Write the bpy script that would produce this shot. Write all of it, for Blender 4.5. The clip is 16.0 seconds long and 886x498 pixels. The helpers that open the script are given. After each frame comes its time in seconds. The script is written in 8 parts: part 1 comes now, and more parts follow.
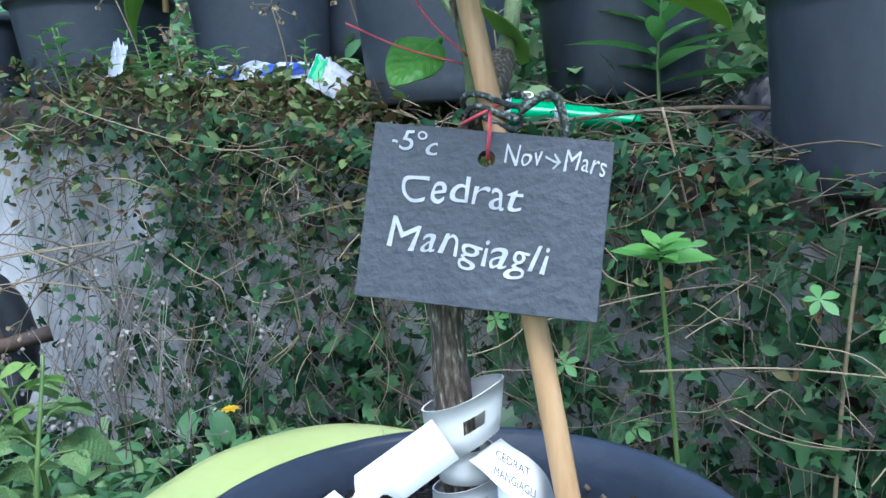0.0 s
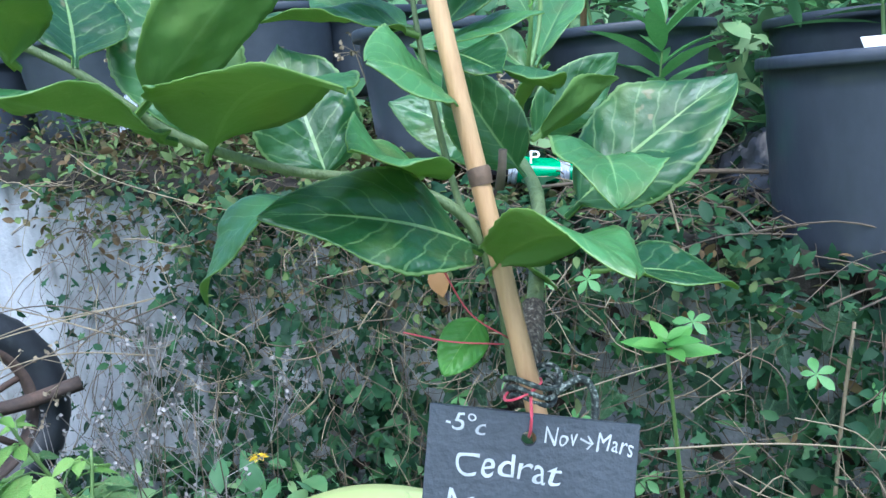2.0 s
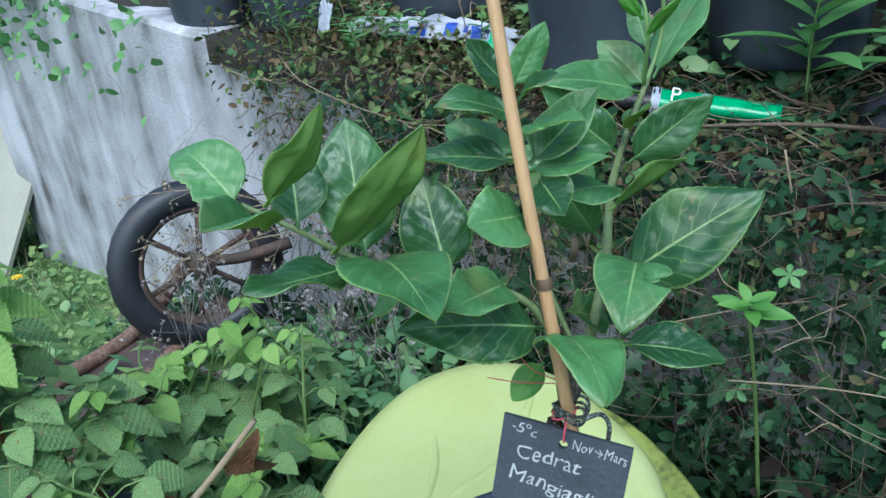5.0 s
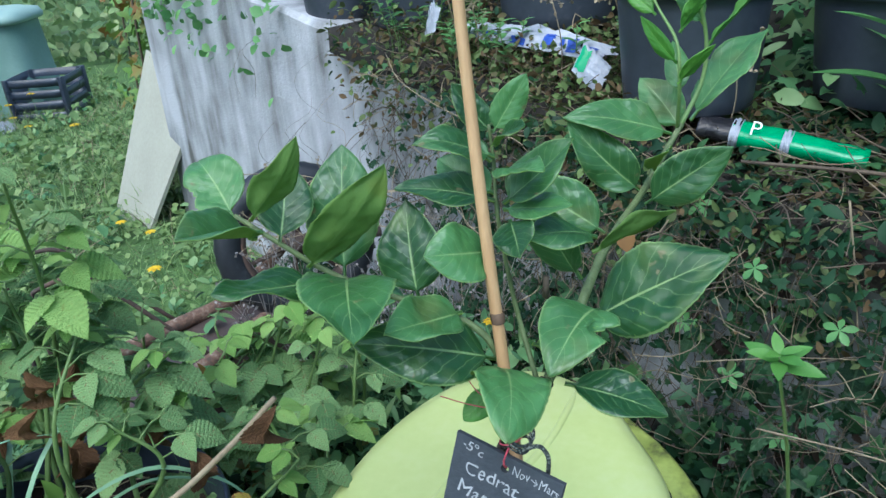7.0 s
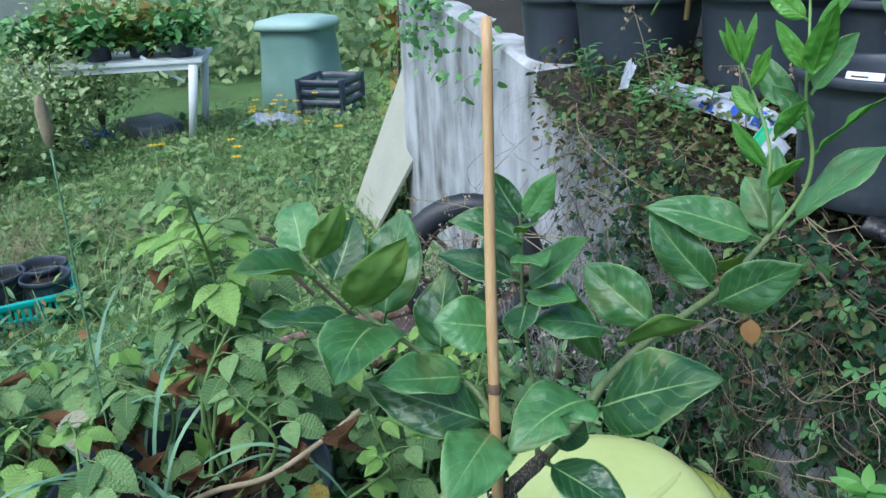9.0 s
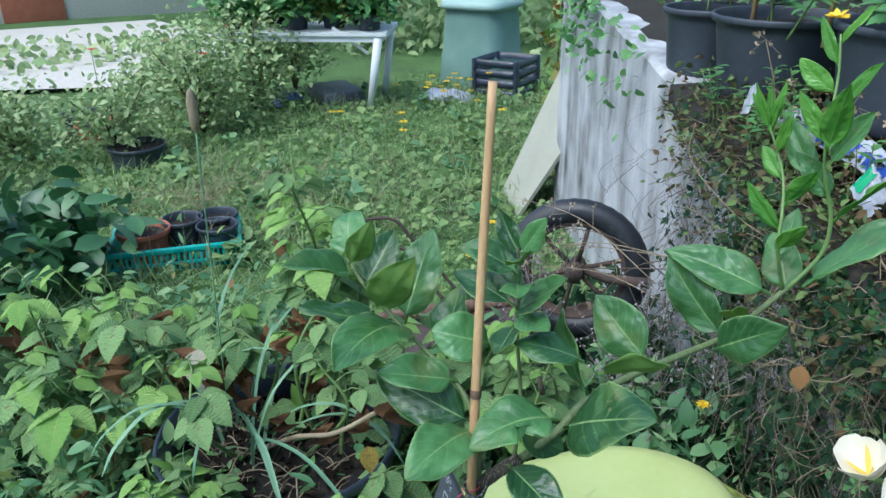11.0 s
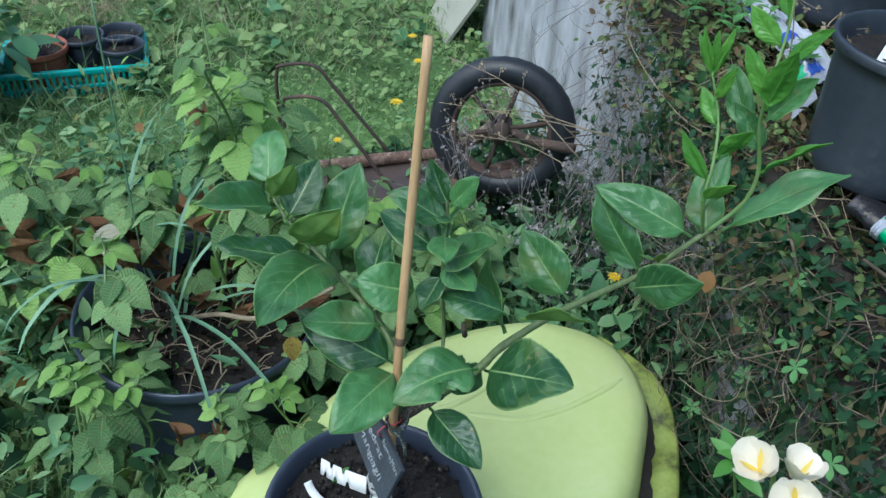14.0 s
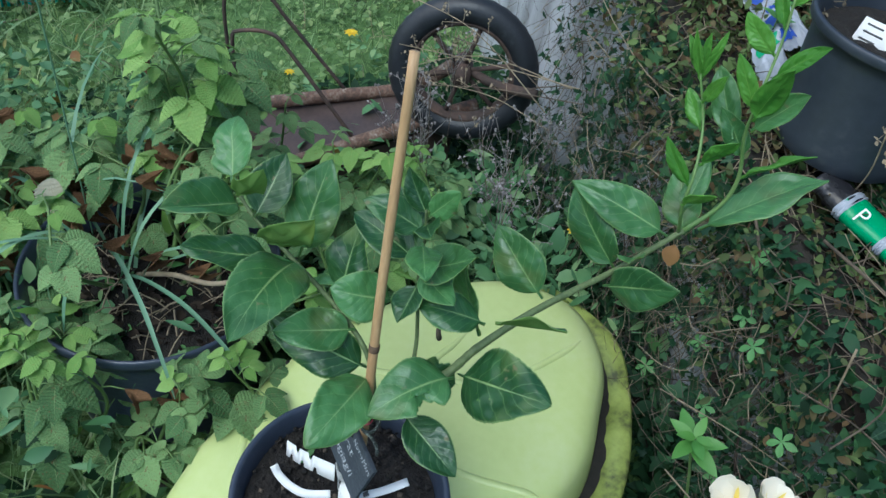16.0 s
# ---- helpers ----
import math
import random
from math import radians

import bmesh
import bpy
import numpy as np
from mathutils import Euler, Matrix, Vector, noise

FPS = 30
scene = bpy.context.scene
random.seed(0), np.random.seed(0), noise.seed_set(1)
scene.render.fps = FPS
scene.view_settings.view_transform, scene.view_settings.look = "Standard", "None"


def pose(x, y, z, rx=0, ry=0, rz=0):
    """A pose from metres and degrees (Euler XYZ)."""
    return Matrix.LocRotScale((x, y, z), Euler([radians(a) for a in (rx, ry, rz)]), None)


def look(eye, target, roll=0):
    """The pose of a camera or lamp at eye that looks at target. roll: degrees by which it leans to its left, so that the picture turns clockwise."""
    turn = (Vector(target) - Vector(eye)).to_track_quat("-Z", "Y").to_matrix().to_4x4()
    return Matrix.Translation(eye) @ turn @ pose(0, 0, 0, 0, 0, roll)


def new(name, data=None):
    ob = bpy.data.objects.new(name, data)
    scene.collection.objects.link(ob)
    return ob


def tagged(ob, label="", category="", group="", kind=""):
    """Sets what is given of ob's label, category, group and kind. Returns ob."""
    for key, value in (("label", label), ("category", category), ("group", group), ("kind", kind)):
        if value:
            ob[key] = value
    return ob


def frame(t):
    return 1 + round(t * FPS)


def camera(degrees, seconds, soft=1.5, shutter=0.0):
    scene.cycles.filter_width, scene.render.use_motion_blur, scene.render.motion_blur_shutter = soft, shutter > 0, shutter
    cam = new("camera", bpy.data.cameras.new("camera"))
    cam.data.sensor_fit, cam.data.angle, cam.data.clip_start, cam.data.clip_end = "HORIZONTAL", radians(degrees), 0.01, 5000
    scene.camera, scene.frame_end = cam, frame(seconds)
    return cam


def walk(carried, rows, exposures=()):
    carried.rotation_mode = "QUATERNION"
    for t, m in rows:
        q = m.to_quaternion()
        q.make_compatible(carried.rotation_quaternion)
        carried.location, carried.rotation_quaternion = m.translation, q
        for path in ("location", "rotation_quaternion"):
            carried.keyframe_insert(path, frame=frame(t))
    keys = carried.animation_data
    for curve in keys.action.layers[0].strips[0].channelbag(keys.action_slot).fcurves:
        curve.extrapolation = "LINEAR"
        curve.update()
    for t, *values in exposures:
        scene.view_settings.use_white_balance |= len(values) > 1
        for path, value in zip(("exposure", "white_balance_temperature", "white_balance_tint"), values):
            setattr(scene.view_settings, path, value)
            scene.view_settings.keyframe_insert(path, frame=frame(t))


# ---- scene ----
cam = camera(60.2, 16.0)
PATH = [
    (0, (0.049, 0.064, 0.593), (-0.05, 2.042, 0.317), -2.9),
    (0.5, (0.041, 0.055, 0.627), (-0.037, 2.03, 0.323), -3.3),
    (1, (0.036, 0.048, 0.66), (-0.047, 2.023, 0.36), -2.8),
    (1.5, (0.034, 0.044, 0.701), (-0.059, 2.015, 0.37), -4.2),
    (2, (0.037, 0.043, 0.743), (-0.061, 2.002, 0.352), -4.7),
    (2.5, (0.039, 0.035, 0.794), (-0.068, 1.988, 0.375), -5.1),
    (3, (0.041, 0.022, 0.849), (-0.159, 1.94, 0.322), -5.8),
    (3.5, (0.066, -0.002, 0.898), (-0.289, 1.842, 0.208), -5.6),
    (4, (0.087, -0.041, 0.927), (-0.364, 1.75, 0.159), -4.4),
    (4.2, (0.093, -0.054, 0.94), (-0.384, 1.715, 0.139), -4.7),
    (6.3, (0.206, -0.081, 0.974), (-0.563, 1.556, 0.121), -5.3),
    (6.5, (0.222, -0.073, 0.981), (-0.591, 1.543, 0.129), -4.9),
    (7, (0.257, -0.052, 0.999), (-0.652, 1.515, 0.151), -4.1),
    (7.5, (0.295, -0.04, 0.999), (-0.709, 1.469, 0.153), -4.3),
    (8, (0.328, -0.038, 1.026), (-0.789, 1.396, 0.192), -4.9),
    (8.5, (0.365, -0.003, 1.031), (-0.893, 1.335, 0.238), -3.0),
    (9, (0.428, 0.023, 1.057), (-0.987, 1.208, 0.286), -2.3),
    (9.5, (0.47, 0.041, 1.091), (-0.985, 1.142, 0.271), -2.1),
    (10, (0.516, 0.065, 1.123), (-1.025, 1.027, 0.286), -0.6),
    (10.2, (0.557, 0.073, 1.136), (-1.021, 0.97, 0.296), -0.1),
    (12.3, (0.59, 0.122, 1.137), (-1.074, 0.863, 0.311), -1.1),
    (12.5, (0.571, 0.115, 1.157), (-1.062, 0.868, 0.281), -0.2),
    (13, (0.531, 0.124, 1.188), (-1.015, 0.904, 0.187), 1.2),
    (13.5, (0.514, 0.127, 1.221), (-0.913, 0.95, 0.087), 3.6),
    (14, (0.497, 0.137, 1.249), (-0.802, 0.995, -0.007), 4.8),
    (14.5, (0.475, 0.143, 1.277), (-0.756, 1.003, -0.043), 6.2),
    (15, (0.457, 0.15, 1.292), (-0.708, 1.012, -0.086), 7.7),
    (15.5, (0.428, 0.153, 1.298), (-0.678, 1.035, -0.116), 9.0),
    (16, (0.407, 0.15, 1.302), (-0.665, 1.057, -0.122), 10.2),
]
EXPOSURES = [(0, 1.63, 5300, 4), (1.5, 1.93, 5250, 4), (2, 1.9, 5200, 4), (3, 1.74, 5150, 4), (4.2, 1.38, 5350, 2), (6.3, 1.22, 5480, 2), (10, 1.25, 5600, 3), (12.5, 1.12, 5620, 2), (14.5, 0.93, 5550, 0), (16, 0.8, 5550, 0)]
walk(cam, [(t, look(eye, target, roll)) for t, eye, target, roll in PATH], EXPOSURES)

# ---- light ----
world = bpy.data.worlds.new("world")
scene.world = world
world.use_nodes = True
wn = world.node_tree.nodes
sky = wn.new("ShaderNodeTexSky")
sky.sky_type, sky.sun_disc = "NISHITA", False
sky.sun_elevation, sky.sun_rotation = radians(55), radians(200)
sky.air_density, sky.dust_density, sky.ozone_density = 1.0, 3.0, 1.0
world.node_tree.links.new(sky.outputs[0], wn["Background"].inputs[0])
wn["Background"].inputs[1].default_value = 0.11
sun_data = bpy.data.lights.new("sun", "SUN")
sun_data.energy, sun_data.angle, sun_data.color = 1.1, radians(25), (1.0, 0.98, 0.95)
sun = new("sun", sun_data)
sun.matrix_world = look((2.0, -2.5, 6.0), (0, 0.5, 0.5))


# ---- helpers ----
ORIGIN = {}


def thing(name, loc, label, category, group="", kind=""):
    ob = new(name)
    ob.empty_display_size = 0.05
    ob.location = loc
    ORIGIN[ob] = Vector(loc)
    return tagged(ob, label, category, group, kind)


def mesh(name, verts, faces, mats, smooth=True, slots=None, uvs=None):
    me = bpy.data.meshes.new(name)
    me.from_pydata([tuple(v) for v in verts], [], [tuple(f) for f in faces])
    for m in (mats if isinstance(mats, (list, tuple)) else [mats]):
        me.materials.append(m)
    if slots is not None:
        me.polygons.foreach_set("material_index", np.asarray(slots, dtype=np.int32))
    if smooth:
        me.polygons.foreach_set("use_smooth", np.ones(len(me.polygons), dtype=bool))
    if uvs is not None:
        layer = me.uv_layers.new(name="UVMap")
        idx = np.empty(len(me.loops), dtype=np.int32)
        me.loops.foreach_get("vertex_index", idx)
        layer.data.foreach_set("uv", np.asarray(uvs, dtype=np.float32)[idx].ravel())
    me.update()
    return me


def part(name, vf, material, parent, label="", smooth=True, slots=None, uvs=None):
    """One mesh under a thing or a part, its corners given in world metres."""
    o = ORIGIN[parent]
    verts = np.asarray(vf[0], float) - np.array(o)
    ob = new(name, mesh(name, verts, vf[1], material, smooth, slots, uvs))
    ob.parent = parent
    ORIGIN[ob] = o
    return tagged(ob, label)


def single(name, vf, material, label, category, kind="", smooth=True, uvs=None, slots=None, group="", loc=None):
    """A top-level thing of one mesh."""
    verts = np.asarray(vf[0], float)
    o = np.array(loc if loc is not None else (verts[:, 0].mean(), verts[:, 1].mean(), verts[:, 2].min()))
    ob = new(name, mesh(name, verts - o, vf[1], material, smooth, slots, uvs))
    ob.location = o
    ORIGIN[ob] = Vector(o)
    return tagged(ob, label, category, group, kind)


def piece(name, me, m, parent):
    """A repeat that shares its mesh, at the world pose m."""
    ob = new(name, me)
    ob.parent = parent
    ob.matrix_basis = Matrix.Translation(-ORIGIN[parent]) @ m
    ORIGIN[ob] = ORIGIN[parent]
    return ob


def join(*sets):
    verts, faces, n = [], [], 0
    for v, f in sets:
        verts += [tuple(p) for p in v]
        faces += [tuple(i + n for i in g) for g in f]
        n += len(v)
    return verts, faces


def spline(points, n=6):
    """Catmull-Rom through the points."""
    p = [np.array(q, float) for q in points]
    p = [2 * p[0] - p[1]] + p + [2 * p[-1] - p[-2]]
    out = []
    for i in range(1, len(p) - 2):
        for k in range(n):
            t = k / n
            a, b, c, d = p[i - 1 : i + 3]
            out.append(0.5 * (2 * b + (c - a) * t + (2 * a - 5 * b + 4 * c - d) * t * t + (3 * b - a - 3 * c + d) * t**3))
    out.append(p[-2])
    return out


def tube(points, radii, n=8, caps=True):
    pts = [np.array(p, float) for p in points]
    if np.isscalar(radii):
        radii = [radii] * len(pts)
    elif len(radii) == 2:
        radii = np.linspace(radii[0], radii[1], len(pts))
    verts, faces = [], []
    ref = np.array((0.31, 0.17, 0.93))
    for i, p in enumerate(pts):
        d = pts[min(i + 1, len(pts) - 1)] - pts[max(i - 1, 0)]
        d = d / (np.linalg.norm(d) + 1e-9)
        a = np.cross(d, ref)
        if np.linalg.norm(a) < 0.1:
            a = np.cross(d, (1, 0, 0))
        a /= np.linalg.norm(a)
        b = np.cross(d, a)
        for k in range(n):
            w = 2 * math.pi * k / n
            verts.append(p + radii[i] * (math.cos(w) * a + math.sin(w) * b))
    for i in range(len(pts) - 1):
        for k in range(n):
            q = (k + 1) % n
            faces.append((i * n + k, i * n + q, (i + 1) * n + q, (i + 1) * n + k))
    if caps:
        faces.append(tuple(range(n))[::-1])
        faces.append(tuple((len(pts) - 1) * n + k for k in range(n)))
    return verts, faces


def lathe(profile, c, n=48, squash=None):
    """Turn (radius, height) pairs about the upright line through c."""
    verts, faces = [], []
    for r, z in profile:
        for k in range(n):
            w = 2 * math.pi * k / n
            rr = r * (squash(w, z) if squash else 1)
            verts.append((c[0] + rr * math.cos(w), c[1] + rr * math.sin(w), c[2] + z))
    for i in range(len(profile) - 1):
        for k in range(n):
            q = (k + 1) % n
            faces.append((i * n + k, i * n + q, (i + 1) * n + q, (i + 1) * n + k))
    return verts, faces


def box(lo, hi, bevel=0.003, m=None):
    bm = bmesh.new()
    bmesh.ops.create_cube(bm, size=1)
    c, s = (np.array(lo) + hi) / 2, np.array(hi) - lo
    for v in bm.verts:
        v.co = Vector(c + np.array(v.co) * s)
    if bevel:
        bmesh.ops.bevel(bm, geom=list(bm.edges), offset=bevel, segments=2, affect="EDGES", profile=0.5)
    if m is not None:
        bm.transform(m)
    bm.verts.index_update()
    out = [tuple(v.co) for v in bm.verts], [tuple(v.index for v in f.verts) for f in bm.faces]
    bm.free()
    return out


def frame_of(d, up):
    """Axes (along, side, normal) from a direction and a rough normal."""
    a = np.array(d, float)
    a /= np.linalg.norm(a) + 1e-12
    n = np.array(up, float) - np.dot(up, a) * a
    if np.linalg.norm(n) < 1e-4:
        n = np.cross(a, (0.3, 0.9, 0.1))
    n /= np.linalg.norm(n)
    return a, np.cross(n, a), n


def rng_dir(r, tilt):
    """A direction about straight up, tilted at random."""
    w, t = r.uniform(0, 2 * math.pi), tilt * math.sqrt(r.random())
    return np.array((math.cos(w) * math.sin(t), math.sin(w) * math.sin(t), math.cos(t)))


# Leaf shapes: local x along the leaf (0..1), y across, z up.
def oval_shape(width=0.5, rows=4, fold=0.25, droop=0.25, peak=0.45, teeth=0.0):
    v, f = [], []
    for i in range(rows + 1):
        u = i / rows
        w = width / 2 * (math.sin(math.pi * min(1, u ** (math.log(0.5) / math.log(peak)))) ** 0.8 if 0 < i < rows else 0.02)
        if teeth and i % 2:
            w *= 1 - teeth
        z = -droop * u * u
        for y in (-w, 0, w):
            v.append((u, y, z + fold * abs(y)))
    for i in range(rows):
        for k in range(2):
            a = i * 3 + k
            f.append((a, a + 3, a + 4, a + 1))
    return np.array(v), f


def ivy_shape():
    ring = [(0, 0), (-0.16, 0.3), (0.12, 0.27), (0.24, 0.56), (0.42, 0.22), (0.7, 0.17), (1.0, 0), (0.7, -0.17), (0.42, -0.22), (0.24, -0.56), (0.12, -0.27), (-0.16, -0.3)]
    v = [(0.3, 0, 0.03)] + [(x, y, -0.25 * y * y - 0.1 * x * x) for x, y in ring]
    return np.array(v), [(0, 1 + i, 1 + (i + 1) % 12) for i in range(12)]


def blade_shape(bend=0.5, width=0.03):
    v, f = [], []
    for i in range(5):
        u = i / 4
        w = width * (1 - u) ** 0.6 / 2 + 0.001
        v += [(u * (1 - 0.25 * bend * u), -w, -bend * u * u), (u * (1 - 0.25 * bend * u), w, -bend * u * u + w * 0.4)]
    for i in range(4):
        f.append((2 * i, 2 * i + 2, 2 * i + 3, 2 * i + 1))
    return np.array(v), f


OVAL, LANCE, IVY = oval_shape(0.55), oval_shape(0.24, 5, 0.3, 0.3), ivy_shape()
ROUND, BLADE, BLADE2 = oval_shape(0.8, 3, 0.2, 0.2), blade_shape(0.5), blade_shape(0.15, 0.02)
BERRY = oval_shape(0.62, 8, 0.3, 0.22, 0.42, 0.12)


def place(shape, at, along, up, size):
    a, s, n = frame_of(along, up)
    return at + size * (shape[0][:, :1] * a + shape[0][:, 1:2] * s + shape[0][:, 2:] * n)


def pose_of(at, along, up, size):
    a, s, n = frame_of(along, up)
    m = Matrix(((a[0], s[0], n[0], at[0]), (a[1], s[1], n[1], at[1]), (a[2], s[2], n[2], at[2]), (0, 0, 0, 1)))
    return m @ Matrix.Diagonal((size, size, size, 1))


class Heap:
    """Many small leaves or blades gathered into one mesh."""

    def __init__(self):
        self.v, self.f, self.n, self.slot = [], [], 0, []

    def add(self, shape, at, along, up, size, slot=0):
        self.v.append(place(shape, np.asarray(at, float), along, up, size))
        self.f += [tuple(i + self.n for i in g) for g in shape[1]]
        self.slot += [slot] * len(shape[1])
        self.n += len(shape[0])

    def raw(self, vf, slot=0):
        self.v.append(np.asarray(vf[0], float))
        self.f += [tuple(i + self.n for i in g) for g in vf[1]]
        self.slot += [slot] * len(vf[1])
        self.n += len(vf[0])

    def vf(self):
        return np.concatenate(self.v), self.f


# ---- materials ----
def nodes_of(name):
    m = bpy.data.materials.new(name)
    m.use_nodes = True
    return m, m.node_tree.nodes, m.node_tree.links, m.node_tree.nodes["Principled BSDF"]


def ramp(nt, stops):
    r = nt.new("ShaderNodeValToRGB")
    e = r.color_ramp.elements
    while len(e) < len(stops):
        e.new(0.5)
    for el, (p, c) in zip(e, stops):
        el.position, el.color = p, (*c, 1)
    return r


def surface(name, stops, scale=8.0, rough=0.6, metal=0.0, bump=0.15, fine=60.0, coords="Object", spec=0.5, detail=6.0, stretch=(1, 1, 1), bump_dist=0.003, rough_var=0.15):
    """Two scales of noise: the colour over the stops, grain in the relief and the gloss."""
    m, nt, ln, b = nodes_of(name)
    tc, mp = nt.new("ShaderNodeTexCoord"), nt.new("ShaderNodeMapping")
    mp.inputs["Scale"].default_value = stretch
    ln.new(tc.outputs[coords], mp.inputs[0])
    n1, n2 = nt.new("ShaderNodeTexNoise"), nt.new("ShaderNodeTexNoise")
    n1.inputs["Scale"].default_value, n1.inputs["Detail"].default_value = scale, detail
    n2.inputs["Scale"].default_value, n2.inputs["Detail"].default_value = fine, 4
    for n in (n1, n2):
        ln.new(mp.outputs[0], n.inputs["Vector"])
    mix = nt.new("ShaderNodeMix")
    mix.data_type = "FLOAT"
    mix.inputs[0].default_value = 0.3
    ln.new(n1.outputs[0], mix.inputs[2])
    ln.new(n2.outputs[0], mix.inputs[3])
    r = ramp(nt, stops)
    ln.new(mix.outputs[0], r.inputs[0])
    ln.new(r.outputs[0], b.inputs["Base Color"])
    mr = nt.new("ShaderNodeMapRange")
    mr.inputs[3].default_value, mr.inputs[4].default_value = max(0.05, rough - rough_var), min(1, rough + rough_var)
    ln.new(n1.outputs[0], mr.inputs[0])
    ln.new(mr.outputs[0], b.inputs["Roughness"])
    bp = nt.new("ShaderNodeBump")
    bp.inputs["Strength"].default_value, bp.inputs["Distance"].default_value = bump, bump_dist
    ln.new(n2.outputs[0], bp.inputs["Height"])
    ln.new(bp.outputs[0], b.inputs["Normal"])
    b.inputs["Metallic"].default_value, b.inputs["Specular IOR Level"].default_value = metal, spec
    return m


def leafy(name, stops, rough=0.45, through_light=0.25, per="island", noise_scale=25.0, spec=0.5, spots=None):
    """Leaf tissue: colour by leaf and by blotch, some light let through."""
    m, nt, ln, b = nodes_of(name)
    if per == "island":
        rnd = nt.new("ShaderNodeNewGeometry").outputs["Random Per Island"]
    else:
        rnd = nt.new("ShaderNodeObjectInfo").outputs["Random"]
    tc, n1 = nt.new("ShaderNodeTexCoord"), nt.new("ShaderNodeTexNoise")
    n1.inputs["Scale"].default_value = noise_scale
    ln.new(tc.outputs["Object"], n1.inputs["Vector"])
    mix = nt.new("ShaderNodeMix")
    mix.data_type = "FLOAT"
    mix.inputs[0].default_value = 0.35
    ln.new(rnd, mix.inputs[2])
    ln.new(n1.outputs[0], mix.inputs[3])
    r = ramp(nt, stops)
    ln.new(mix.outputs[0], r.inputs[0])
    ln.new(r.outputs[0], b.inputs["Base Color"])
    b.inputs["Roughness"].default_value, b.inputs["Specular IOR Level"].default_value = rough, spec
    bp = nt.new("ShaderNodeBump")
    bp.inputs["Strength"].default_value, bp.inputs["Distance"].default_value = 0.25, 0.002
    ln.new(n1.outputs[0], bp.inputs["Height"])
    ln.new(bp.outputs[0], b.inputs["Normal"])
    tr, ms = nt.new("ShaderNodeBsdfTranslucent"), nt.new("ShaderNodeMixShader")
    ln.new(r.outputs[0], tr.inputs["Color"])
    ms.inputs[0].default_value = through_light
    ln.new(b.outputs[0], ms.inputs[1])
    ln.new(tr.outputs[0], ms.inputs[2])
    ln.new(ms.outputs[0], nt["Material Output"].inputs[0])
    return m


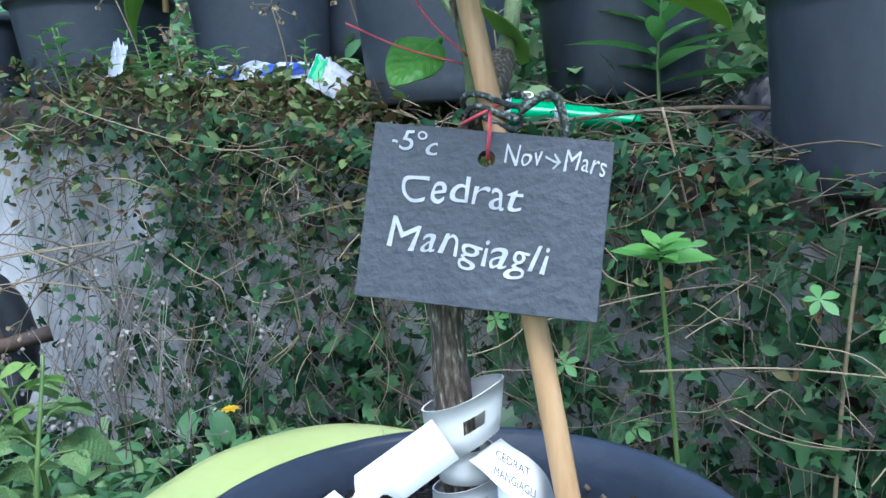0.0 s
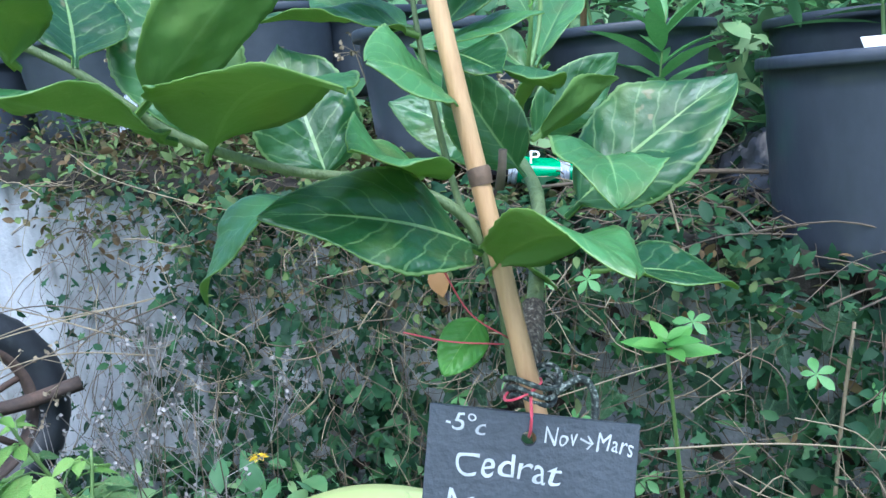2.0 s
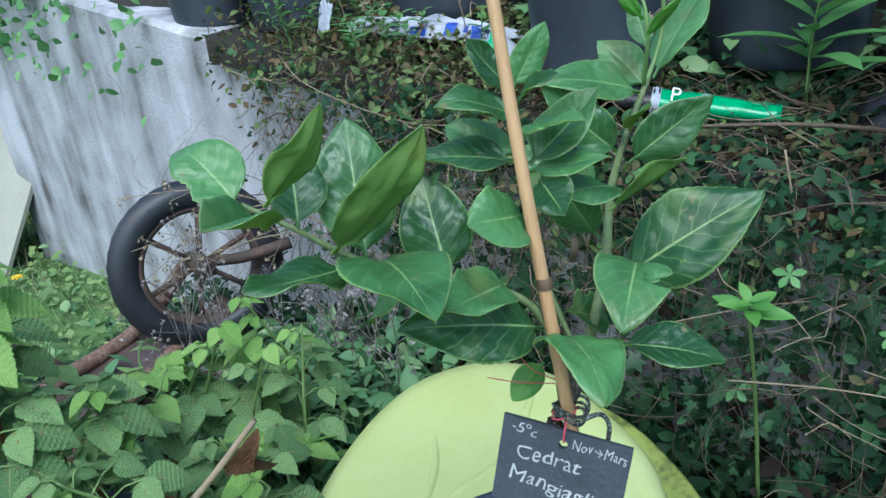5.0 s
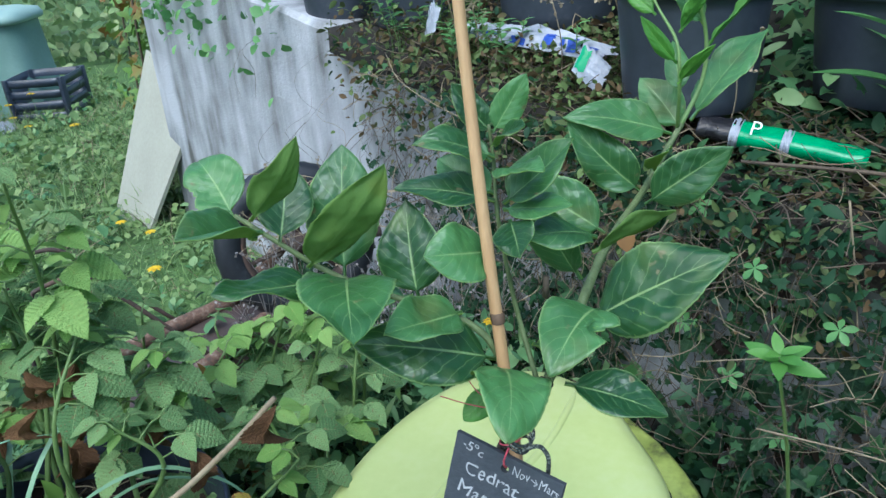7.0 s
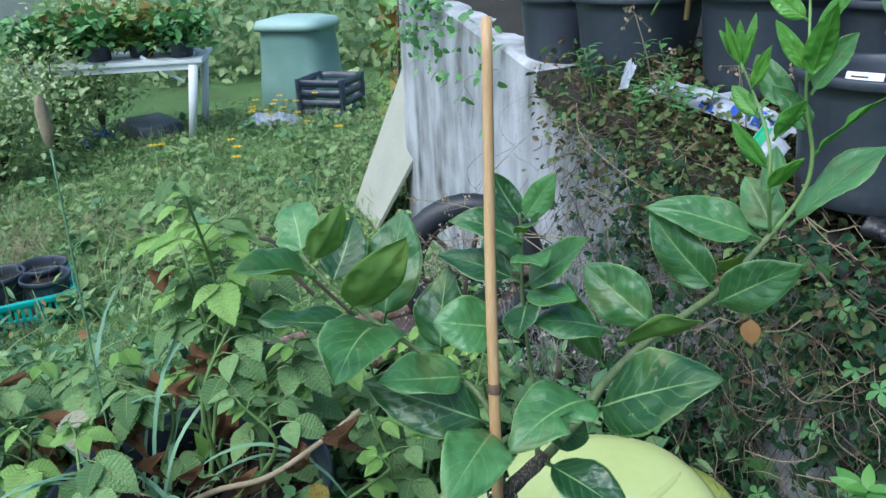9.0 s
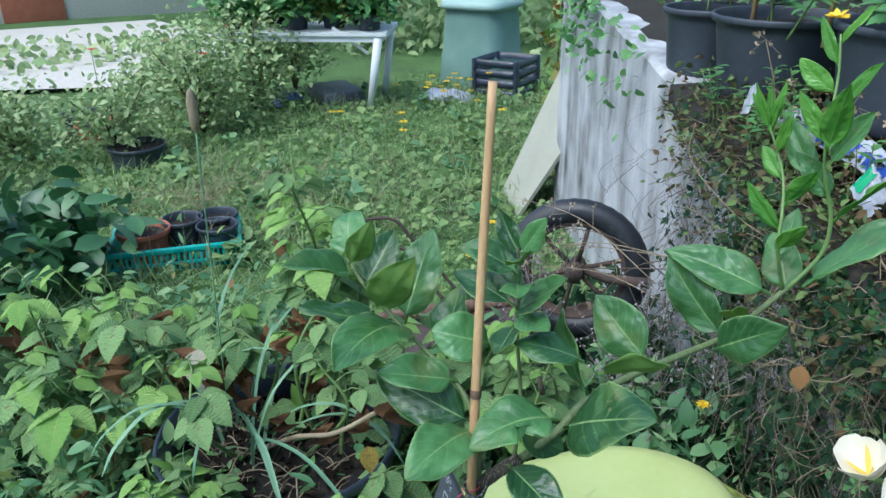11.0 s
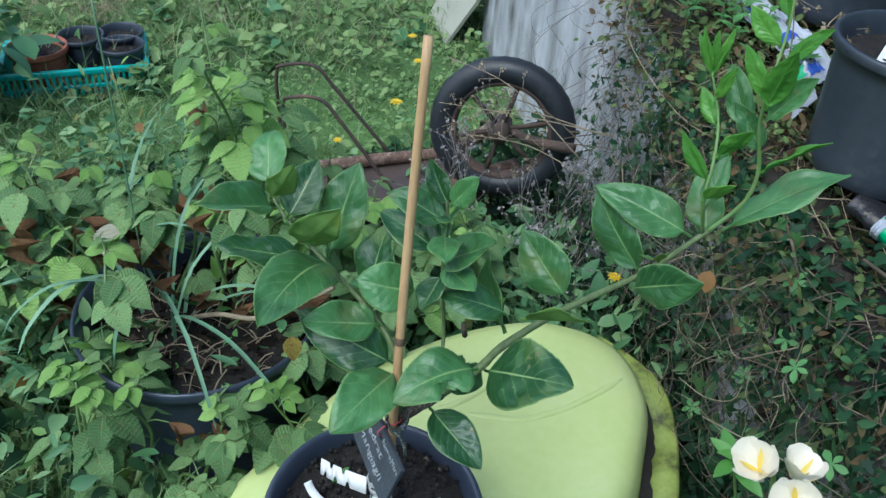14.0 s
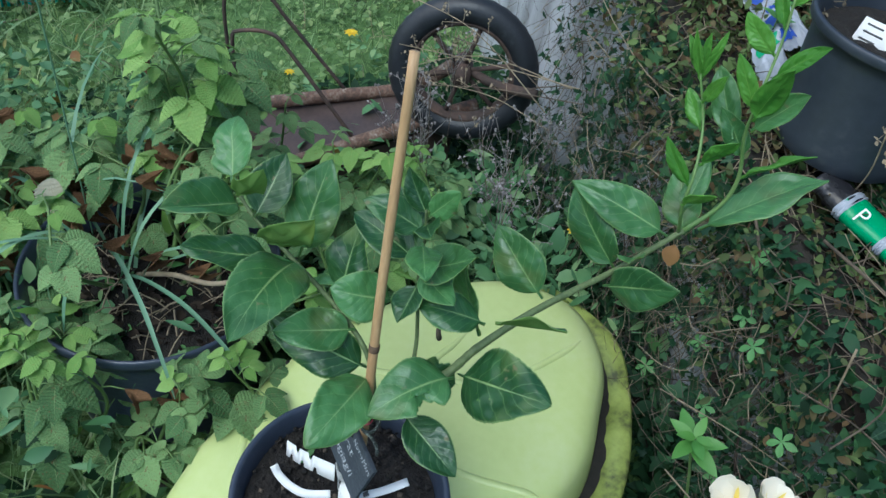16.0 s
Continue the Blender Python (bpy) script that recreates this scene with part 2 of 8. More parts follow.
def veined(name, dark, light, vein, rough, through_light, veins=9.0, spec=0.5, vein_mix=0.8, blotch=None, side_mix=0.35, rim=0.0, blotch_at=0.62, specks=None, glow=None, relief=1.0):
    """A broad leaf with a midrib and side veins, from its own flat coordinates (x across -1..1 as 0..1, y along)."""
    m, nt, ln, b = nodes_of(name)
    uv, sep = nt.new("ShaderNodeUVMap"), nt.new("ShaderNodeSeparateXYZ")
    uv.uv_map = "UVMap"
    ln.new(uv.outputs[0], sep.inputs[0])

    def math_node(op, a, c=None):
        n = nt.new("ShaderNodeMath")
        n.operation = op
        for i, v in enumerate((a, c)):
            if v is None:
                continue
            if isinstance(v, (int, float)):
                n.inputs[i].default_value = v
            else:
                ln.new(v, n.inputs[i])
        return n.outputs[0]

    ax = math_node("ABSOLUTE", math_node("SUBTRACT", sep.outputs[0], 0.5))
    mid = math_node("LESS_THAN", ax, math_node("MULTIPLY", math_node("SUBTRACT", 1.15, sep.outputs[1]), 0.02))
    nv = nt.new("ShaderNodeTexNoise")
    nv.inputs["Scale"].default_value = 6
    ln.new(uv.outputs[0], nv.inputs["Vector"])
    slant = math_node("ADD", math_node("SUBTRACT", sep.outputs[1], math_node("MULTIPLY", ax, 0.55)), math_node("MULTIPLY", nv.outputs[0], 0.07))
    saw = math_node("FRACT", math_node("MULTIPLY", slant, veins))
    ridge = math_node("ABSOLUTE", math_node("SUBTRACT", saw, 0.5))
    side = math_node("MULTIPLY", math_node("LESS_THAN", ridge, 0.045), side_mix)
    lines = math_node("MAXIMUM", mid, side)
    if rim:
        lines = math_node("MAXIMUM", lines, math_node("MULTIPLY", math_node("GREATER_THAN", ax, 0.478), rim))
    tc, n1, n2 = nt.new("ShaderNodeTexCoord"), nt.new("ShaderNodeTexNoise"), nt.new("ShaderNodeTexNoise")
    n1.inputs["Scale"].default_value, n2.inputs["Scale"].default_value = 28, 260
    for n in (n1, n2):
        ln.new(tc.outputs["Object"], n.inputs["Vector"])
    oi = nt.new("ShaderNodeObjectInfo")
    mix = nt.new("ShaderNodeMix")
    mix.data_type = "FLOAT"
    mix.inputs[0].default_value = 0.5
    ln.new(n1.outputs[0], mix.inputs[2])
    ln.new(oi.outputs["Random"], mix.inputs[3])
    r = ramp(nt, [(0.3, dark), (0.7, light)])
    ln.new(mix.outputs[0], r.inputs[0])
    col = r.outputs[0]
    if blotch:
        n3 = nt.new("ShaderNodeTexNoise")
        n3.inputs["Scale"].default_value = 18
        ln.new(tc.outputs["Object"], n3.inputs["Vector"])
        br = ramp(nt, [(blotch_at, (0, 0, 0)), (blotch_at + 0.1, (1, 1, 1))])
        ln.new(n3.outputs[0], br.inputs[0])
        bm_ = nt.new("ShaderNodeMix")
        bm_.data_type = "RGBA"
        ln.new(br.outputs[0], bm_.inputs[0])
        ln.new(col, bm_.inputs[6])
        bm_.inputs[7].default_value = (*blotch, 1)
        col = bm_.outputs[2]
    if specks:
        n4 = nt.new("ShaderNodeTexNoise")
        n4.inputs["Scale"].default_value = 75
        ln.new(tc.outputs["Object"], n4.inputs["Vector"])
        sr = ramp(nt, [(0.7, (0, 0, 0)), (0.75, (1, 1, 1))])
        ln.new(n4.outputs[0], sr.inputs[0])
        sm = nt.new("ShaderNodeMix")
        sm.data_type = "RGBA"
        ln.new(sr.outputs[0], sm.inputs[0])
        ln.new(col, sm.inputs[6])
        sm.inputs[7].default_value = (*specks, 1)
        col = sm.outputs[2]
    cm = nt.new("ShaderNodeMix")
    cm.data_type = "RGBA"
    ln.new(math_node("MULTIPLY", lines, vein_mix), cm.inputs[0])
    ln.new(col, cm.inputs[6])
    cm.inputs[7].default_value = (*vein, 1)
    ln.new(cm.outputs[2], b.inputs["Base Color"])
    rr = nt.new("ShaderNodeMapRange")
    rr.inputs[3].default_value, rr.inputs[4].default_value = rough - 0.08, rough + 0.14
    ln.new(n1.outputs[0], rr.inputs[0])
    ln.new(rr.outputs[0], b.inputs["Roughness"])
    b.inputs["Specular IOR Level"].default_value = spec
    hgt = math_node("ADD", math_node("MULTIPLY", ridge, 1.2 * relief), math_node("ADD", math_node("MULTIPLY", n2.outputs[0], 0.5), math_node("MULTIPLY", n1.outputs[0], 1.5)))
    bp = nt.new("ShaderNodeBump")
    bp.inputs["Strength"].default_value, bp.inputs["Distance"].default_value = 0.6, 0.0022
    ln.new(hgt, bp.inputs["Height"])
    ln.new(bp.outputs[0], b.inputs["Normal"])
    tr, ms = nt.new("ShaderNodeBsdfTranslucent"), nt.new("ShaderNodeMixShader")
    if glow:
        tr.inputs["Color"].default_value = (*glow, 1)
    else:
        ln.new(cm.outputs[2], tr.inputs["Color"])
    ms.inputs[0].default_value = through_light
    ln.new(b.outputs[0], ms.inputs[1])
    ln.new(tr.outputs[0], ms.inputs[2])
    ln.new(ms.outputs[0], nt["Material Output"].inputs[0])
    return m


M_CITRON_TOP = veined("citron_leaf_top", (0.018, 0.074, 0.024), (0.088, 0.235, 0.075), (0.3, 0.45, 0.17), 0.34, 0.25, 8, 0.55, 0.8, (0.105, 0.175, 0.055), 0.38, 0.8, 0.61, (0.18, 0.17, 0.08), (0.32, 0.48, 0.12), 0.22)
M_CITRON_UNDER = veined("citron_leaf_under", (0.13, 0.25, 0.062), (0.2, 0.34, 0.09), (0.28, 0.41, 0.14), 0.55, 0.45, 8, 0.35, 0.5, (0.18, 0.27, 0.06), 0.22, 0.5, 0.62, None, (0.45, 0.58, 0.14), 0.35)
M_CITRON_NEW = veined("citron_young_leaf", (0.09, 0.27, 0.035), (0.16, 0.39, 0.055), (0.26, 0.46, 0.1), 0.36, 0.32, 8, 0.6, 0.5, None, 0.18, 0.4, 0.62, None, None, 0.3)
M_RASP = veined("raspberry_leaf", (0.1, 0.2, 0.072), (0.26, 0.41, 0.16), (0.34, 0.48, 0.21), 0.62, 0.28, 11, 0.3, 0.5, (0.2, 0.13, 0.06), 0.4, 0.0, 0.61)
M_RASP_YOUNG = veined("raspberry_young_leaf", (0.21, 0.39, 0.09), (0.35, 0.54, 0.16), (0.36, 0.52, 0.16), 0.58, 0.33, 11, 0.3, 0.5, (0.3, 0.38, 0.1), 0.45)
M_RASP_DRY = veined("withered_leaf", (0.085, 0.045, 0.022), (0.23, 0.125, 0.06), (0.28, 0.17, 0.085), 0.85, 0.15, 11, 0.2, 0.4)
M_RASP_YELLOW = veined("yellowed_leaf", (0.26, 0.22, 0.04), (0.36, 0.27, 0.05), (0.35, 0.3, 0.1), 0.65, 0.2, 11, 0.3, 0.4, (0.2, 0.09, 0.03), 0.35, 0.0, 0.52)
M_PALE = veined("dried_pale_leaf", (0.3, 0.28, 0.2), (0.42, 0.4, 0.3), (0.3, 0.28, 0.2), 0.8, 0.15, 9, 0.2, 0.4)
# Ivy: shade of deep foliage and pots is put into these dark greens.
M_IVY_SHADED = leafy("shaded_ivy_leaf", [(0.1, (0.007, 0.027, 0.014)), (0.6, (0.02, 0.062, 0.026)), (0.9, (0.065, 0.15, 0.055))], 0.55, 0.12, spec=0.2)
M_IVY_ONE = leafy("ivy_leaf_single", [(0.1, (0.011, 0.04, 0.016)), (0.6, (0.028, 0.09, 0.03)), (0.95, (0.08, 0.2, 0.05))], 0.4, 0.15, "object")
M_IVY_BIG = veined("broad_ivy_leaf", (0.012, 0.045, 0.022), (0.035, 0.1, 0.035), (0.1, 0.17, 0.09), 0.42, 0.15, 5, 0.5, 0.55, (0.06, 0.1, 0.03), 0.3)
# Weeds: the shade under overhanging wall plants is painted into the leaf colour.
M_WEED_SHADED = leafy("shaded_weed_leaf", [(0.1, (0.007, 0.024, 0.01)), (0.6, (0.018, 0.052, 0.02)), (0.92, (0.055, 0.125, 0.042))], 0.65, 0.18, spec=0.2)
M_LAWN = leafy("lawn_leaf", [(0.05, (0.11, 0.19, 0.065)), (0.5, (0.19, 0.3, 0.1)), (0.95, (0.33, 0.42, 0.16))], 0.6, 0.3)
M_GRASS = leafy("grass_blade", [(0.05, (0.125, 0.22, 0.085)), (0.6, (0.235, 0.36, 0.15)), (0.95, (0.44, 0.46, 0.25))], 0.5, 0.25)
M_BLUEGRASS = leafy("broad_grass_blade", [(0.1, (0.1, 0.22, 0.125)), (0.9, (0.23, 0.39, 0.24))], 0.5, 0.2, "object")
M_POTPLANT = leafy("pot_plant_leaf", [(0.1, (0.05, 0.15, 0.045)), (0.6, (0.12, 0.29, 0.085)), (0.95, (0.22, 0.42, 0.13))], 0.45, 0.22)
M_BRIGHT = leafy("bright_rosette_leaf", [(0.1, (0.08, 0.24, 0.045)), (0.9, (0.16, 0.36, 0.07))], 0.45, 0.3, "object")
M_SHRUB = leafy("shrub_leaf", [(0.1, (0.029, 0.096, 0.0388)), (0.9, (0.087, 0.208, 0.0775))], 0.38, 0.15)
M_BROWNLEAF = leafy("brown_vine_leaf", [(0.05, (0.05, 0.036, 0.022)), (0.3, (0.14, 0.094, 0.046)), (0.45, (0.085, 0.11, 0.045)), (0.95, (0.18, 0.27, 0.085))], 0.7, 0.2, spec=0.2)
M_AUTUMN = leafy("autumn_vine_leaf", [(0.05, (0.2, 0.06, 0.02)), (0.35, (0.2, 0.16, 0.03)), (0.6, (0.145, 0.288, 0.062)), (0.95, (0.232, 0.384, 0.0775))], 0.55, 0.25)
M_HEDGE = leafy("hedge_leaf", [(0.05, (0.048, 0.13, 0.055)), (0.5, (0.11, 0.25, 0.098)), (0.95, (0.28, 0.4, 0.17))], 0.55, 0.25)
# Litter browns carry the shadows deep among the leaves, hence near black.
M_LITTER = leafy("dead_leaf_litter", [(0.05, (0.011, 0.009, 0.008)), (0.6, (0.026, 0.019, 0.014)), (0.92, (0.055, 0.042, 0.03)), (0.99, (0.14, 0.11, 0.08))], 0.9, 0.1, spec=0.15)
M_DEADLEAF = leafy("orange_dead_leaf", [(0.1, (0.22, 0.1, 0.03)), (0.9, (0.34, 0.19, 0.07))], 0.7, 0.2)
M_SEED = leafy("grey_seed_head", [(0.1, (0.12, 0.1, 0.09)), (0.9, (0.36, 0.34, 0.33))], 0.8, 0.1)
# Far greens are paled: distance haze and sun are mixed into the colour.
M_FAR_HAZY = leafy("border_leaf_hazed", [(0.05, (0.14, 0.22, 0.085)), (0.5, (0.28, 0.4, 0.165)), (0.95, (0.52, 0.56, 0.29))], 0.6, 0.3)
M_YELLOW = leafy("yellow_petal", [(0.1, (0.7, 0.45, 0.01)), (0.9, (0.8, 0.6, 0.03))], 0.6, 0.2)
M_CREAM = leafy("cream_petal", [(0.1, (0.76, 0.7, 0.57)), (0.9, (0.82, 0.78, 0.68))], 0.5, 0.12, "object", 40)
M_CREAM_MARK = leafy("yellow_petal_throat", [(0.1, (0.78, 0.58, 0.08)), (0.9, (0.84, 0.7, 0.2))], 0.5, 0.2, "object", 40)
M_RED = leafy("red_petal", [(0.1, (0.5, 0.02, 0.02)), (0.9, (0.6, 0.05, 0.03))], 0.6, 0.2)
M_TWIG = surface("dry_twig", [(0.3, (0.05, 0.037, 0.027)), (0.7, (0.15, 0.115, 0.08))], 30, 0.85, 0, 0.3, 200)
M_STRAW = surface("straw_stem", [(0.3, (0.17, 0.13, 0.08)), (0.7, (0.33, 0.27, 0.18))], 30, 0.8, 0, 0.2, 200)
M_STEM = surface("green_stem", [(0.3, (0.09, 0.16, 0.04)), (0.7, (0.16, 0.24, 0.08))], 40, 0.5, 0, 0.2, 200)
M_BARK = surface("citron_bark", [(0.42, (0.045, 0.034, 0.026)), (0.52, (0.11, 0.088, 0.062)), (0.6, (0.2, 0.175, 0.13)), (0.66, (0.48, 0.44, 0.35))], 190, 0.85, 0, 0.9, 300, stretch=(3.2, 3.2, 0.7), bump_dist=0.002)
M_GREENBARK = surface("citron_green_bark", [(0.3, (0.075, 0.11, 0.04)), (0.6, (0.15, 0.2, 0.08)), (0.8, (0.27, 0.29, 0.18))], 60, 0.6, 0, 0.5, 200, stretch=(2, 2, 0.6))
M_SHOOT = surface("citron_shoot", [(0.3, (0.1, 0.2, 0.05)), (0.7, (0.2, 0.3, 0.1))], 45, 0.5, 0, 0.2, 200)
M_BAMBOO = surface("bamboo", [(0.3, (0.36, 0.2, 0.09)), (0.55, (0.5, 0.32, 0.16)), (0.75, (0.56, 0.4, 0.22))], 20, 0.5, 0, 0.25, 120, stretch=(3, 3, 0.15))
M_BAMBOO_NODE = surface("bamboo_node", [(0.3, (0.03, 0.022, 0.02)), (0.7, (0.16, 0.1, 0.06))], 60, 0.7, 0, 0.3, 200)
M_SLATE = surface("slate", [(0.3, (0.035, 0.042, 0.055)), (0.6, (0.06, 0.07, 0.088)), (0.8, (0.1, 0.11, 0.125))], 30, 0.62, 0, 0.6, 240, detail=10, bump_dist=0.002)
M_CHALK = surface("white_marker", [(0.3, (0.3, 0.32, 0.35)), (0.7, (0.58, 0.6, 0.63))], 80, 0.8, 0, 0.2, 300)
M_WIRE = surface("pink_wire", [(0.3, (0.55, 0.05, 0.09)), (0.7, (0.7, 0.12, 0.16))], 80, 0.4, 0, 0.05, 300)
M_CORD = surface("braided_cord", [(0.44, (0.022, 0.028, 0.028)), (0.54, (0.07, 0.085, 0.075)), (0.64, (0.36, 0.39, 0.35))], 420, 0.8, 0, 0.6, 600)
M_POTBLUE = surface("blue_black_plastic", [(0.3, (0.022, 0.03, 0.046)), (0.62, (0.042, 0.053, 0.08)), (0.82, (0.1, 0.112, 0.128))], 9, 0.33, 0, 0.2, 90)
M_POTBLACK = surface("black_plastic", [(0.3, (0.019, 0.025, 0.037)), (0.6, (0.04, 0.049, 0.066)), (0.8, (0.1, 0.106, 0.115))], 6, 0.46, 0, 0.15, 70)
M_POTRIB = surface("ribbed_grey_plastic", [(0.3, (0.03, 0.036, 0.052)), (0.6, (0.05, 0.058, 0.08)), (0.82, (0.12, 0.125, 0.135))], 7, 0.36, 0, 0.25, 80, stretch=(1, 1, 0.4))
M_POTDUSTY = surface("dusty_black_plastic", [(0.3, (0.036, 0.044, 0.062)), (0.58, (0.07, 0.08, 0.102)), (0.78, (0.19, 0.195, 0.2))], 5, 0.5, 0, 0.2, 60, stretch=(1, 1, 0.5))
M_SOIL = surface("potting_soil", [(0.3, (0.007, 0.006, 0.005)), (0.55, (0.018, 0.014, 0.011)), (0.8, (0.07, 0.058, 0.048))], 90, 0.95, 0, 1.0, 300, bump_dist=0.006)
M_TUB = surface("lime_plastic", [(0.25, (0.43, 0.505, 0.18)), (0.5, (0.49, 0.565, 0.215)), (0.75, (0.54, 0.605, 0.28))], 6, 0.4, 0, 0.08, 60, rough_var=0.12)
# Darker, blotched olive version of the lime plastic, for the tub's lip.
M_TUB_OLIVE = surface("olive_lime_plastic", [(0.36, (0.08, 0.09, 0.035)), (0.46, (0.25, 0.3, 0.07)), (0.62, (0.38, 0.45, 0.11))], 14, 0.5, 0, 0.3, 80)
M_DIRT_AND_GAP = surface("dark_dirt_and_gap", [(0.3, (0.009, 0.008, 0.006)), (0.7, (0.03, 0.025, 0.018))], 60, 0.95, 0, 0.6, 250)
M_LABEL = surface("white_plastic_tag", [(0.3, (0.68, 0.68, 0.66)), (0.7, (0.8, 0.8, 0.79))], 20, 0.5, 0, 0.1, 100)
M_INK = surface("grey_ink", [(0.3, (0.05, 0.05, 0.05)), (0.7, (0.12, 0.12, 0.12))], 100, 0.8)
M_TYRE = surface("tyre_rubber", [(0.3, (0.009, 0.011, 0.014)), (0.6, (0.02, 0.023, 0.029)), (0.8, (0.065, 0.07, 0.075))], 10, 0.48, 0, 0.3, 90)
M_RUST = surface("rusty_steel", [(0.3, (0.035, 0.027, 0.024)), (0.55, (0.075, 0.05, 0.04)), (0.78, (0.17, 0.1, 0.07))], 18, 0.8, 0.1, 0.5, 120)
M_RUSTPIPE = surface("flaking_rusty_tube", [(0.35, (0.06, 0.045, 0.038)), (0.5, (0.15, 0.085, 0.058)), (0.62, (0.24, 0.18, 0.14)), (0.72, (0.5, 0.46, 0.41))], 35, 0.8, 0.05, 0.6, 140)
M_TRAY = surface("brown_painted_steel", [(0.3, (0.05, 0.036, 0.034)), (0.7, (0.11, 0.075, 0.065))], 9, 0.6, 0.1, 0.25, 90)
M_TEAL = surface("teal_plastic", [(0.3, (0.02, 0.36, 0.32)), (0.7, (0.04, 0.46, 0.4))], 10, 0.45, 0, 0.05, 90)
M_TERRA = surface("terracotta_plastic", [(0.3, (0.3, 0.09, 0.05)), (0.7, (0.42, 0.14, 0.08))], 12, 0.7, 0, 0.2, 90)
M_BIN = surface("green_bin_plastic", [(0.3, (0.12, 0.22, 0.19)), (0.7, (0.18, 0.29, 0.25))], 5, 0.5, 0, 0.05, 60)
M_BINLID = surface("pale_bin_lid", [(0.3, (0.27, 0.4, 0.36)), (0.7, (0.34, 0.47, 0.43))], 5, 0.5, 0, 0.05, 60)
M_WHITE = surface("white_plastic", [(0.3, (0.68, 0.69, 0.7)), (0.7, (0.82, 0.82, 0.82))], 7, 0.5, 0, 0.1, 60)
M_BAGWHITE = surface("crumpled_white_film", [(0.3, (0.24, 0.27, 0.33)), (0.7, (0.47, 0.49, 0.54))], 12, 0.4, 0, 0.6, 40, bump_dist=0.01)
M_BAGGREEN = surface("green_film", [(0.3, (0.0, 0.24, 0.09)), (0.7, (0.01, 0.36, 0.14))], 12, 0.3, 0, 0.3, 40)
M_BAGBLUE = surface("blue_film", [(0.3, (0.02, 0.05, 0.3)), (0.7, (0.04, 0.1, 0.45))], 12, 0.3, 0, 0.3, 40)
M_BAGBLACK = surface("black_film", [(0.3, (0.008, 0.008, 0.01)), (0.7, (0.03, 0.03, 0.035))], 12, 0.25, 0, 0.6, 30, bump_dist=0.01)
M_BOARD = surface("weathered_board", [(0.3, (0.3, 0.3, 0.24)), (0.7, (0.4, 0.4, 0.33))], 5, 0.75, 0, 0.2, 80)
M_STRAWMULCH = surface("straw_mulch", [(0.3, (0.2, 0.15, 0.09)), (0.7, (0.42, 0.34, 0.22))], 40, 0.9, 0, 0.8, 160)
M_GRAVEL = surface("pale_gravel", [(0.3, (0.42, 0.39, 0.35)), (0.7, (0.6, 0.57, 0.51))], 40, 0.9, 0, 0.6, 200)


def wall_material():
    """White lime paint on rough concrete, worn grey and streaked downwards."""
    m, nt, ln, b = nodes_of("whitewashed_concrete")
    tc, mp = nt.new("ShaderNodeTexCoord"), nt.new("ShaderNodeMapping")
    mp.inputs["Scale"].default_value = (5, 5, 1.0)
    ln.new(tc.outputs["Object"], mp.inputs[0])
    n1, n2, n3 = (nt.new("ShaderNodeTexNoise") for _ in range(3))
    n1.inputs["Scale"].default_value, n2.inputs["Scale"].default_value, n3.inputs["Scale"].default_value = 2.2, 9, 120
    n1.inputs["Detail"].default_value = n2.inputs["Detail"].default_value = 8
    ln.new(mp.outputs[0], n1.inputs["Vector"])
    ln.new(tc.outputs["Object"], n2.inputs["Vector"])
    ln.new(tc.outputs["Object"], n3.inputs["Vector"])
    ad = nt.new("ShaderNodeMath")
    ad.operation = "MULTIPLY_ADD"
    ad.inputs[1].default_value = 0.45
    ln.new(n2.outputs[0], ad.inputs[0])
    ln.new(n1.outputs[0], ad.inputs[2])
    r = ramp(nt, [(0.5, (0.1, 0.1, 0.095)), (0.6, (0.24, 0.245, 0.25)), (0.74, (0.36, 0.37, 0.39)), (0.92, (0.5, 0.51, 0.54))])
    ln.new(ad.outputs[0], r.inputs[0])
    ln.new(r.outputs[0], b.inputs["Base Color"])
    b.inputs["Roughness"].default_value = 0.85
    bp = nt.new("ShaderNodeBump")
    bp.inputs["Strength"].default_value, bp.inputs["Distance"].default_value = 0.5, 0.006
    ln.new(n3.outputs[0], bp.inputs["Height"])
    ln.new(bp.outputs[0], b.inputs["Normal"])
    return m


def ground_material():
    m, nt, ln, b = nodes_of("soil_and_moss")
    tc = nt.new("ShaderNodeTexCoord")
    n1, n2 = nt.new("ShaderNodeTexNoise"), nt.new("ShaderNodeTexNoise")
    n1.inputs["Scale"].default_value, n1.inputs["Detail"].default_value, n2.inputs["Scale"].default_value = 1.6, 8, 45
    for n in (n1, n2):
        ln.new(tc.outputs["Object"], n.inputs["Vector"])
    mix = nt.new("ShaderNodeMix")
    mix.data_type = "FLOAT"
    mix.inputs[0].default_value = 0.4
    ln.new(n1.outputs[0], mix.inputs[2])
    ln.new(n2.outputs[0], mix.inputs[3])
    r = ramp(nt, [(0.3, (0.04, 0.04, 0.02)), (0.45, (0.06, 0.12, 0.03)), (0.6, (0.09, 0.17, 0.045)), (0.75, (0.15, 0.16, 0.07))])
    ln.new(mix.outputs[0], r.inputs[0])
    ln.new(r.outputs[0], b.inputs["Base Color"])
    b.inputs["Roughness"].default_value = 0.95
    bp = nt.new("ShaderNodeBump")
    bp.inputs["Strength"].default_value, bp.inputs["Distance"].default_value = 0.8, 0.02
    ln.new(n2.outputs[0], bp.inputs["Height"])
    ln.new(bp.outputs[0], b.inputs["Normal"])
    return m


M_WALL, M_GROUND = wall_material(), ground_material()

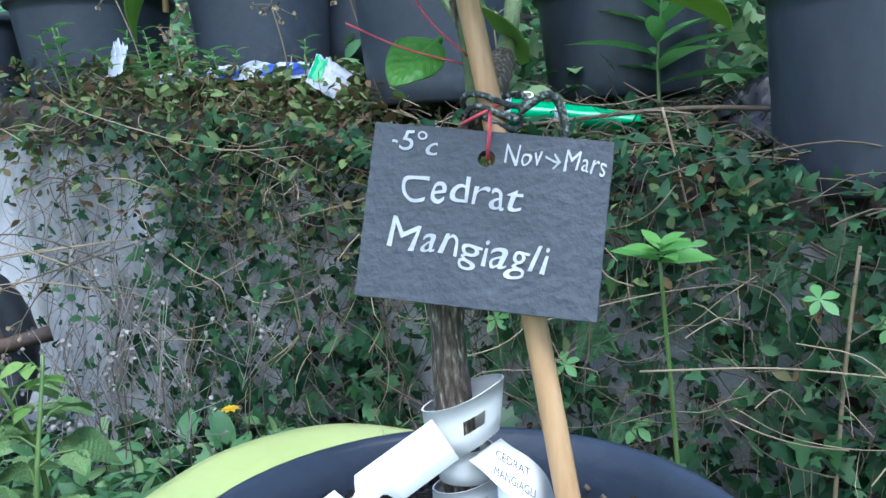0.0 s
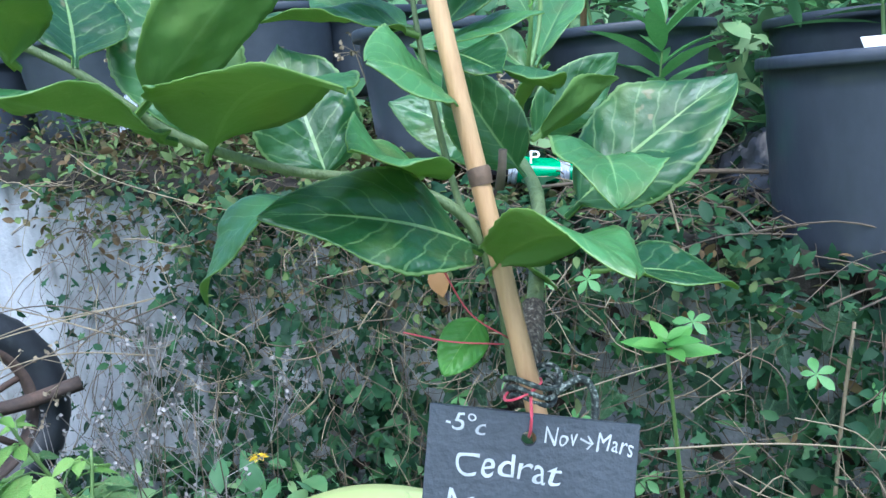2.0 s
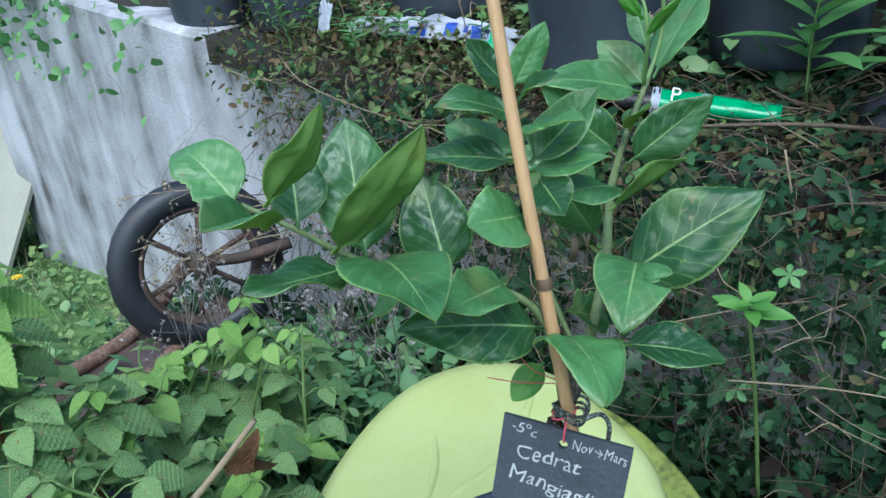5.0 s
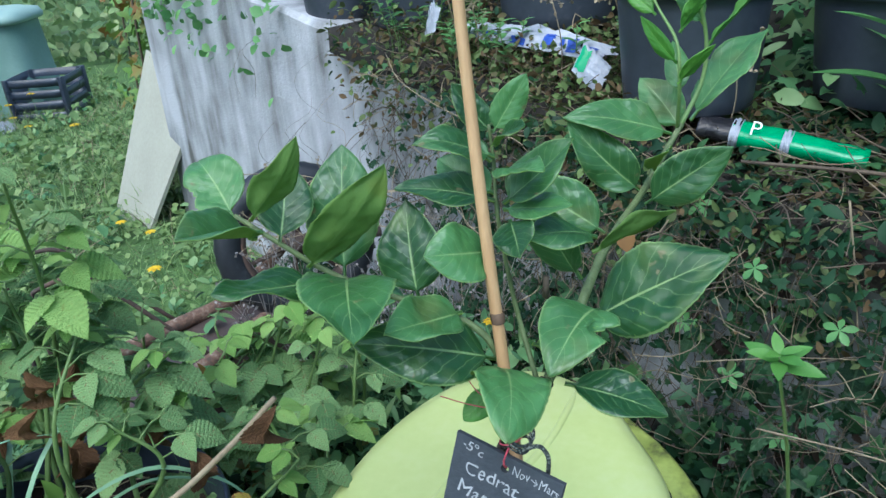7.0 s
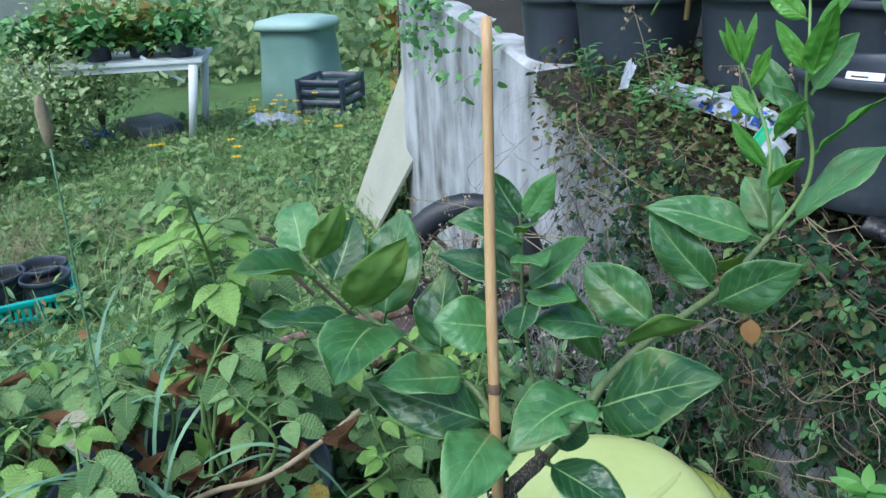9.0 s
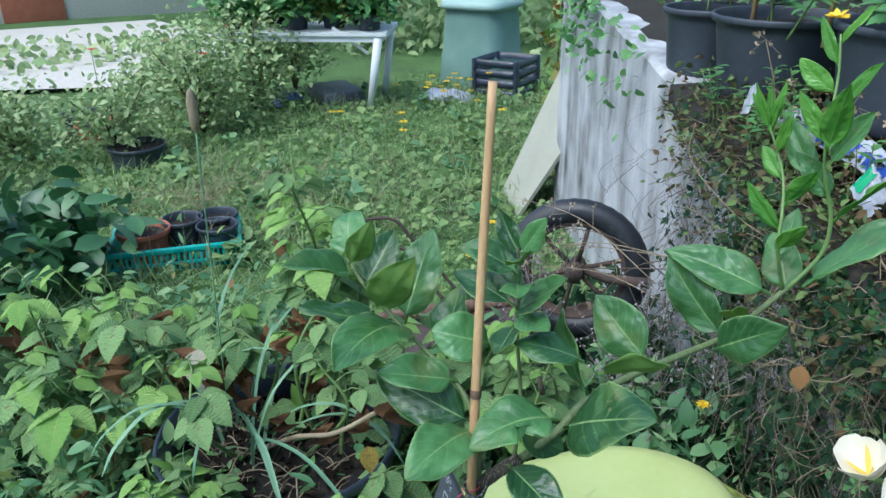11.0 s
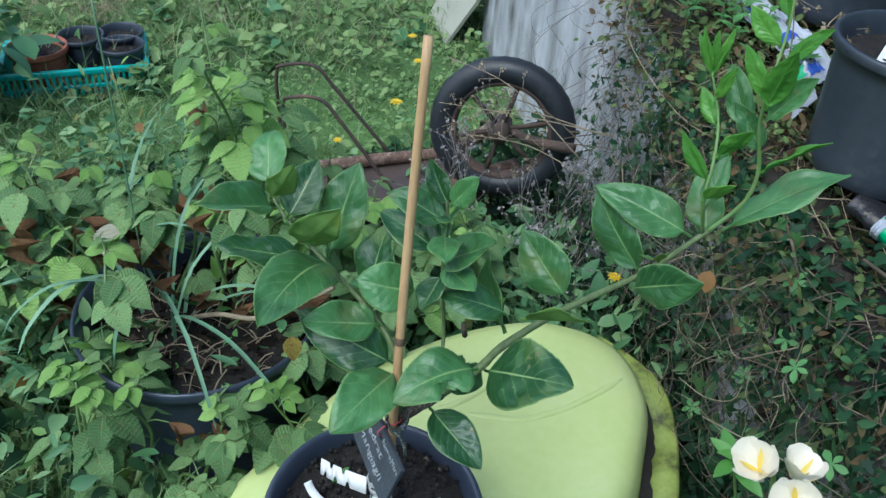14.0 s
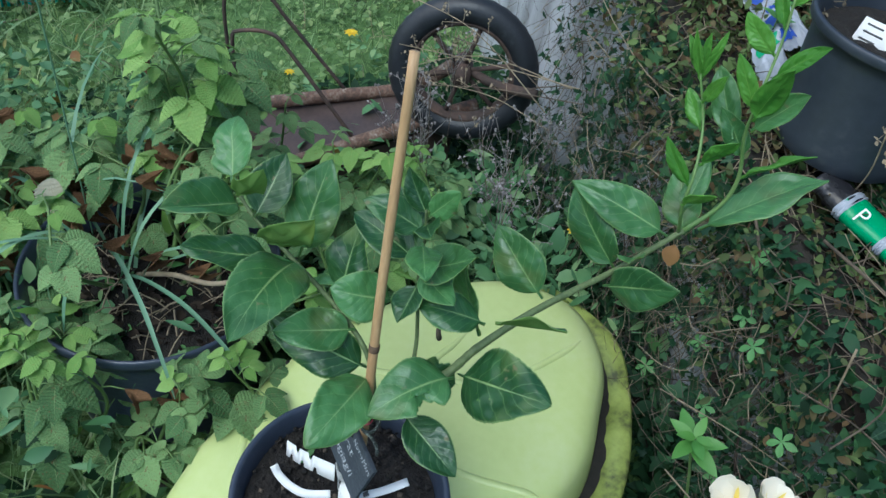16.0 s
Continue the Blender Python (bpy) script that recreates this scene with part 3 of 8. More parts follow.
# ---- ground, wall, bank ----
def ground_z(x, y):
    """The garden falls gently to the far end."""
    z = -0.02 + 0.062 * max(x, -7.0) if x < 0 else -0.02
    return z + 0.02 * math.sin(1.7 * x + 0.6) * math.sin(1.3 * y + 1.1)


def grid_sheet(xs, ys, f):
    verts = [(x, y, f(x, y)) for y in ys for x in xs]
    n = len(xs)
    return verts, [(j * n + i, j * n + i + 1, (j + 1) * n + i + 1, (j + 1) * n + i) for j in range(len(ys) - 1) for i in range(n - 1)]


gx = sorted({*np.linspace(-60, -10, 11), *np.linspace(-10, 4, 71), *np.linspace(4, 60, 12)})
gy = sorted({*np.linspace(-60, -4, 12), *np.linspace(-4, 8, 61), *np.linspace(8, 60, 11)})
single("ground", grid_sheet(gx, gy, ground_z), M_GROUND, "mossy soil and trodden lawn of a garden", "ground", "structure", loc=(0, 0, 0))

W0, WD, WN = np.array((0.4, 0.95)), np.array((-0.925, 0.379)), np.array((-0.379, -0.925))


def on_wall(s, depth, z):
    """A point s metres along the wall to its far end, depth metres behind its face."""
    p = W0 + s * WD - depth * WN
    return np.array((p[0], p[1], z))


def wall_top(s):
    return 0.53 + 0.13 * s


def bank_z(s, depth):
    return wall_top(s) - 0.02 + min(depth, 0.5) * 0.18 + max(0, depth - 0.5) * 0.35


sv, sf = [], []
wall_s = np.linspace(-1.4, 2.75, 60)
for i, s in enumerate(wall_s):
    t = wall_top(s) + 0.012 * noise.noise(Vector((s * 4, 1, 0)))
    for k, (d, z) in enumerate(((0.0, -0.35), (0.0, t * 0.33), (0.0, t * 0.66), (0.004, t - 0.015), (0.018, t), (0.13, t), (0.13, -0.35))):
        w = 0.008 * noise.noise(Vector((s * 5, z * 6, 2))) if 0 < k < 4 else 0
        sv.append(on_wall(s, d + w, z))
n = len(wall_s)
for i in range(n - 1):
    for k in range(6):
        a = i * 7 + k
        sf.append((a, a + 7, a + 8, a + 1))
sf += [tuple(range(7))[::-1], tuple((n - 1) * 7 + k for k in range(7))]
single("wall_garden", (sv, sf), M_WALL, "low whitewashed concrete retaining wall, grey and streaked", "retaining wall", "structure", smooth=False)

bv, bf = [], []
ds = [0.06, 0.15, 0.3, 0.5, 0.8, 1.2, 1.7, 2.4, 4.0]
for s in wall_s:
    for d in ds:
        p = on_wall(s, d, bank_z(s, d) + 0.02 * noise.noise(Vector((s * 6, d * 6, 0))))
        bv.append(p)
for i in range(n - 1):
    for k in range(len(ds) - 1):
        a = i * len(ds) + k
        bf.append((a, a + len(ds), a + len(ds) + 1, a + 1))
for i in (0, n - 1):
    m = len(bv)
    bv += [(*bv[i * len(ds) + k][:2], -0.4) for k in range(len(ds))]
    for k in range(len(ds) - 1):
        bf.append((i * len(ds) + k, i * len(ds) + k + 1, m + k + 1, m + k))
single("ground_bank", (bv, bf), M_DIRT_AND_GAP, "raised bank of dark soil behind the retaining wall", "bank", "structure")

# ---- the yellow tub on which the pot stands ----
TUB = [(-0.24, 0.27), (-0.31, 0.48), (-0.325, 0.7), (-0.275, 0.88), (-0.165, 0.965), (-0.05, 0.945), (0.035, 0.87), (0.125, 0.735), (0.168, 0.45), (0.165, 0.22), (0.02, 0.12), (-0.14, 0.15)]


def tub_mesh():
    ring = [p[:2] for p in spline([(*p, 0) for p in TUB + TUB[:1]], 9)][:-1]
    c = np.array((-0.05, 0.52))
    rings = [(0.0, 0), (0.2, 0), (0.38, 0), (0.5, 0), (0.56, 0), (0.6, 0), (0.64, 0), (0.72, 0), (0.82, 0), (0.88, 0.002), (0.94, 0.008), (0.98, 0.022), (1.005, 0.045), (1.03, 0.09), (1.06, 0.15), (1.085, 0.2), (1.095, 0.235), (1.13, 0.245), (1.16, 0.25), (1.165, 0.262), (1.14, 0.262)]
    verts, faces, m = [], [], len(ring)
    for q, drop in rings:
        for k, p in enumerate(ring):
            xy = c + (np.array(p) - c) * q
            base = 0.256 + 0.02 * math.sin(2.2 * (xy[1] - 0.5)) - (0.06 * max(0, 0.5 - xy[1]) / 0.4)
            z = base - drop * (base - ground_z(*xy)) / 0.262
            verts.append((xy[0], xy[1], z))
    for i in range(len(rings) - 1):
        for k in range(m):
            j = (k + 1) % m
            faces.append((i * m + k, i * m + j, (i + 1) * m + j, (i + 1) * m + k))
    return verts, faces


tub = thing("plastic_tub", (-0.05, 0.52, 0), "upturned lime-yellow plastic tub with moulded ribs, dirty at the rim", "tub")
part("shell", tub_mesh(), M_TUB, tub)


def tub_flange():
    """The olive lip round the back and one side, with the crevice between it and the dome."""
    ring = [p[:2] for p in spline([(*p, 0) for p in TUB + TUB[:1]], 9)][:-1]
    c = np.array((-0.05, 0.52))
    row = ring[27:78]
    prof = [(1.0, 0.0, 0.2), (1.02, 0.004, 0.155), (1.02, 0.02, 0.148), (1.02, 0.03, 0.16), (1.02, 0.068, 0.17), (1.02, 0.076, 0.164), (1.02, 0.08, 0.05), (1.02, 0.077, 0.05)]
    verts, faces, m = [], [], len(prof)
    for k, p in enumerate(row):
        o = np.array(p) - c
        o = o / np.linalg.norm(o)
        fade = min(1, k / 5, (len(row) - 1 - k) / 5) * 0.9 + 0.1
        for q, d, z in prof:
            xy = c + (np.array(p) - c) * q + o * d * fade
            verts.append((xy[0], xy[1], z + 0.006 * math.sin(k * 0.5)))
    for i in range(len(row) - 1):
        for k in range(m - 1):
            faces.append((i * m + k, i * m + k + 1, (i + 1) * m + k + 1, (i + 1) * m + k))
    dirt, df = [], []
    for k, p in enumerate(row[3:-3]):
        o = np.array(p) - c
        o = o / np.linalg.norm(o)
        w = 0.02 + 0.014 * noise.noise(Vector((k * 0.45, 3, 0)))
        for d in (0.006, 0.006 + max(0.004, w)):
            xy = c + (np.array(p) - c) * 1.02 + o * d
            dirt.append((xy[0], xy[1], 0.163 + 0.006 * math.sin((k + 3) * 0.5)))
    for i in range(len(row) - 7):
        df.append((2 * i, 2 * i + 1, 2 * i + 3, 2 * i + 2))
    return (verts, faces), (dirt, df)


lip, grime = tub_flange()
part("flange", lip, M_TUB_OLIVE, tub, "darker olive, blotched lip of the tub")
part("grime", grime, M_DIRT_AND_GAP, tub, "black dirt in the crevice of the lip")


def tub_z(x, y):
    return 0.256 + 0.02 * math.sin(2.2 * (y - 0.5)) - (0.06 * max(0, 0.5 - y) / 0.4)


for line in ([(-0.15, 0.62), (-0.122, 0.654), (-0.085, 0.707), (-0.07, 0.779), (-0.07, 0.865), (-0.075, 0.905)], [(-0.02, 0.56), (0.014, 0.576), (0.05, 0.603), (0.098, 0.648), (0.12, 0.665)], [(-0.23, 0.36), (-0.19, 0.33), (-0.15, 0.3)], [(-0.27, 0.52), (-0.21, 0.55), (-0.17, 0.6), (-0.17, 0.68), (-0.2, 0.78)]):
    pts = spline([(x, y, tub_z(x, y) - 0.0042) for x, y in line], 6)
    rad = [0.0075 * min(1, 0.35 + 3.2 * k / len(pts), 0.35 + 3.2 * (len(pts) - 1 - k) / len(pts)) for k in range(len(pts))]
    part("rib", tube(pts, rad, 12), M_TUB, tub)
# Holes are closed discs on the shell, their inner shade painted as dark colour.
hv, hf = lathe([(0.0, 0.0015), (0.011, 0.0015), (0.0125, 0.0008), (0.0125, -0.001)], (-0.303, 0.214, 0.012), 20)
part("drain_hole", (hv, hf), M_DIRT_AND_GAP, tub, "flat dark disc for a round hole in the flange")
for k, (x, y) in enumerate(((-0.286, 0.44), (-0.275, 0.447), (-0.283, 0.456), (-0.272, 0.46), (-0.29, 0.451))):
    part("vent_hole", lathe([(0.0, 0.001), (0.0035, 0.001), (0.004, -0.002)], (x, y, 0.2365), 12), M_DIRT_AND_GAP, tub, "small dark disc for a vent hole")

# ---- the pot with its soil ----
PC = np.array((0.034, 0.375, 0.0))


def round_pot(name, c, r, h, taper, material, label, rim=0.012, soil=0.03, group="", soil_mat=None, ribs=0):
    """A plastic nursery pot: wall with thickness, rolled rim, and its soil."""
    ob = thing(name, c, label, "plant pot", group)
    b = r * taper
    prof = [(0.0, 0.0), (b - 0.004, 0.0), (b, 0.004)]
    for i in range(1, 9):
        u = i / 8
        prof.append((b + (r - rim - b) * u + (0.0015 if ribs and i % 2 else 0), 0.004 + (h - rim * 1.7) * u))
    prof += [(r - 0.002, h - rim * 1.6), (r, h - rim * 1.2), (r, h - rim * 0.3), (r - 0.002, h), (r - 0.006, h), (r - 0.008, h - 0.003), (r - rim - 0.004, h - rim * 1.5), (b + (r - rim - b) * 0.55, h * 0.55)]
    part("pot_wall", lathe(prof, c, 56), material, ob)
    q = r - rim - 0.006
    rs = np.linspace(0, q, 9)
    rr = random.Random(int(1000 * (c[0] + 5)))
    prof = [(x, h - soil + 0.006 * rr.uniform(-1, 1)) for x in rs]
    v, f = lathe(prof, c, 40)
    v = [(x, y, z + 0.006 * noise.noise(Vector((x * 60, y * 60, 0)))) for x, y, z in v]
    part("soil", (v, f), soil_mat or M_SOIL, ob, "dark crumbly potting soil")
    return ob


pot = round_pot("plant_pot", (0.034, 0.375, 0.205), 0.134, 0.217, 0.78, M_POTBLUE, "dark blue-black plastic plant pot standing on the lime tub", 0.009, 0.026)
# crumbs of soil
crumbs = Heap()
rr = random.Random(11)
for _ in range(420):
    a, q = rr.uniform(0, 6.283), 0.118 * math.sqrt(rr.random())
    s = rr.uniform(0.0012, 0.0042)
    v, f = box((-s, -s * 0.8, -s * 0.6), (s, s * 0.8, s * 0.7), 0, pose(PC[0] + q * math.cos(a), PC[1] + q * math.sin(a), 0.398 + s * 0.3, rr.uniform(0, 90), rr.uniform(0, 90), rr.uniform(0, 90)))
    crumbs.raw((v, f), 0 if rr.random() < 0.85 else 1)
part("soil_grit", crumbs.vf(), [M_SOIL, M_TWIG], pot, "loose crumbs of bark and soil", slots=crumbs.slot)

# ---- the citron ----
tree = thing("citron_tree", (0.035, 0.385, 0.395), "young potted citron tree with broad glossy green leaves", "citrus tree")


def knobbly(points, r0_, r1_, n=6, seg=10, amp=0.12):
    pts = spline(points, n)
    rad = [r0_ + (r1_ - r0_) * i / (len(pts) - 1) for i in range(len(pts))]
    rad = [a * (1 + amp * noise.noise(Vector((i * 0.7, a * 900, 3)))) for i, a in enumerate(rad)]
    return tube(pts, rad, seg)


part("trunk", knobbly([(0.037, 0.386, 0.385), (0.036, 0.386, 0.45), (0.033, 0.386, 0.523), (0.04, 0.391, 0.575), (0.055, 0.402, 0.61), (0.063, 0.436, 0.630)], 0.0085, 0.0065), M_BARK, tree, "rough grey-brown striped bark")
part("branch", knobbly([(0.063, 0.434, 0.628), (0.07, 0.475, 0.655), (0.073, 0.5, 0.68), (0.07, 0.56, 0.693), (0.068, 0.62, 0.697), (0.072, 0.69, 0.708), (0.084, 0.725, 0.74), (0.093, 0.745, 0.762)], 0.0047, 0.0031), M_GREENBARK, tree, "green-grey main shoot")
part("branch", knobbly([(0.05, 0.396, 0.6), (0.045, 0.398, 0.645), (0.032, 0.396, 0.685), (0.0, 0.39, 0.706), (-0.045, 0.381, 0.716), (-0.088, 0.365, 0.736), (-0.118, 0.346, 0.765), (-0.152, 0.34, 0.785)], 0.0032, 0.0018), M_GREENBARK, tree, "slender green side branch")
part("branch", knobbly([(0.06, 0.43, 0.622), (0.035, 0.452, 0.665), (0.024, 0.457, 0.7), (0.014, 0.457, 0.763), (0.01, 0.462, 0.805), (0.008, 0.46, 0.835)], 0.0024, 0.0013), M_GREENBARK, tree, "upright green shoot")
part("branch", knobbly([(0.09, 0.742, 0.758), (0.094, 0.718, 0.811), (0.088, 0.722, 0.85), (0.062, 0.745, 0.88), (0.036, 0.745, 0.925)], 0.0023, 0.0011), M_SHOOT, tree, "fresh green shoot")
part("branch", knobbly([(0.092, 0.745, 0.76), (0.105, 0.77, 0.8), (0.107, 0.772, 0.84), (0.1, 0.758, 0.89), (0.1, 0.75, 0.93), (0.085, 0.77, 0.98), (0.075, 0.775, 1.02)], 0.0026, 0.0011), M_SHOOT, tree, "fresh green shoot")
part("cut_stump", tube([(0.05, 0.468, 0.69), (0.052, 0.464, 0.702), (0.053, 0.462, 0.712)], [0.003, 0.0026, 0.0024], 8), M_TWIG, tree, "small dry cut stump")
part("bud_stub", tube([(0.05, 0.4, 0.62), (0.042, 0.397, 0.652)], [0.003, 0.0022], 8), M_BARK, tree, "dry brown twig stub")


def citron_leaf(base, tip, width, up, bend=0.0, fold=0.25, twist=0.0, curl=0.0, seed=0, new_growth=False, bite=0.0, lump=1.0):
    """A leaf on its short stalk: egg-shaped with a drawn-out point, finely toothed, puckered between the veins and wavy at the edge, with an upper and an under skin."""
    base, tip = np.array(base, float), np.array(tip, float)
    length = np.linalg.norm(tip - base)
    a, s, n_ = frame_of(tip - base, up)
    rr = random.Random(seed * 7 + 3)
    rows, cols = 44, 15
    w0 = width * length / 2 * (0.84 if new_growth else 0.96)
    pa, pb = rr.uniform(0.5, 0.64), rr.uniform(0.72, 0.98)
    peak = (pa / (pa + pb)) ** pa * (pb / (pa + pb)) ** pb
    p1, p2, waves = rr.uniform(0, 6), rr.uniform(-0.18, 0.18), rr.uniform(7.5, 11.5)
    fold *= rr.uniform(0.7, 1.6)
    side_bow, nod = rr.uniform(-0.07, 0.07), rr.uniform(-0.05, 0.3)
    ruffle = (0.034 if not new_growth else 0.015) * rr.uniform(0.6, 1.35)
    top, uv = [], []
    for i in range(rows + 1):
        u = i / rows
        if u < 0.1:
            w, full = 0.0013, 0.0
        else:
            q = (u - 0.1) / 0.9
            full = max(0.0, q) ** pa * max(0.0, 1 - q) ** pb / peak
            w = max(0.0006, w0 * full)
        for k in range(cols):
            v = -1 + 2 * k / (cols - 1)
            ww = w
            if abs(v) == 1 and 6 < i < rows:
                ww *= 1 + 0.012 * (1 if i % 2 else -1) + 0.009 * rr.uniform(-1, 1)
            if bite and v > 0.3 and 0.3 < u < 0.62:
                ww *= 1 - bite * math.sin((u - 0.3) / 0.32 * math.pi) * (0.75 + 0.5 * rr.random())
            x = v * ww
            edge = ruffle * length * math.sin(waves * u + p1 + (2.1 if v > 0 else 0)) * abs(v) ** 2.2 * min(1, 1.6 * full)
            vein = (u - 0.3 * abs(v) + 0.02 * noise.noise(Vector((u * 5, v * 2, seed * 0.9)))) * 8
            puck = 0.6 + 0.9 * noise.noise(Vector((u * 3, v * 1.5, seed * 1.7)))
            quilt = 0.011 * length * max(0, puck) * abs(math.sin(math.pi * vein)) ** 1.3 * min(1, 3 * abs(v)) * (1 - abs(v) ** 3) * full
            lumps = length * (0.05 * noise.noise(Vector((u * 3.4 + seed, v * 1.5, seed * 3.1))) + 0.017 * noise.noise(Vector((u * 11, v * 4 + seed, 5)))) * full * min(1, 2.2 * abs(v))
            rolled = 0.13 * w0 * v * v * (1 if seed % 3 else -0.7)
            h = bend * length * 2 * u * (1 - u) + fold * abs(x) * (1 - 0.35 * abs(v)) + edge - rolled * 0.6 + lump * (quilt + lumps)
            h -= (curl * 3 + nod) * length * max(0, u - 0.6) ** 2
            tw = (twist + p2) * (u - 0.2)
            ca, sa = math.cos(tw), math.sin(tw)
            top.append(base + a * (u * length) + s * (x * ca + side_bow * length * u * (1 - u) * 2) + n_ * (h + x * sa))
            uv.append(((v + 1) / 2, u))
    m = cols
    faces = [(i * m + k, i * m + k + 1, (i + 1) * m + k + 1, (i + 1) * m + k) for i in range(rows) for k in range(cols - 1)]
    k0 = len(top)
    low = [p - n_ * (0.0006 + (0.0016 if i // m < 5 else 0)) for i, p in enumerate(top)]
    f_up = [f[::-1] for f in faces]
    f_low = [tuple(j + k0 for j in f) for f in faces]
    rim = [i * m for i in range(rows + 1)], [i * m + m - 1 for i in range(rows + 1)]
    sides = []
    for edge_, flip in zip(rim, (1, 0)):
        for i in range(rows):
            q = (edge_[i], edge_[i + 1], edge_[i + 1] + k0, edge_[i] + k0)
            sides.append(q[::-1] if flip else q)
    slots = [0] * len(f_up) + [1] * (len(f_low) + len(sides))
    return (top + low, f_up + f_low + sides), slots, uv + uv


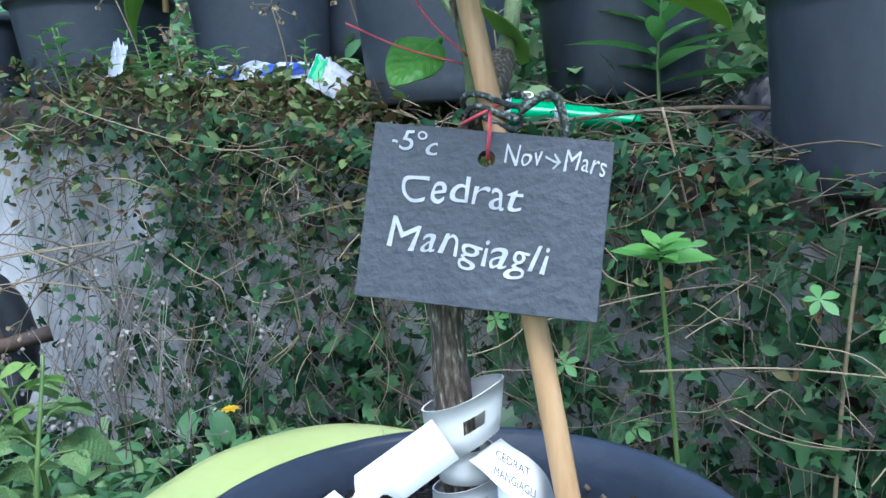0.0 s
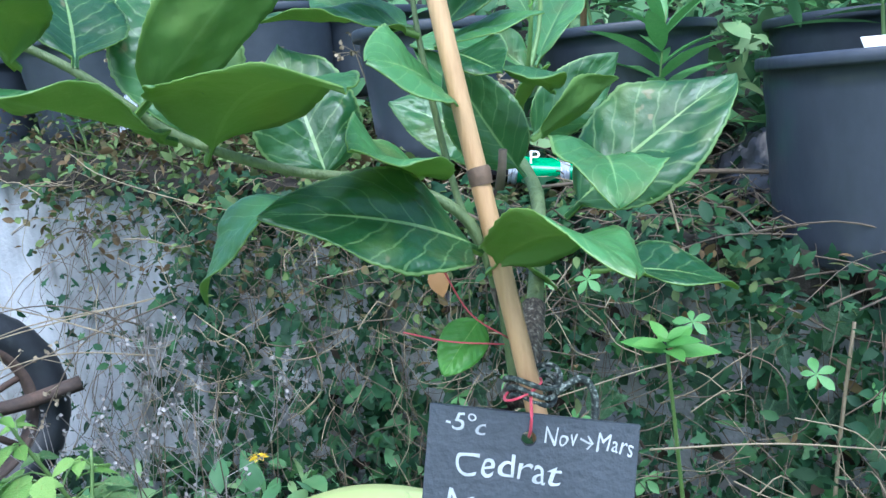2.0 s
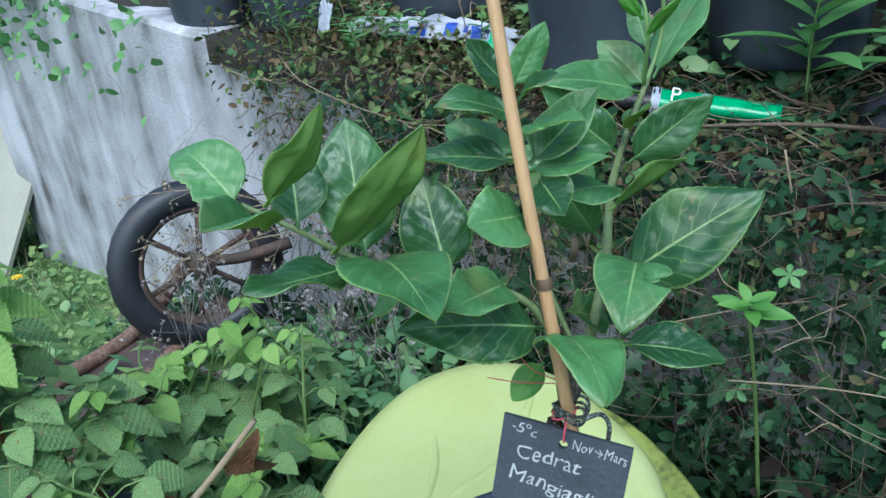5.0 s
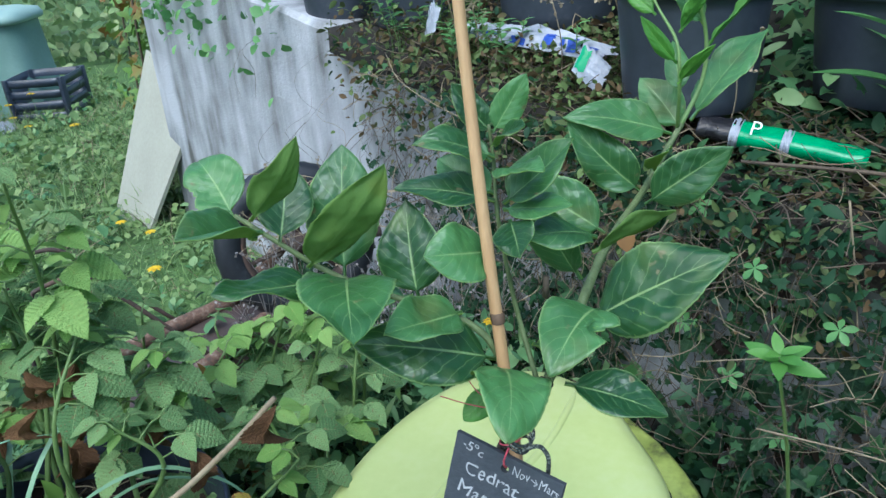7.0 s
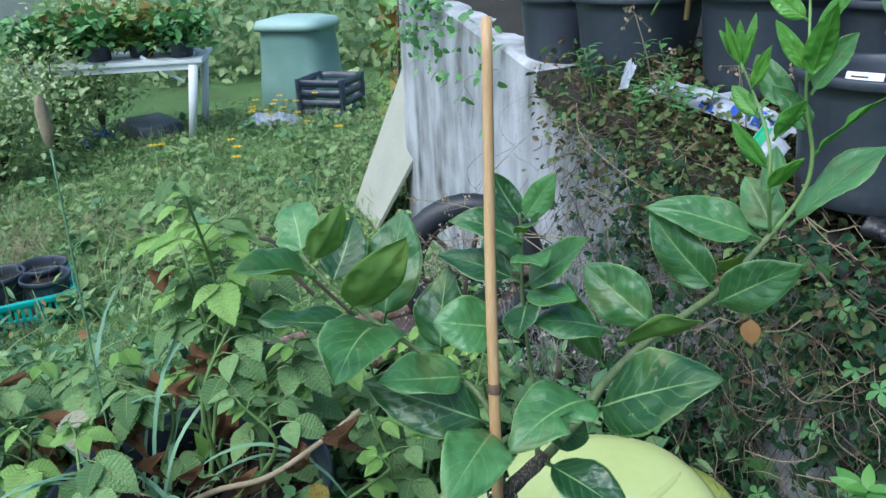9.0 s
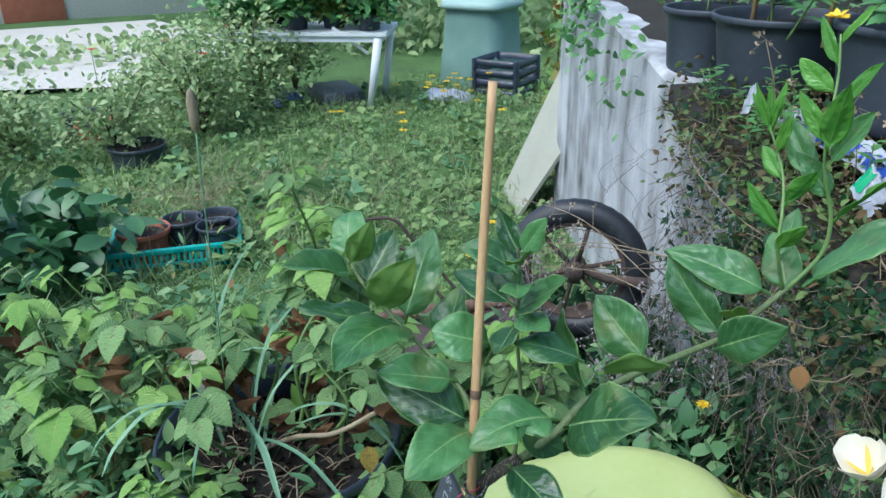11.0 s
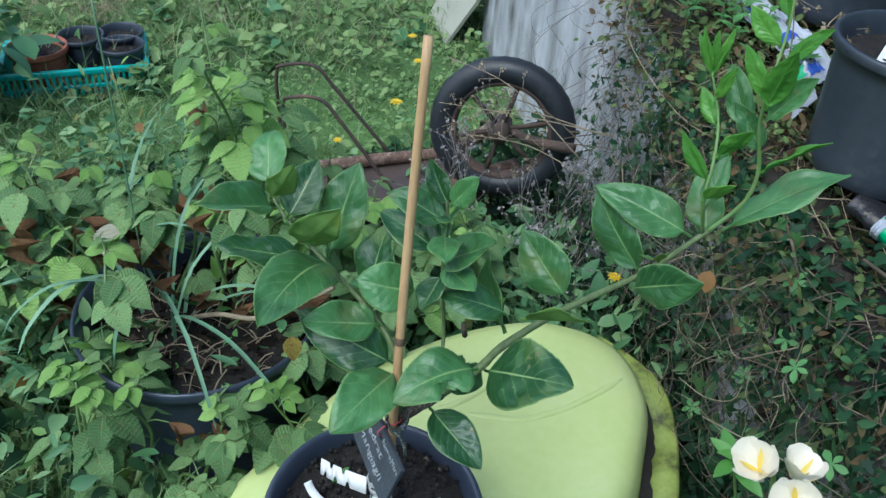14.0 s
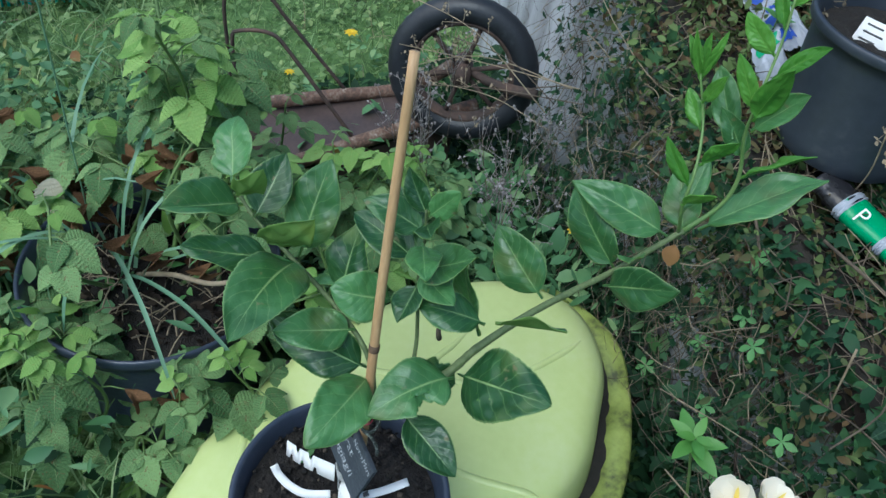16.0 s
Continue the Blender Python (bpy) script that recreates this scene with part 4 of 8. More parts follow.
LEAVES = {
    "L1": ((-0.154, 0.34, 0.783), (-0.212, 0.363, 0.825), 0.66, (0.4, -0.6, 0.65), dict(curl=0.5, bite=0.25, lump=1.4)),
    "L2": ((-0.133, 0.337, 0.786), (-0.078, 0.336, 0.844), 0.4, (-0.5, 0.7, 0.5), dict(curl=-0.4, fold=0.4, twist=0.5)),
    "L3": ((-0.137, 0.344, 0.768), (-0.129, 0.262, 0.802), 0.56, (0.2, 0.5, 0.85), dict(fold=0.85)),
    "L4": ((-0.116, 0.345, 0.765), (-0.142, 0.393, 0.812), 0.65, (0.5, -0.45, 0.7), {}),
    "L5": ((-0.099, 0.353, 0.746), (-0.024, 0.362, 0.826), 0.42, (-0.5, 0.7, 0.55), dict(bend=-0.12, fold=0.3, curl=-0.25, twist=-0.25)),
    "L6": ((-0.083, 0.376, 0.727), (-0.106, 0.424, 0.82), 0.58, (0.45, -0.65, 0.5), dict(lump=1.3)),
    "L7": ((-0.08, 0.376, 0.723), (0.001, 0.27, 0.746), 0.54, (0.35, -0.35, 0.85), dict(bend=0.25, fold=0.12)),
    "L8": ((-0.084, 0.356, 0.735), (-0.118, 0.272, 0.758), 0.5, (0.3, 0.25, 0.9), dict(fold=0.25, twist=0.3)),
    "L9": ((-0.031, 0.4, 0.705), (-0.057, 0.435, 0.775), 0.68, (0.25, -0.7, 0.65), dict(bend=0.1, lump=1.8)),
    "L10": ((0.013, 0.391, 0.708), (-0.006, 0.315, 0.729), 0.56, (0.5, 0.0, 0.85), dict(fold=0.3)),
    "L11": ((0.039, 0.395, 0.671), (-0.045, 0.325, 0.705), 0.5, (0.35, -0.6, 0.7), dict(bend=0.15)),
    "L12": ((-0.045, 0.41, 0.702), (-0.108, 0.42, 0.648), 0.42, (-0.45, -0.5, 0.75), dict(bend=0.3, fold=0.35)),
    "M1": ((0.013, 0.455, 0.775), (-0.062, 0.427, 0.786), 0.52, (0.18, -0.25, 0.95), dict(bend=0.12)),
    "M2": ((0.012, 0.46, 0.78), (-0.045, 0.47, 0.80), 0.6, (0.1, -0.5, 0.8), dict(fold=0.4)),
    "M3": ((0.012, 0.455, 0.809), (-0.036, 0.459, 0.829), 0.5, (0.1, -0.2, 0.9), {}),
    "M4": ((0.022, 0.452, 0.775), (0.07, 0.476, 0.825), 0.62, (-0.4, -0.7, 0.5), dict(fold=0.35)),
    "M5": ((0.022, 0.427, 0.745), (-0.003, 0.372, 0.762), 0.82, (0.45, -0.55, 0.7), dict(bend=0.12)),
    "M6": ((0.012, 0.46, 0.82), (0.045, 0.44, 0.845), 0.6, (-0.2, -0.3, 0.9), dict(fold=0.4)),
    "M7": ((0.03, 0.446, 0.765), (0.053, 0.411, 0.752), 0.8, (0.0, -0.6, 0.8), dict(fold=0.2)),
    "M8": ((0.086, 0.49, 0.742), (0.043, 0.436, 0.755), 0.62, (0.0, -0.35, 0.9), dict(bend=0.15)),
    "M9": ((0.014, 0.457, 0.8), (0.066, 0.425, 0.818), 0.55, (0.3, -0.3, 0.9), dict(lump=1.4)),
    "M10": ((0.012, 0.46, 0.81), (-0.03, 0.418, 0.836), 0.55, (0.25, -0.4, 0.9), dict(curl=0.3)),
    "M11": ((0.02, 0.455, 0.77), (0.078, 0.452, 0.782), 0.52, (0.25, -0.35, 0.9), {}),
    "M12": ((0.01, 0.462, 0.828), (0.034, 0.474, 0.872), 0.5, (0.45, -0.65, 0.45), {}),
    "M13": ((0.01, 0.462, 0.828), (-0.02, 0.456, 0.866), 0.5, (0.45, -0.6, 0.5), dict(lump=1.5)),
    "R1": ((0.067, 0.504, 0.691), (0.024, 0.5, 0.765), 0.55, (-0.3, -0.8, 0.4), dict(fold=0.35)),
    "R2": ((0.062, 0.59, 0.698), (-0.019, 0.58, 0.742), 0.63, (0.35, -0.81, 0.48), dict(bend=0.1, lump=1.5)),
    "R3": ((0.073, 0.518, 0.712), (0.133, 0.552, 0.746), 0.5, (-0.5, 0.6, 0.6), dict(fold=0.4)),
    "R4": ((0.085, 0.47, 0.672), (0.187, 0.488, 0.743), 0.58, (-0.1, -0.6, 0.75), dict(bend=0.1, fold=0.15, lump=1.3)),
    "R5": ((0.1, 0.452, 0.698), (0.096, 0.360, 0.694), 0.64, (0.25, -0.05, 0.96), dict(bend=0.28, fold=0.2, bite=0.55)),
    "R6": ((0.09, 0.405, 0.655), (0.165, 0.42, 0.638), 0.56, (0.34, -0.2, 0.92), dict(bend=0.12)),
    "R7": ((0.04, 0.395, 0.662), (0.09, 0.301, 0.679), 0.54, (0.35, -0.15, 0.9), dict(bend=0.28, fold=0.15)),
    "U1": ((0.088, 0.728, 0.757), (-0.004, 0.66, 0.788), 0.42, (0.4, -0.5, 0.75), dict(bend=0.1)),
    "U2": ((0.07, 0.688, 0.704), (-0.002, 0.662, 0.782), 0.46, (0.41, -0.85, 0.25), {}),
    "U3": ((0.08, 0.66, 0.702), (0.157, 0.669, 0.766), 0.5, (0.3, -0.85, 0.35), {}),
    "U4": ((0.098, 0.76, 0.764), (0.152, 0.855, 0.846), 0.4, (-0.35, -0.45, 0.77), dict(bend=0.05, fold=0.3)),
    "U5": ((0.107, 0.774, 0.838), (0.157, 0.788, 0.9), 0.22, (-0.5, -0.3, 0.8), dict(fold=0.7, new_growth=True)),
    "U6": ((0.092, 0.745, 0.757), (0.04, 0.771, 0.803), 0.6, (0.1, -0.8, 0.58), {}),
    "U8": ((0.104, 0.75, 0.915), (0.124, 0.737, 0.986), 0.42, (-0.5, 0.7, 0.3), dict(new_growth=True)),
    "U9": ((0.104, 0.756, 0.9), (0.135, 0.765, 0.958), 0.42, (-0.2, -0.8, 0.3), {}),
    "U10": ((0.09, 0.758, 0.88), (0.039, 0.768, 0.93), 0.42, (0.2, -0.9, 0.4), {}),
    "U11": ((0.089, 0.722, 0.86), (0.112, 0.732, 0.9), 0.5, (-0.5, 0.5, 0.5), dict(new_growth=True)),
    "U12": ((0.092, 0.718, 0.811), (0.126, 0.713, 0.851), 0.45, (-0.5, 0.5, 0.5), dict(new_growth=True)),
    "U13": ((0.094, 0.722, 0.80), (0.075, 0.76, 0.845), 0.42, (0.1, -0.9, 0.3), {}),
    "U14": ((0.06, 0.748, 0.872), (0.025, 0.752, 0.9), 0.5, (0.1, -0.9, 0.4), dict(new_growth=True)),
    "U15": ((0.078, 0.7, 0.725), (0.1, 0.657, 0.762), 0.5, (-0.4, -0.1, 0.9), dict(fold=0.4)),
    "U16": ((0.085, 0.772, 0.965), (0.05, 0.755, 0.995), 0.5, (0.2, -0.9, 0.3), dict(new_growth=True)),
    "U17": ((0.08, 0.774, 0.99), (0.055, 0.77, 1.035), 0.3, (0.2, -0.9, 0.3), dict(new_growth=True, fold=0.6)),
    "U18": ((0.075, 0.775, 1.01), (0.1, 0.785, 1.05), 0.25, (-0.2, -0.9, 0.3), dict(new_growth=True, fold=0.6)),
    "U19": ((0.09, 0.722, 0.83), (0.058, 0.7, 0.878), 0.32, (0.3, -0.8, 0.4), dict(new_growth=True, fold=0.4)),
    "U20": ((0.1, 0.755, 0.92), (0.07, 0.738, 0.968), 0.35, (0.3, -0.8, 0.4), dict(new_growth=True)),
    "U21": ((0.095, 0.765, 0.95), (0.13, 0.768, 1.002), 0.34, (-0.1, -0.8, 0.4), dict(new_growth=True, fold=0.4)),
    "U22": ((0.104, 0.77, 0.86), (0.068, 0.752, 0.905), 0.42, (0.35, -0.75, 0.5), {}),
    "U23": ((0.05, 0.745, 0.9), (0.07, 0.735, 0.945), 0.34, (0.2, -0.9, 0.3), dict(new_growth=True)),
    "T4": ((0.037, 0.745, 0.92), (0.022, 0.732, 0.968), 0.22, (0.3, -0.8, 0.3), dict(new_growth=True, fold=0.6)),
    "T5": ((0.038, 0.745, 0.92), (0.042, 0.752, 0.972), 0.22, (0.1, -0.9, 0.3), dict(new_growth=True, fold=0.6)),
    "T1": ((0.038, 0.745, 0.92), (0.012, 0.74, 0.955), 0.25, (0.2, -0.9, 0.3), dict(new_growth=True, fold=0.6)),
    "T2": ((0.037, 0.745, 0.922), (0.03, 0.745, 0.965), 0.25, (0.2, -0.9, 0.3), dict(new_growth=True, fold=0.6)),
    "T3": ((0.038, 0.745, 0.918), (0.05, 0.74, 0.96), 0.25, (-0.2, -0.9, 0.3), dict(new_growth=True, fold=0.6)),
    "B1": ((0.036, 0.4, 0.638), (0.016, 0.376, 0.618), 0.72, (0.0, -0.9, 0.4), dict(new_growth=True)),
    "B2": ((0.05, 0.44, 0.66), (0.075, 0.48, 0.632), 0.8, (0.25, -0.5, 0.8), dict(bite=0.3)),
}
for i, (key, (b_, t_, w_, up_, more)) in enumerate(LEAVES.items()):
    fresh = more.get("new_growth", False)
    vf, slots, uv = citron_leaf(b_, t_, w_, up_, seed=i, **more)
    part("leaf", vf, [M_CITRON_NEW if fresh else M_CITRON_TOP, M_CITRON_NEW if fresh else M_CITRON_UNDER], tree, slots=slots, uvs=uv)

# ---- cane, slate and ties ----
cane = thing("bamboo_cane", (0.09, 0.354, 0.38), "split bamboo cane stuck in the pot as a stake", "stake")
CB, CT = np.array((0.09, 0.354, 0.385)), np.array((-0.007, 0.438, 0.995))


def on_cane(z):
    return CB + (CT - CB) * (z - CB[2]) / (CT[2] - CB[2])


cpts = [on_cane(z) + np.array((0.0012 * math.sin(z * 14), 0, 0)) for z in np.linspace(0.385, 0.995, 22)]
part("culm", tube(cpts, [0.0054 - 0.0012 * i / 21 for i in range(22)], 14), M_BAMBOO, cane)
for z, rad in ((0.706, 0.0056), (0.43, 0.006)):
    part("node", tube([on_cane(z - 0.005), on_cane(z - 0.002), on_cane(z + 0.002), on_cane(z + 0.0035)], [rad * 0.93, rad, rad * 1.02, rad * 0.9], 14, False), M_BAMBOO_NODE, cane, "dark ring of the cane's joint")

TL, TR, BL = np.array((0.008, 0.379, 0.603)), np.array((0.1035, 0.369, 0.590)), np.array((-0.003, 0.364, 0.534))
su, svv = TR - TL, BL - TL
sn = np.cross(su, svv)
sn = -sn / np.linalg.norm(sn) if sn[1] > 0 else sn / np.linalg.norm(sn)
HOLE = TL + 0.488 * su + 0.16 * svv


def slate_mesh():
    """A thin slab with riven edges and a drilled hole."""
    outer, k = [], 48
    for i in range(k):
        w = i / k * 4
        side, q = int(w), w - int(w)
        p = [(q, 0), (1, q), (1 - q, 1), (0, 1 - q)][side]
        j = 0.004
        outer.append((p[0] + j * noise.noise(Vector((i * 0.9, 1, 0))), p[1] + j * noise.noise(Vector((i * 0.9, 5, 0)))))
    hole = []
    for i in range(k):
        a = math.atan2(outer[i][1] - 0.16, (outer[i][0] - 0.488) * 1.3)
        hole.append((0.488 + 0.036 * math.cos(a), 0.16 + 0.049 * math.sin(a)))
    rings = [(hole, 0.0), (hole, 1.0), (outer, 1.0), (outer, 0.7), (outer, 0.0)]
    verts, faces = [], []
    for j, (ring, d) in enumerate(rings):
        for i, (x, y) in enumerate(ring):
            shrink = 0.992 if j in (2, 4) and ring is outer else 1.0
            xx, yy = 0.5 + (x - 0.5) * shrink, 0.5 + (y - 0.5) * shrink
            verts.append(TL + xx * su + yy * svv + sn * (0.0045 * (d - 1)))
    for j in range(len(rings)):
        for i in range(k):
            i2, j2 = (i + 1) % k, (j + 1) % len(rings)
            faces.append((j * k + i, j * k + i2, j2 * k + i2, j2 * k + i))
    return verts, faces


slate = thing("slate_label", tuple(TL), "small dark slate plant label with white handwriting, hung on the cane", "plant label")
part("slab", slate_mesh(), M_SLATE, slate, smooth=False)


def lettering(text, x, y, size, slope, parent, material, origin, ux, uy, nrm, width=1.0, slant=0.18, lift=0.0006, bold=-0.006, wobble=0.0):
    """Built-in font laid on a plane: x, y from the upper left corner, size is the line's height."""
    cu = bpy.data.curves.new("words", "FONT")
    cu.body, cu.size, cu.shear, cu.offset = text, size, slant, bold * size
    ob = bpy.data.objects.new("words", cu)
    scene.collection.objects.link(ob)
    me = bpy.data.meshes.new_from_object(ob.evaluated_get(bpy.context.evaluated_depsgraph_get()))
    bpy.data.objects.remove(ob)
    e1, e2 = ux / np.linalg.norm(ux), -uy / np.linalg.norm(uy)
    ca, sa = math.cos(radians(slope)), math.sin(radians(slope))
    if wobble:
        for v in me.vertices:
            q = v.co.x / size
            v.co.y = v.co.y * (1 + wobble * math.sin(5.1 * q + y * 900)) + size * wobble * 0.55 * math.sin(3.3 * q + y * 700)
            v.co.x += size * wobble * 0.35 * math.sin(9 * q + 4 * v.co.y / size)
    verts = [origin + e1 * (x + width * v.co.x * ca - v.co.y * sa) + e2 * (-y + width * v.co.x * sa + v.co.y * ca) + nrm * lift for v in me.vertices]
    faces = [tuple(p.vertices) for p in me.polygons]
    bpy.data.meshes.remove(me)
    return part("lettering", (verts, faces), material, parent, "", smooth=False)


for words, x, y, size, slope, wd in (("-5\u00b0c", 0.007, 0.0105, 0.0122, -4, 1.0), ("Nov\u2192Mars", 0.0535, 0.0125, 0.0118, -2, 0.74), ("Cedrat", 0.0125, 0.0308, 0.0172, 0, 1.02), ("Mangiagli", 0.0095, 0.0495, 0.0168, -5.5, 1.08)):
    lettering(words, x, y, size, slope, slate, M_CHALK, TL, su, svv, sn, wd, 0.1, 0.0006, 0.0, 0.1)

tie = thing("wire_tie", tuple(on_cane(0.6)), "thin pink wire holding the slate to cane and trunk", "wire")
cz = on_cane(0.604)
loop = [cz + np.array((0.009 * math.cos(a) - 0.003, 0.008 * math.sin(a) + 0.002, 0.004 * math.cos(a))) for a in np.linspace(0, 6.283, 17)]
part("wire_loop", tube(spline(loop, 2), 0.0007, 6), M_WIRE, tie)
part("wire_end", tube(spline([cz + (0.0, -0.008, 0.0), HOLE + sn * 0.004 + np.array((0.002, 0, 0.012)), HOLE + sn * 0.002 + np.array((0.001, 0, 0.004)), HOLE - sn * 0.004], 4), 0.0008, 6), M_WIRE, tie)
part("wire_end", tube(spline([(0.045, 0.392, 0.625), (0.02, 0.38, 0.632), (0.0, 0.37, 0.641)], 5), 0.0004, 6), M_WIRE, tie)
part("wire_end", tube(spline([(0.047, 0.392, 0.628), (0.03, 0.38, 0.645), (0.018, 0.372, 0.672)], 5), 0.0004, 6), M_WIRE, tie)
cord = thing("cord", tuple(cz), "black and white braided cord tied round cane and trunk", "cord")
for dz, sp in ((0.0, 1.0), (0.005, 1.15), (-0.004, 0.9)):
    ring_ = [cz + np.array((0.002 + 0.0115 * sp * math.cos(a), 0.004 + 0.0095 * sp * math.sin(a), dz + 0.003 * math.sin(2 * a))) for a in np.linspace(0, 6.283, 15)]
    part("cord_turn", tube(spline(ring_, 2), 0.0013, 8), M_CORD, cord)
part("cord_end", tube(spline([cz + (0.012, -0.004, 0.0), cz + (0.024, -0.004, 0.006), cz + (0.03, -0.002, -0.004), cz + (0.029, 0.0, -0.022)], 5), 0.0018, 8), M_CORD, cord)

# ---- white nursery tag round the trunk and on the soil ----
tag = thing("nursery_tag", (0.034, 0.385, 0.4), "white punched plastic nursery tag looped round the trunk", "plant tag")


def ribbon(points, width, up, thick=0.0006):
    pts = spline(points, 6)
    verts, faces = [], []
    for i, p in enumerate(pts):
        d = pts[min(i + 1, len(pts) - 1)] - pts[max(i - 1, 0)]
        _, s, n_ = frame_of(d, up)
        for sy, sz in ((-1, 0), (1, 0), (1, 1), (-1, 1)):
            verts.append(p + s * sy * width / 2 + n_ * sz * thick)
    for i in range(len(pts) - 1):
        for k in range(4):
            faces.append((i * 4 + k, i * 4 + (k + 1) % 4, i * 4 + 4 + (k + 1) % 4, i * 4 + 4 + k))
    faces += [(3, 2, 1, 0), tuple(len(verts) - 4 + k for k in range(4))]
    return verts, faces


def strip(a, b, up, width, notches):
    """A flat strip with round bites along both edges."""
    a, b = np.array(a, float), np.array(b, float)
    d, s, n_ = frame_of(b - a, up)
    length = np.linalg.norm(b - a)
    k = 60
    verts, faces = [], []
    for i in range(k + 1):
        u = i / k
        w1 = w2 = width / 2
        for c_, side in notches:
            t = (u - c_) * length / (width * 0.22)
            if abs(t) < 1:
                dent = width * 0.34 * math.sqrt(1 - t * t)
                if side > 0:
                    w1 -= dent
                else:
                    w2 -= dent
        p = a + (b - a) * u + n_ * 0.004 * math.sin(u * 3)
        verts += [p - s * w2, p + s * w1, p + s * w1 + n_ * 0.0007, p - s * w2 + n_ * 0.0007]
    for i in range(k):
        for q in range(4):
            faces.append((i * 4 + q, i * 4 + (q + 1) % 4, i * 4 + 4 + (q + 1) % 4, i * 4 + 4 + q))
    return verts, faces


def wrap_band(c, r, half, a0, a1, lean, slot=(), flare=0.0):
    """A plastic band with thickness, leaning round the trunk, with a slot cut out over some of its steps."""
    n, verts, faces = 30, [], []
    for skin in (1.0, 0.95):
        for i in range(n + 1):
            a = math.radians(a0 + (a1 - a0) * i / n)
            for z in (-half, -half * 0.28, half * 0.28, half):
                q = r * skin * (1 + 0.1 * math.sin(a * 2) + flare * z / half)
                verts.append((c[0] + q * math.cos(a), c[1] + q * 0.82 * math.sin(a), c[2] + lean * math.cos(a) + z))
    k0 = 4 * (n + 1)
    for i in range(n):
        for k in range(3):
            if k == 1 and i in slot:
                continue
            f = (i * 4 + k, i * 4 + 4 + k, i * 4 + 5 + k, i * 4 + 1 + k)
            faces += [f, tuple(x + k0 for x in f)[::-1]]
        for k in (0, 3):
            faces.append((i * 4 + k, i * 4 + k + k0, i * 4 + 4 + k + k0, i * 4 + 4 + k))
    return verts, faces


part("tag_band", wrap_band((0.0385, 0.3815, 0.4745), 0.0165, 0.0115, 150, 450, 0.006, range(12, 16), 0.08), M_LABEL, tag, "slotted white band")
part("tag_band", wrap_band((0.0385, 0.383, 0.4545), 0.0118, 0.0075, 170, 420, -0.001), M_LABEL, tag, "thin white band below the slotted one")
part("tag_band", wrap_band((0.0375, 0.382, 0.4375), 0.014, 0.0085, 140, 430, 0.002, range(10, 19)), M_LABEL, tag, "white band with a long slot")
part("tag_strip", strip((0.031, 0.366, 0.4715), (-0.052, 0.344, 0.42), (0.15, -0.85, 0.5), 0.0195, [(0.34, 1), (0.6, 1), (0.86, 1), (0.44, -1), (0.72, -1)]), M_LABEL, tag)
part("tag_end", ribbon([(0.047, 0.376, 0.462), (0.057, 0.367, 0.457), (0.066, 0.366, 0.448), (0.068, 0.37, 0.436), (0.06, 0.374, 0.43)], 0.019, (0.5, -0.7, 0.4)), M_LABEL, tag)
part("tag_tail", ribbon([(0.03, 0.362, 0.42), (0.01, 0.338, 0.411), (-0.01, 0.326, 0.41), (-0.026, 0.32, 0.416), (-0.035, 0.318, 0.426)], 0.01, (0.55, -0.2, 0.8)), M_LABEL, tag)
part("tag_tail", ribbon([(0.04, 0.372, 0.42), (0.046, 0.395, 0.41), (0.053, 0.425, 0.408), (0.06, 0.455, 0.414)], 0.012, (-0.3, -0.6, 0.7)), M_LABEL, tag)
part("tag_print", box((0.0, -0.003, 0.0), (0.007, 0.003, 0.0008), 0, pose(0.047, 0.398, 0.4125, 20, 0, 80)), M_INK, tag, "small black printed square")
lettering("CEDRAT", 0.0, 0.0, 0.0055, 0, tag, M_INK, np.array((0.0505, 0.3655, 0.4635)), np.array((0.8, -0.55, -0.3)), np.array((-0.1, 0.1, -1.0)), np.array((0.3, -0.85, 0.2)), 0.8, 0, 0.0022, 0)
lettering("MANGIAGLI", 0.0, 0.0, 0.0055, 0, tag, M_INK, np.array((0.0495, 0.3655, 0.4565)), np.array((0.8, -0.55, -0.3)), np.array((-0.1, 0.1, -1.0)), np.array((0.3, -0.85, 0.2)), 0.7, 0, 0.0022, 0)

# seedling in the soil
seedling = thing("seedling", (-0.035, 0.36, 0.398), "tiny green weed seedling sprouting in the potting soil", "seedling")
for k in range(4):
    a = k * 1.6 + 0.3
    h = Heap()
    h.add(OVAL, (-0.035, 0.362, 0.402 + 0.004 * (k % 2)), (math.cos(a), math.sin(a), 0.7), (0, 0, 1), 0.016)
    part("leaf", h.vf(), M_BRIGHT, seedling)
part("stem", tube([(-0.035, 0.362, 0.394), (-0.035, 0.362, 0.407)], 0.0008, 6), M_STEM, seedling)

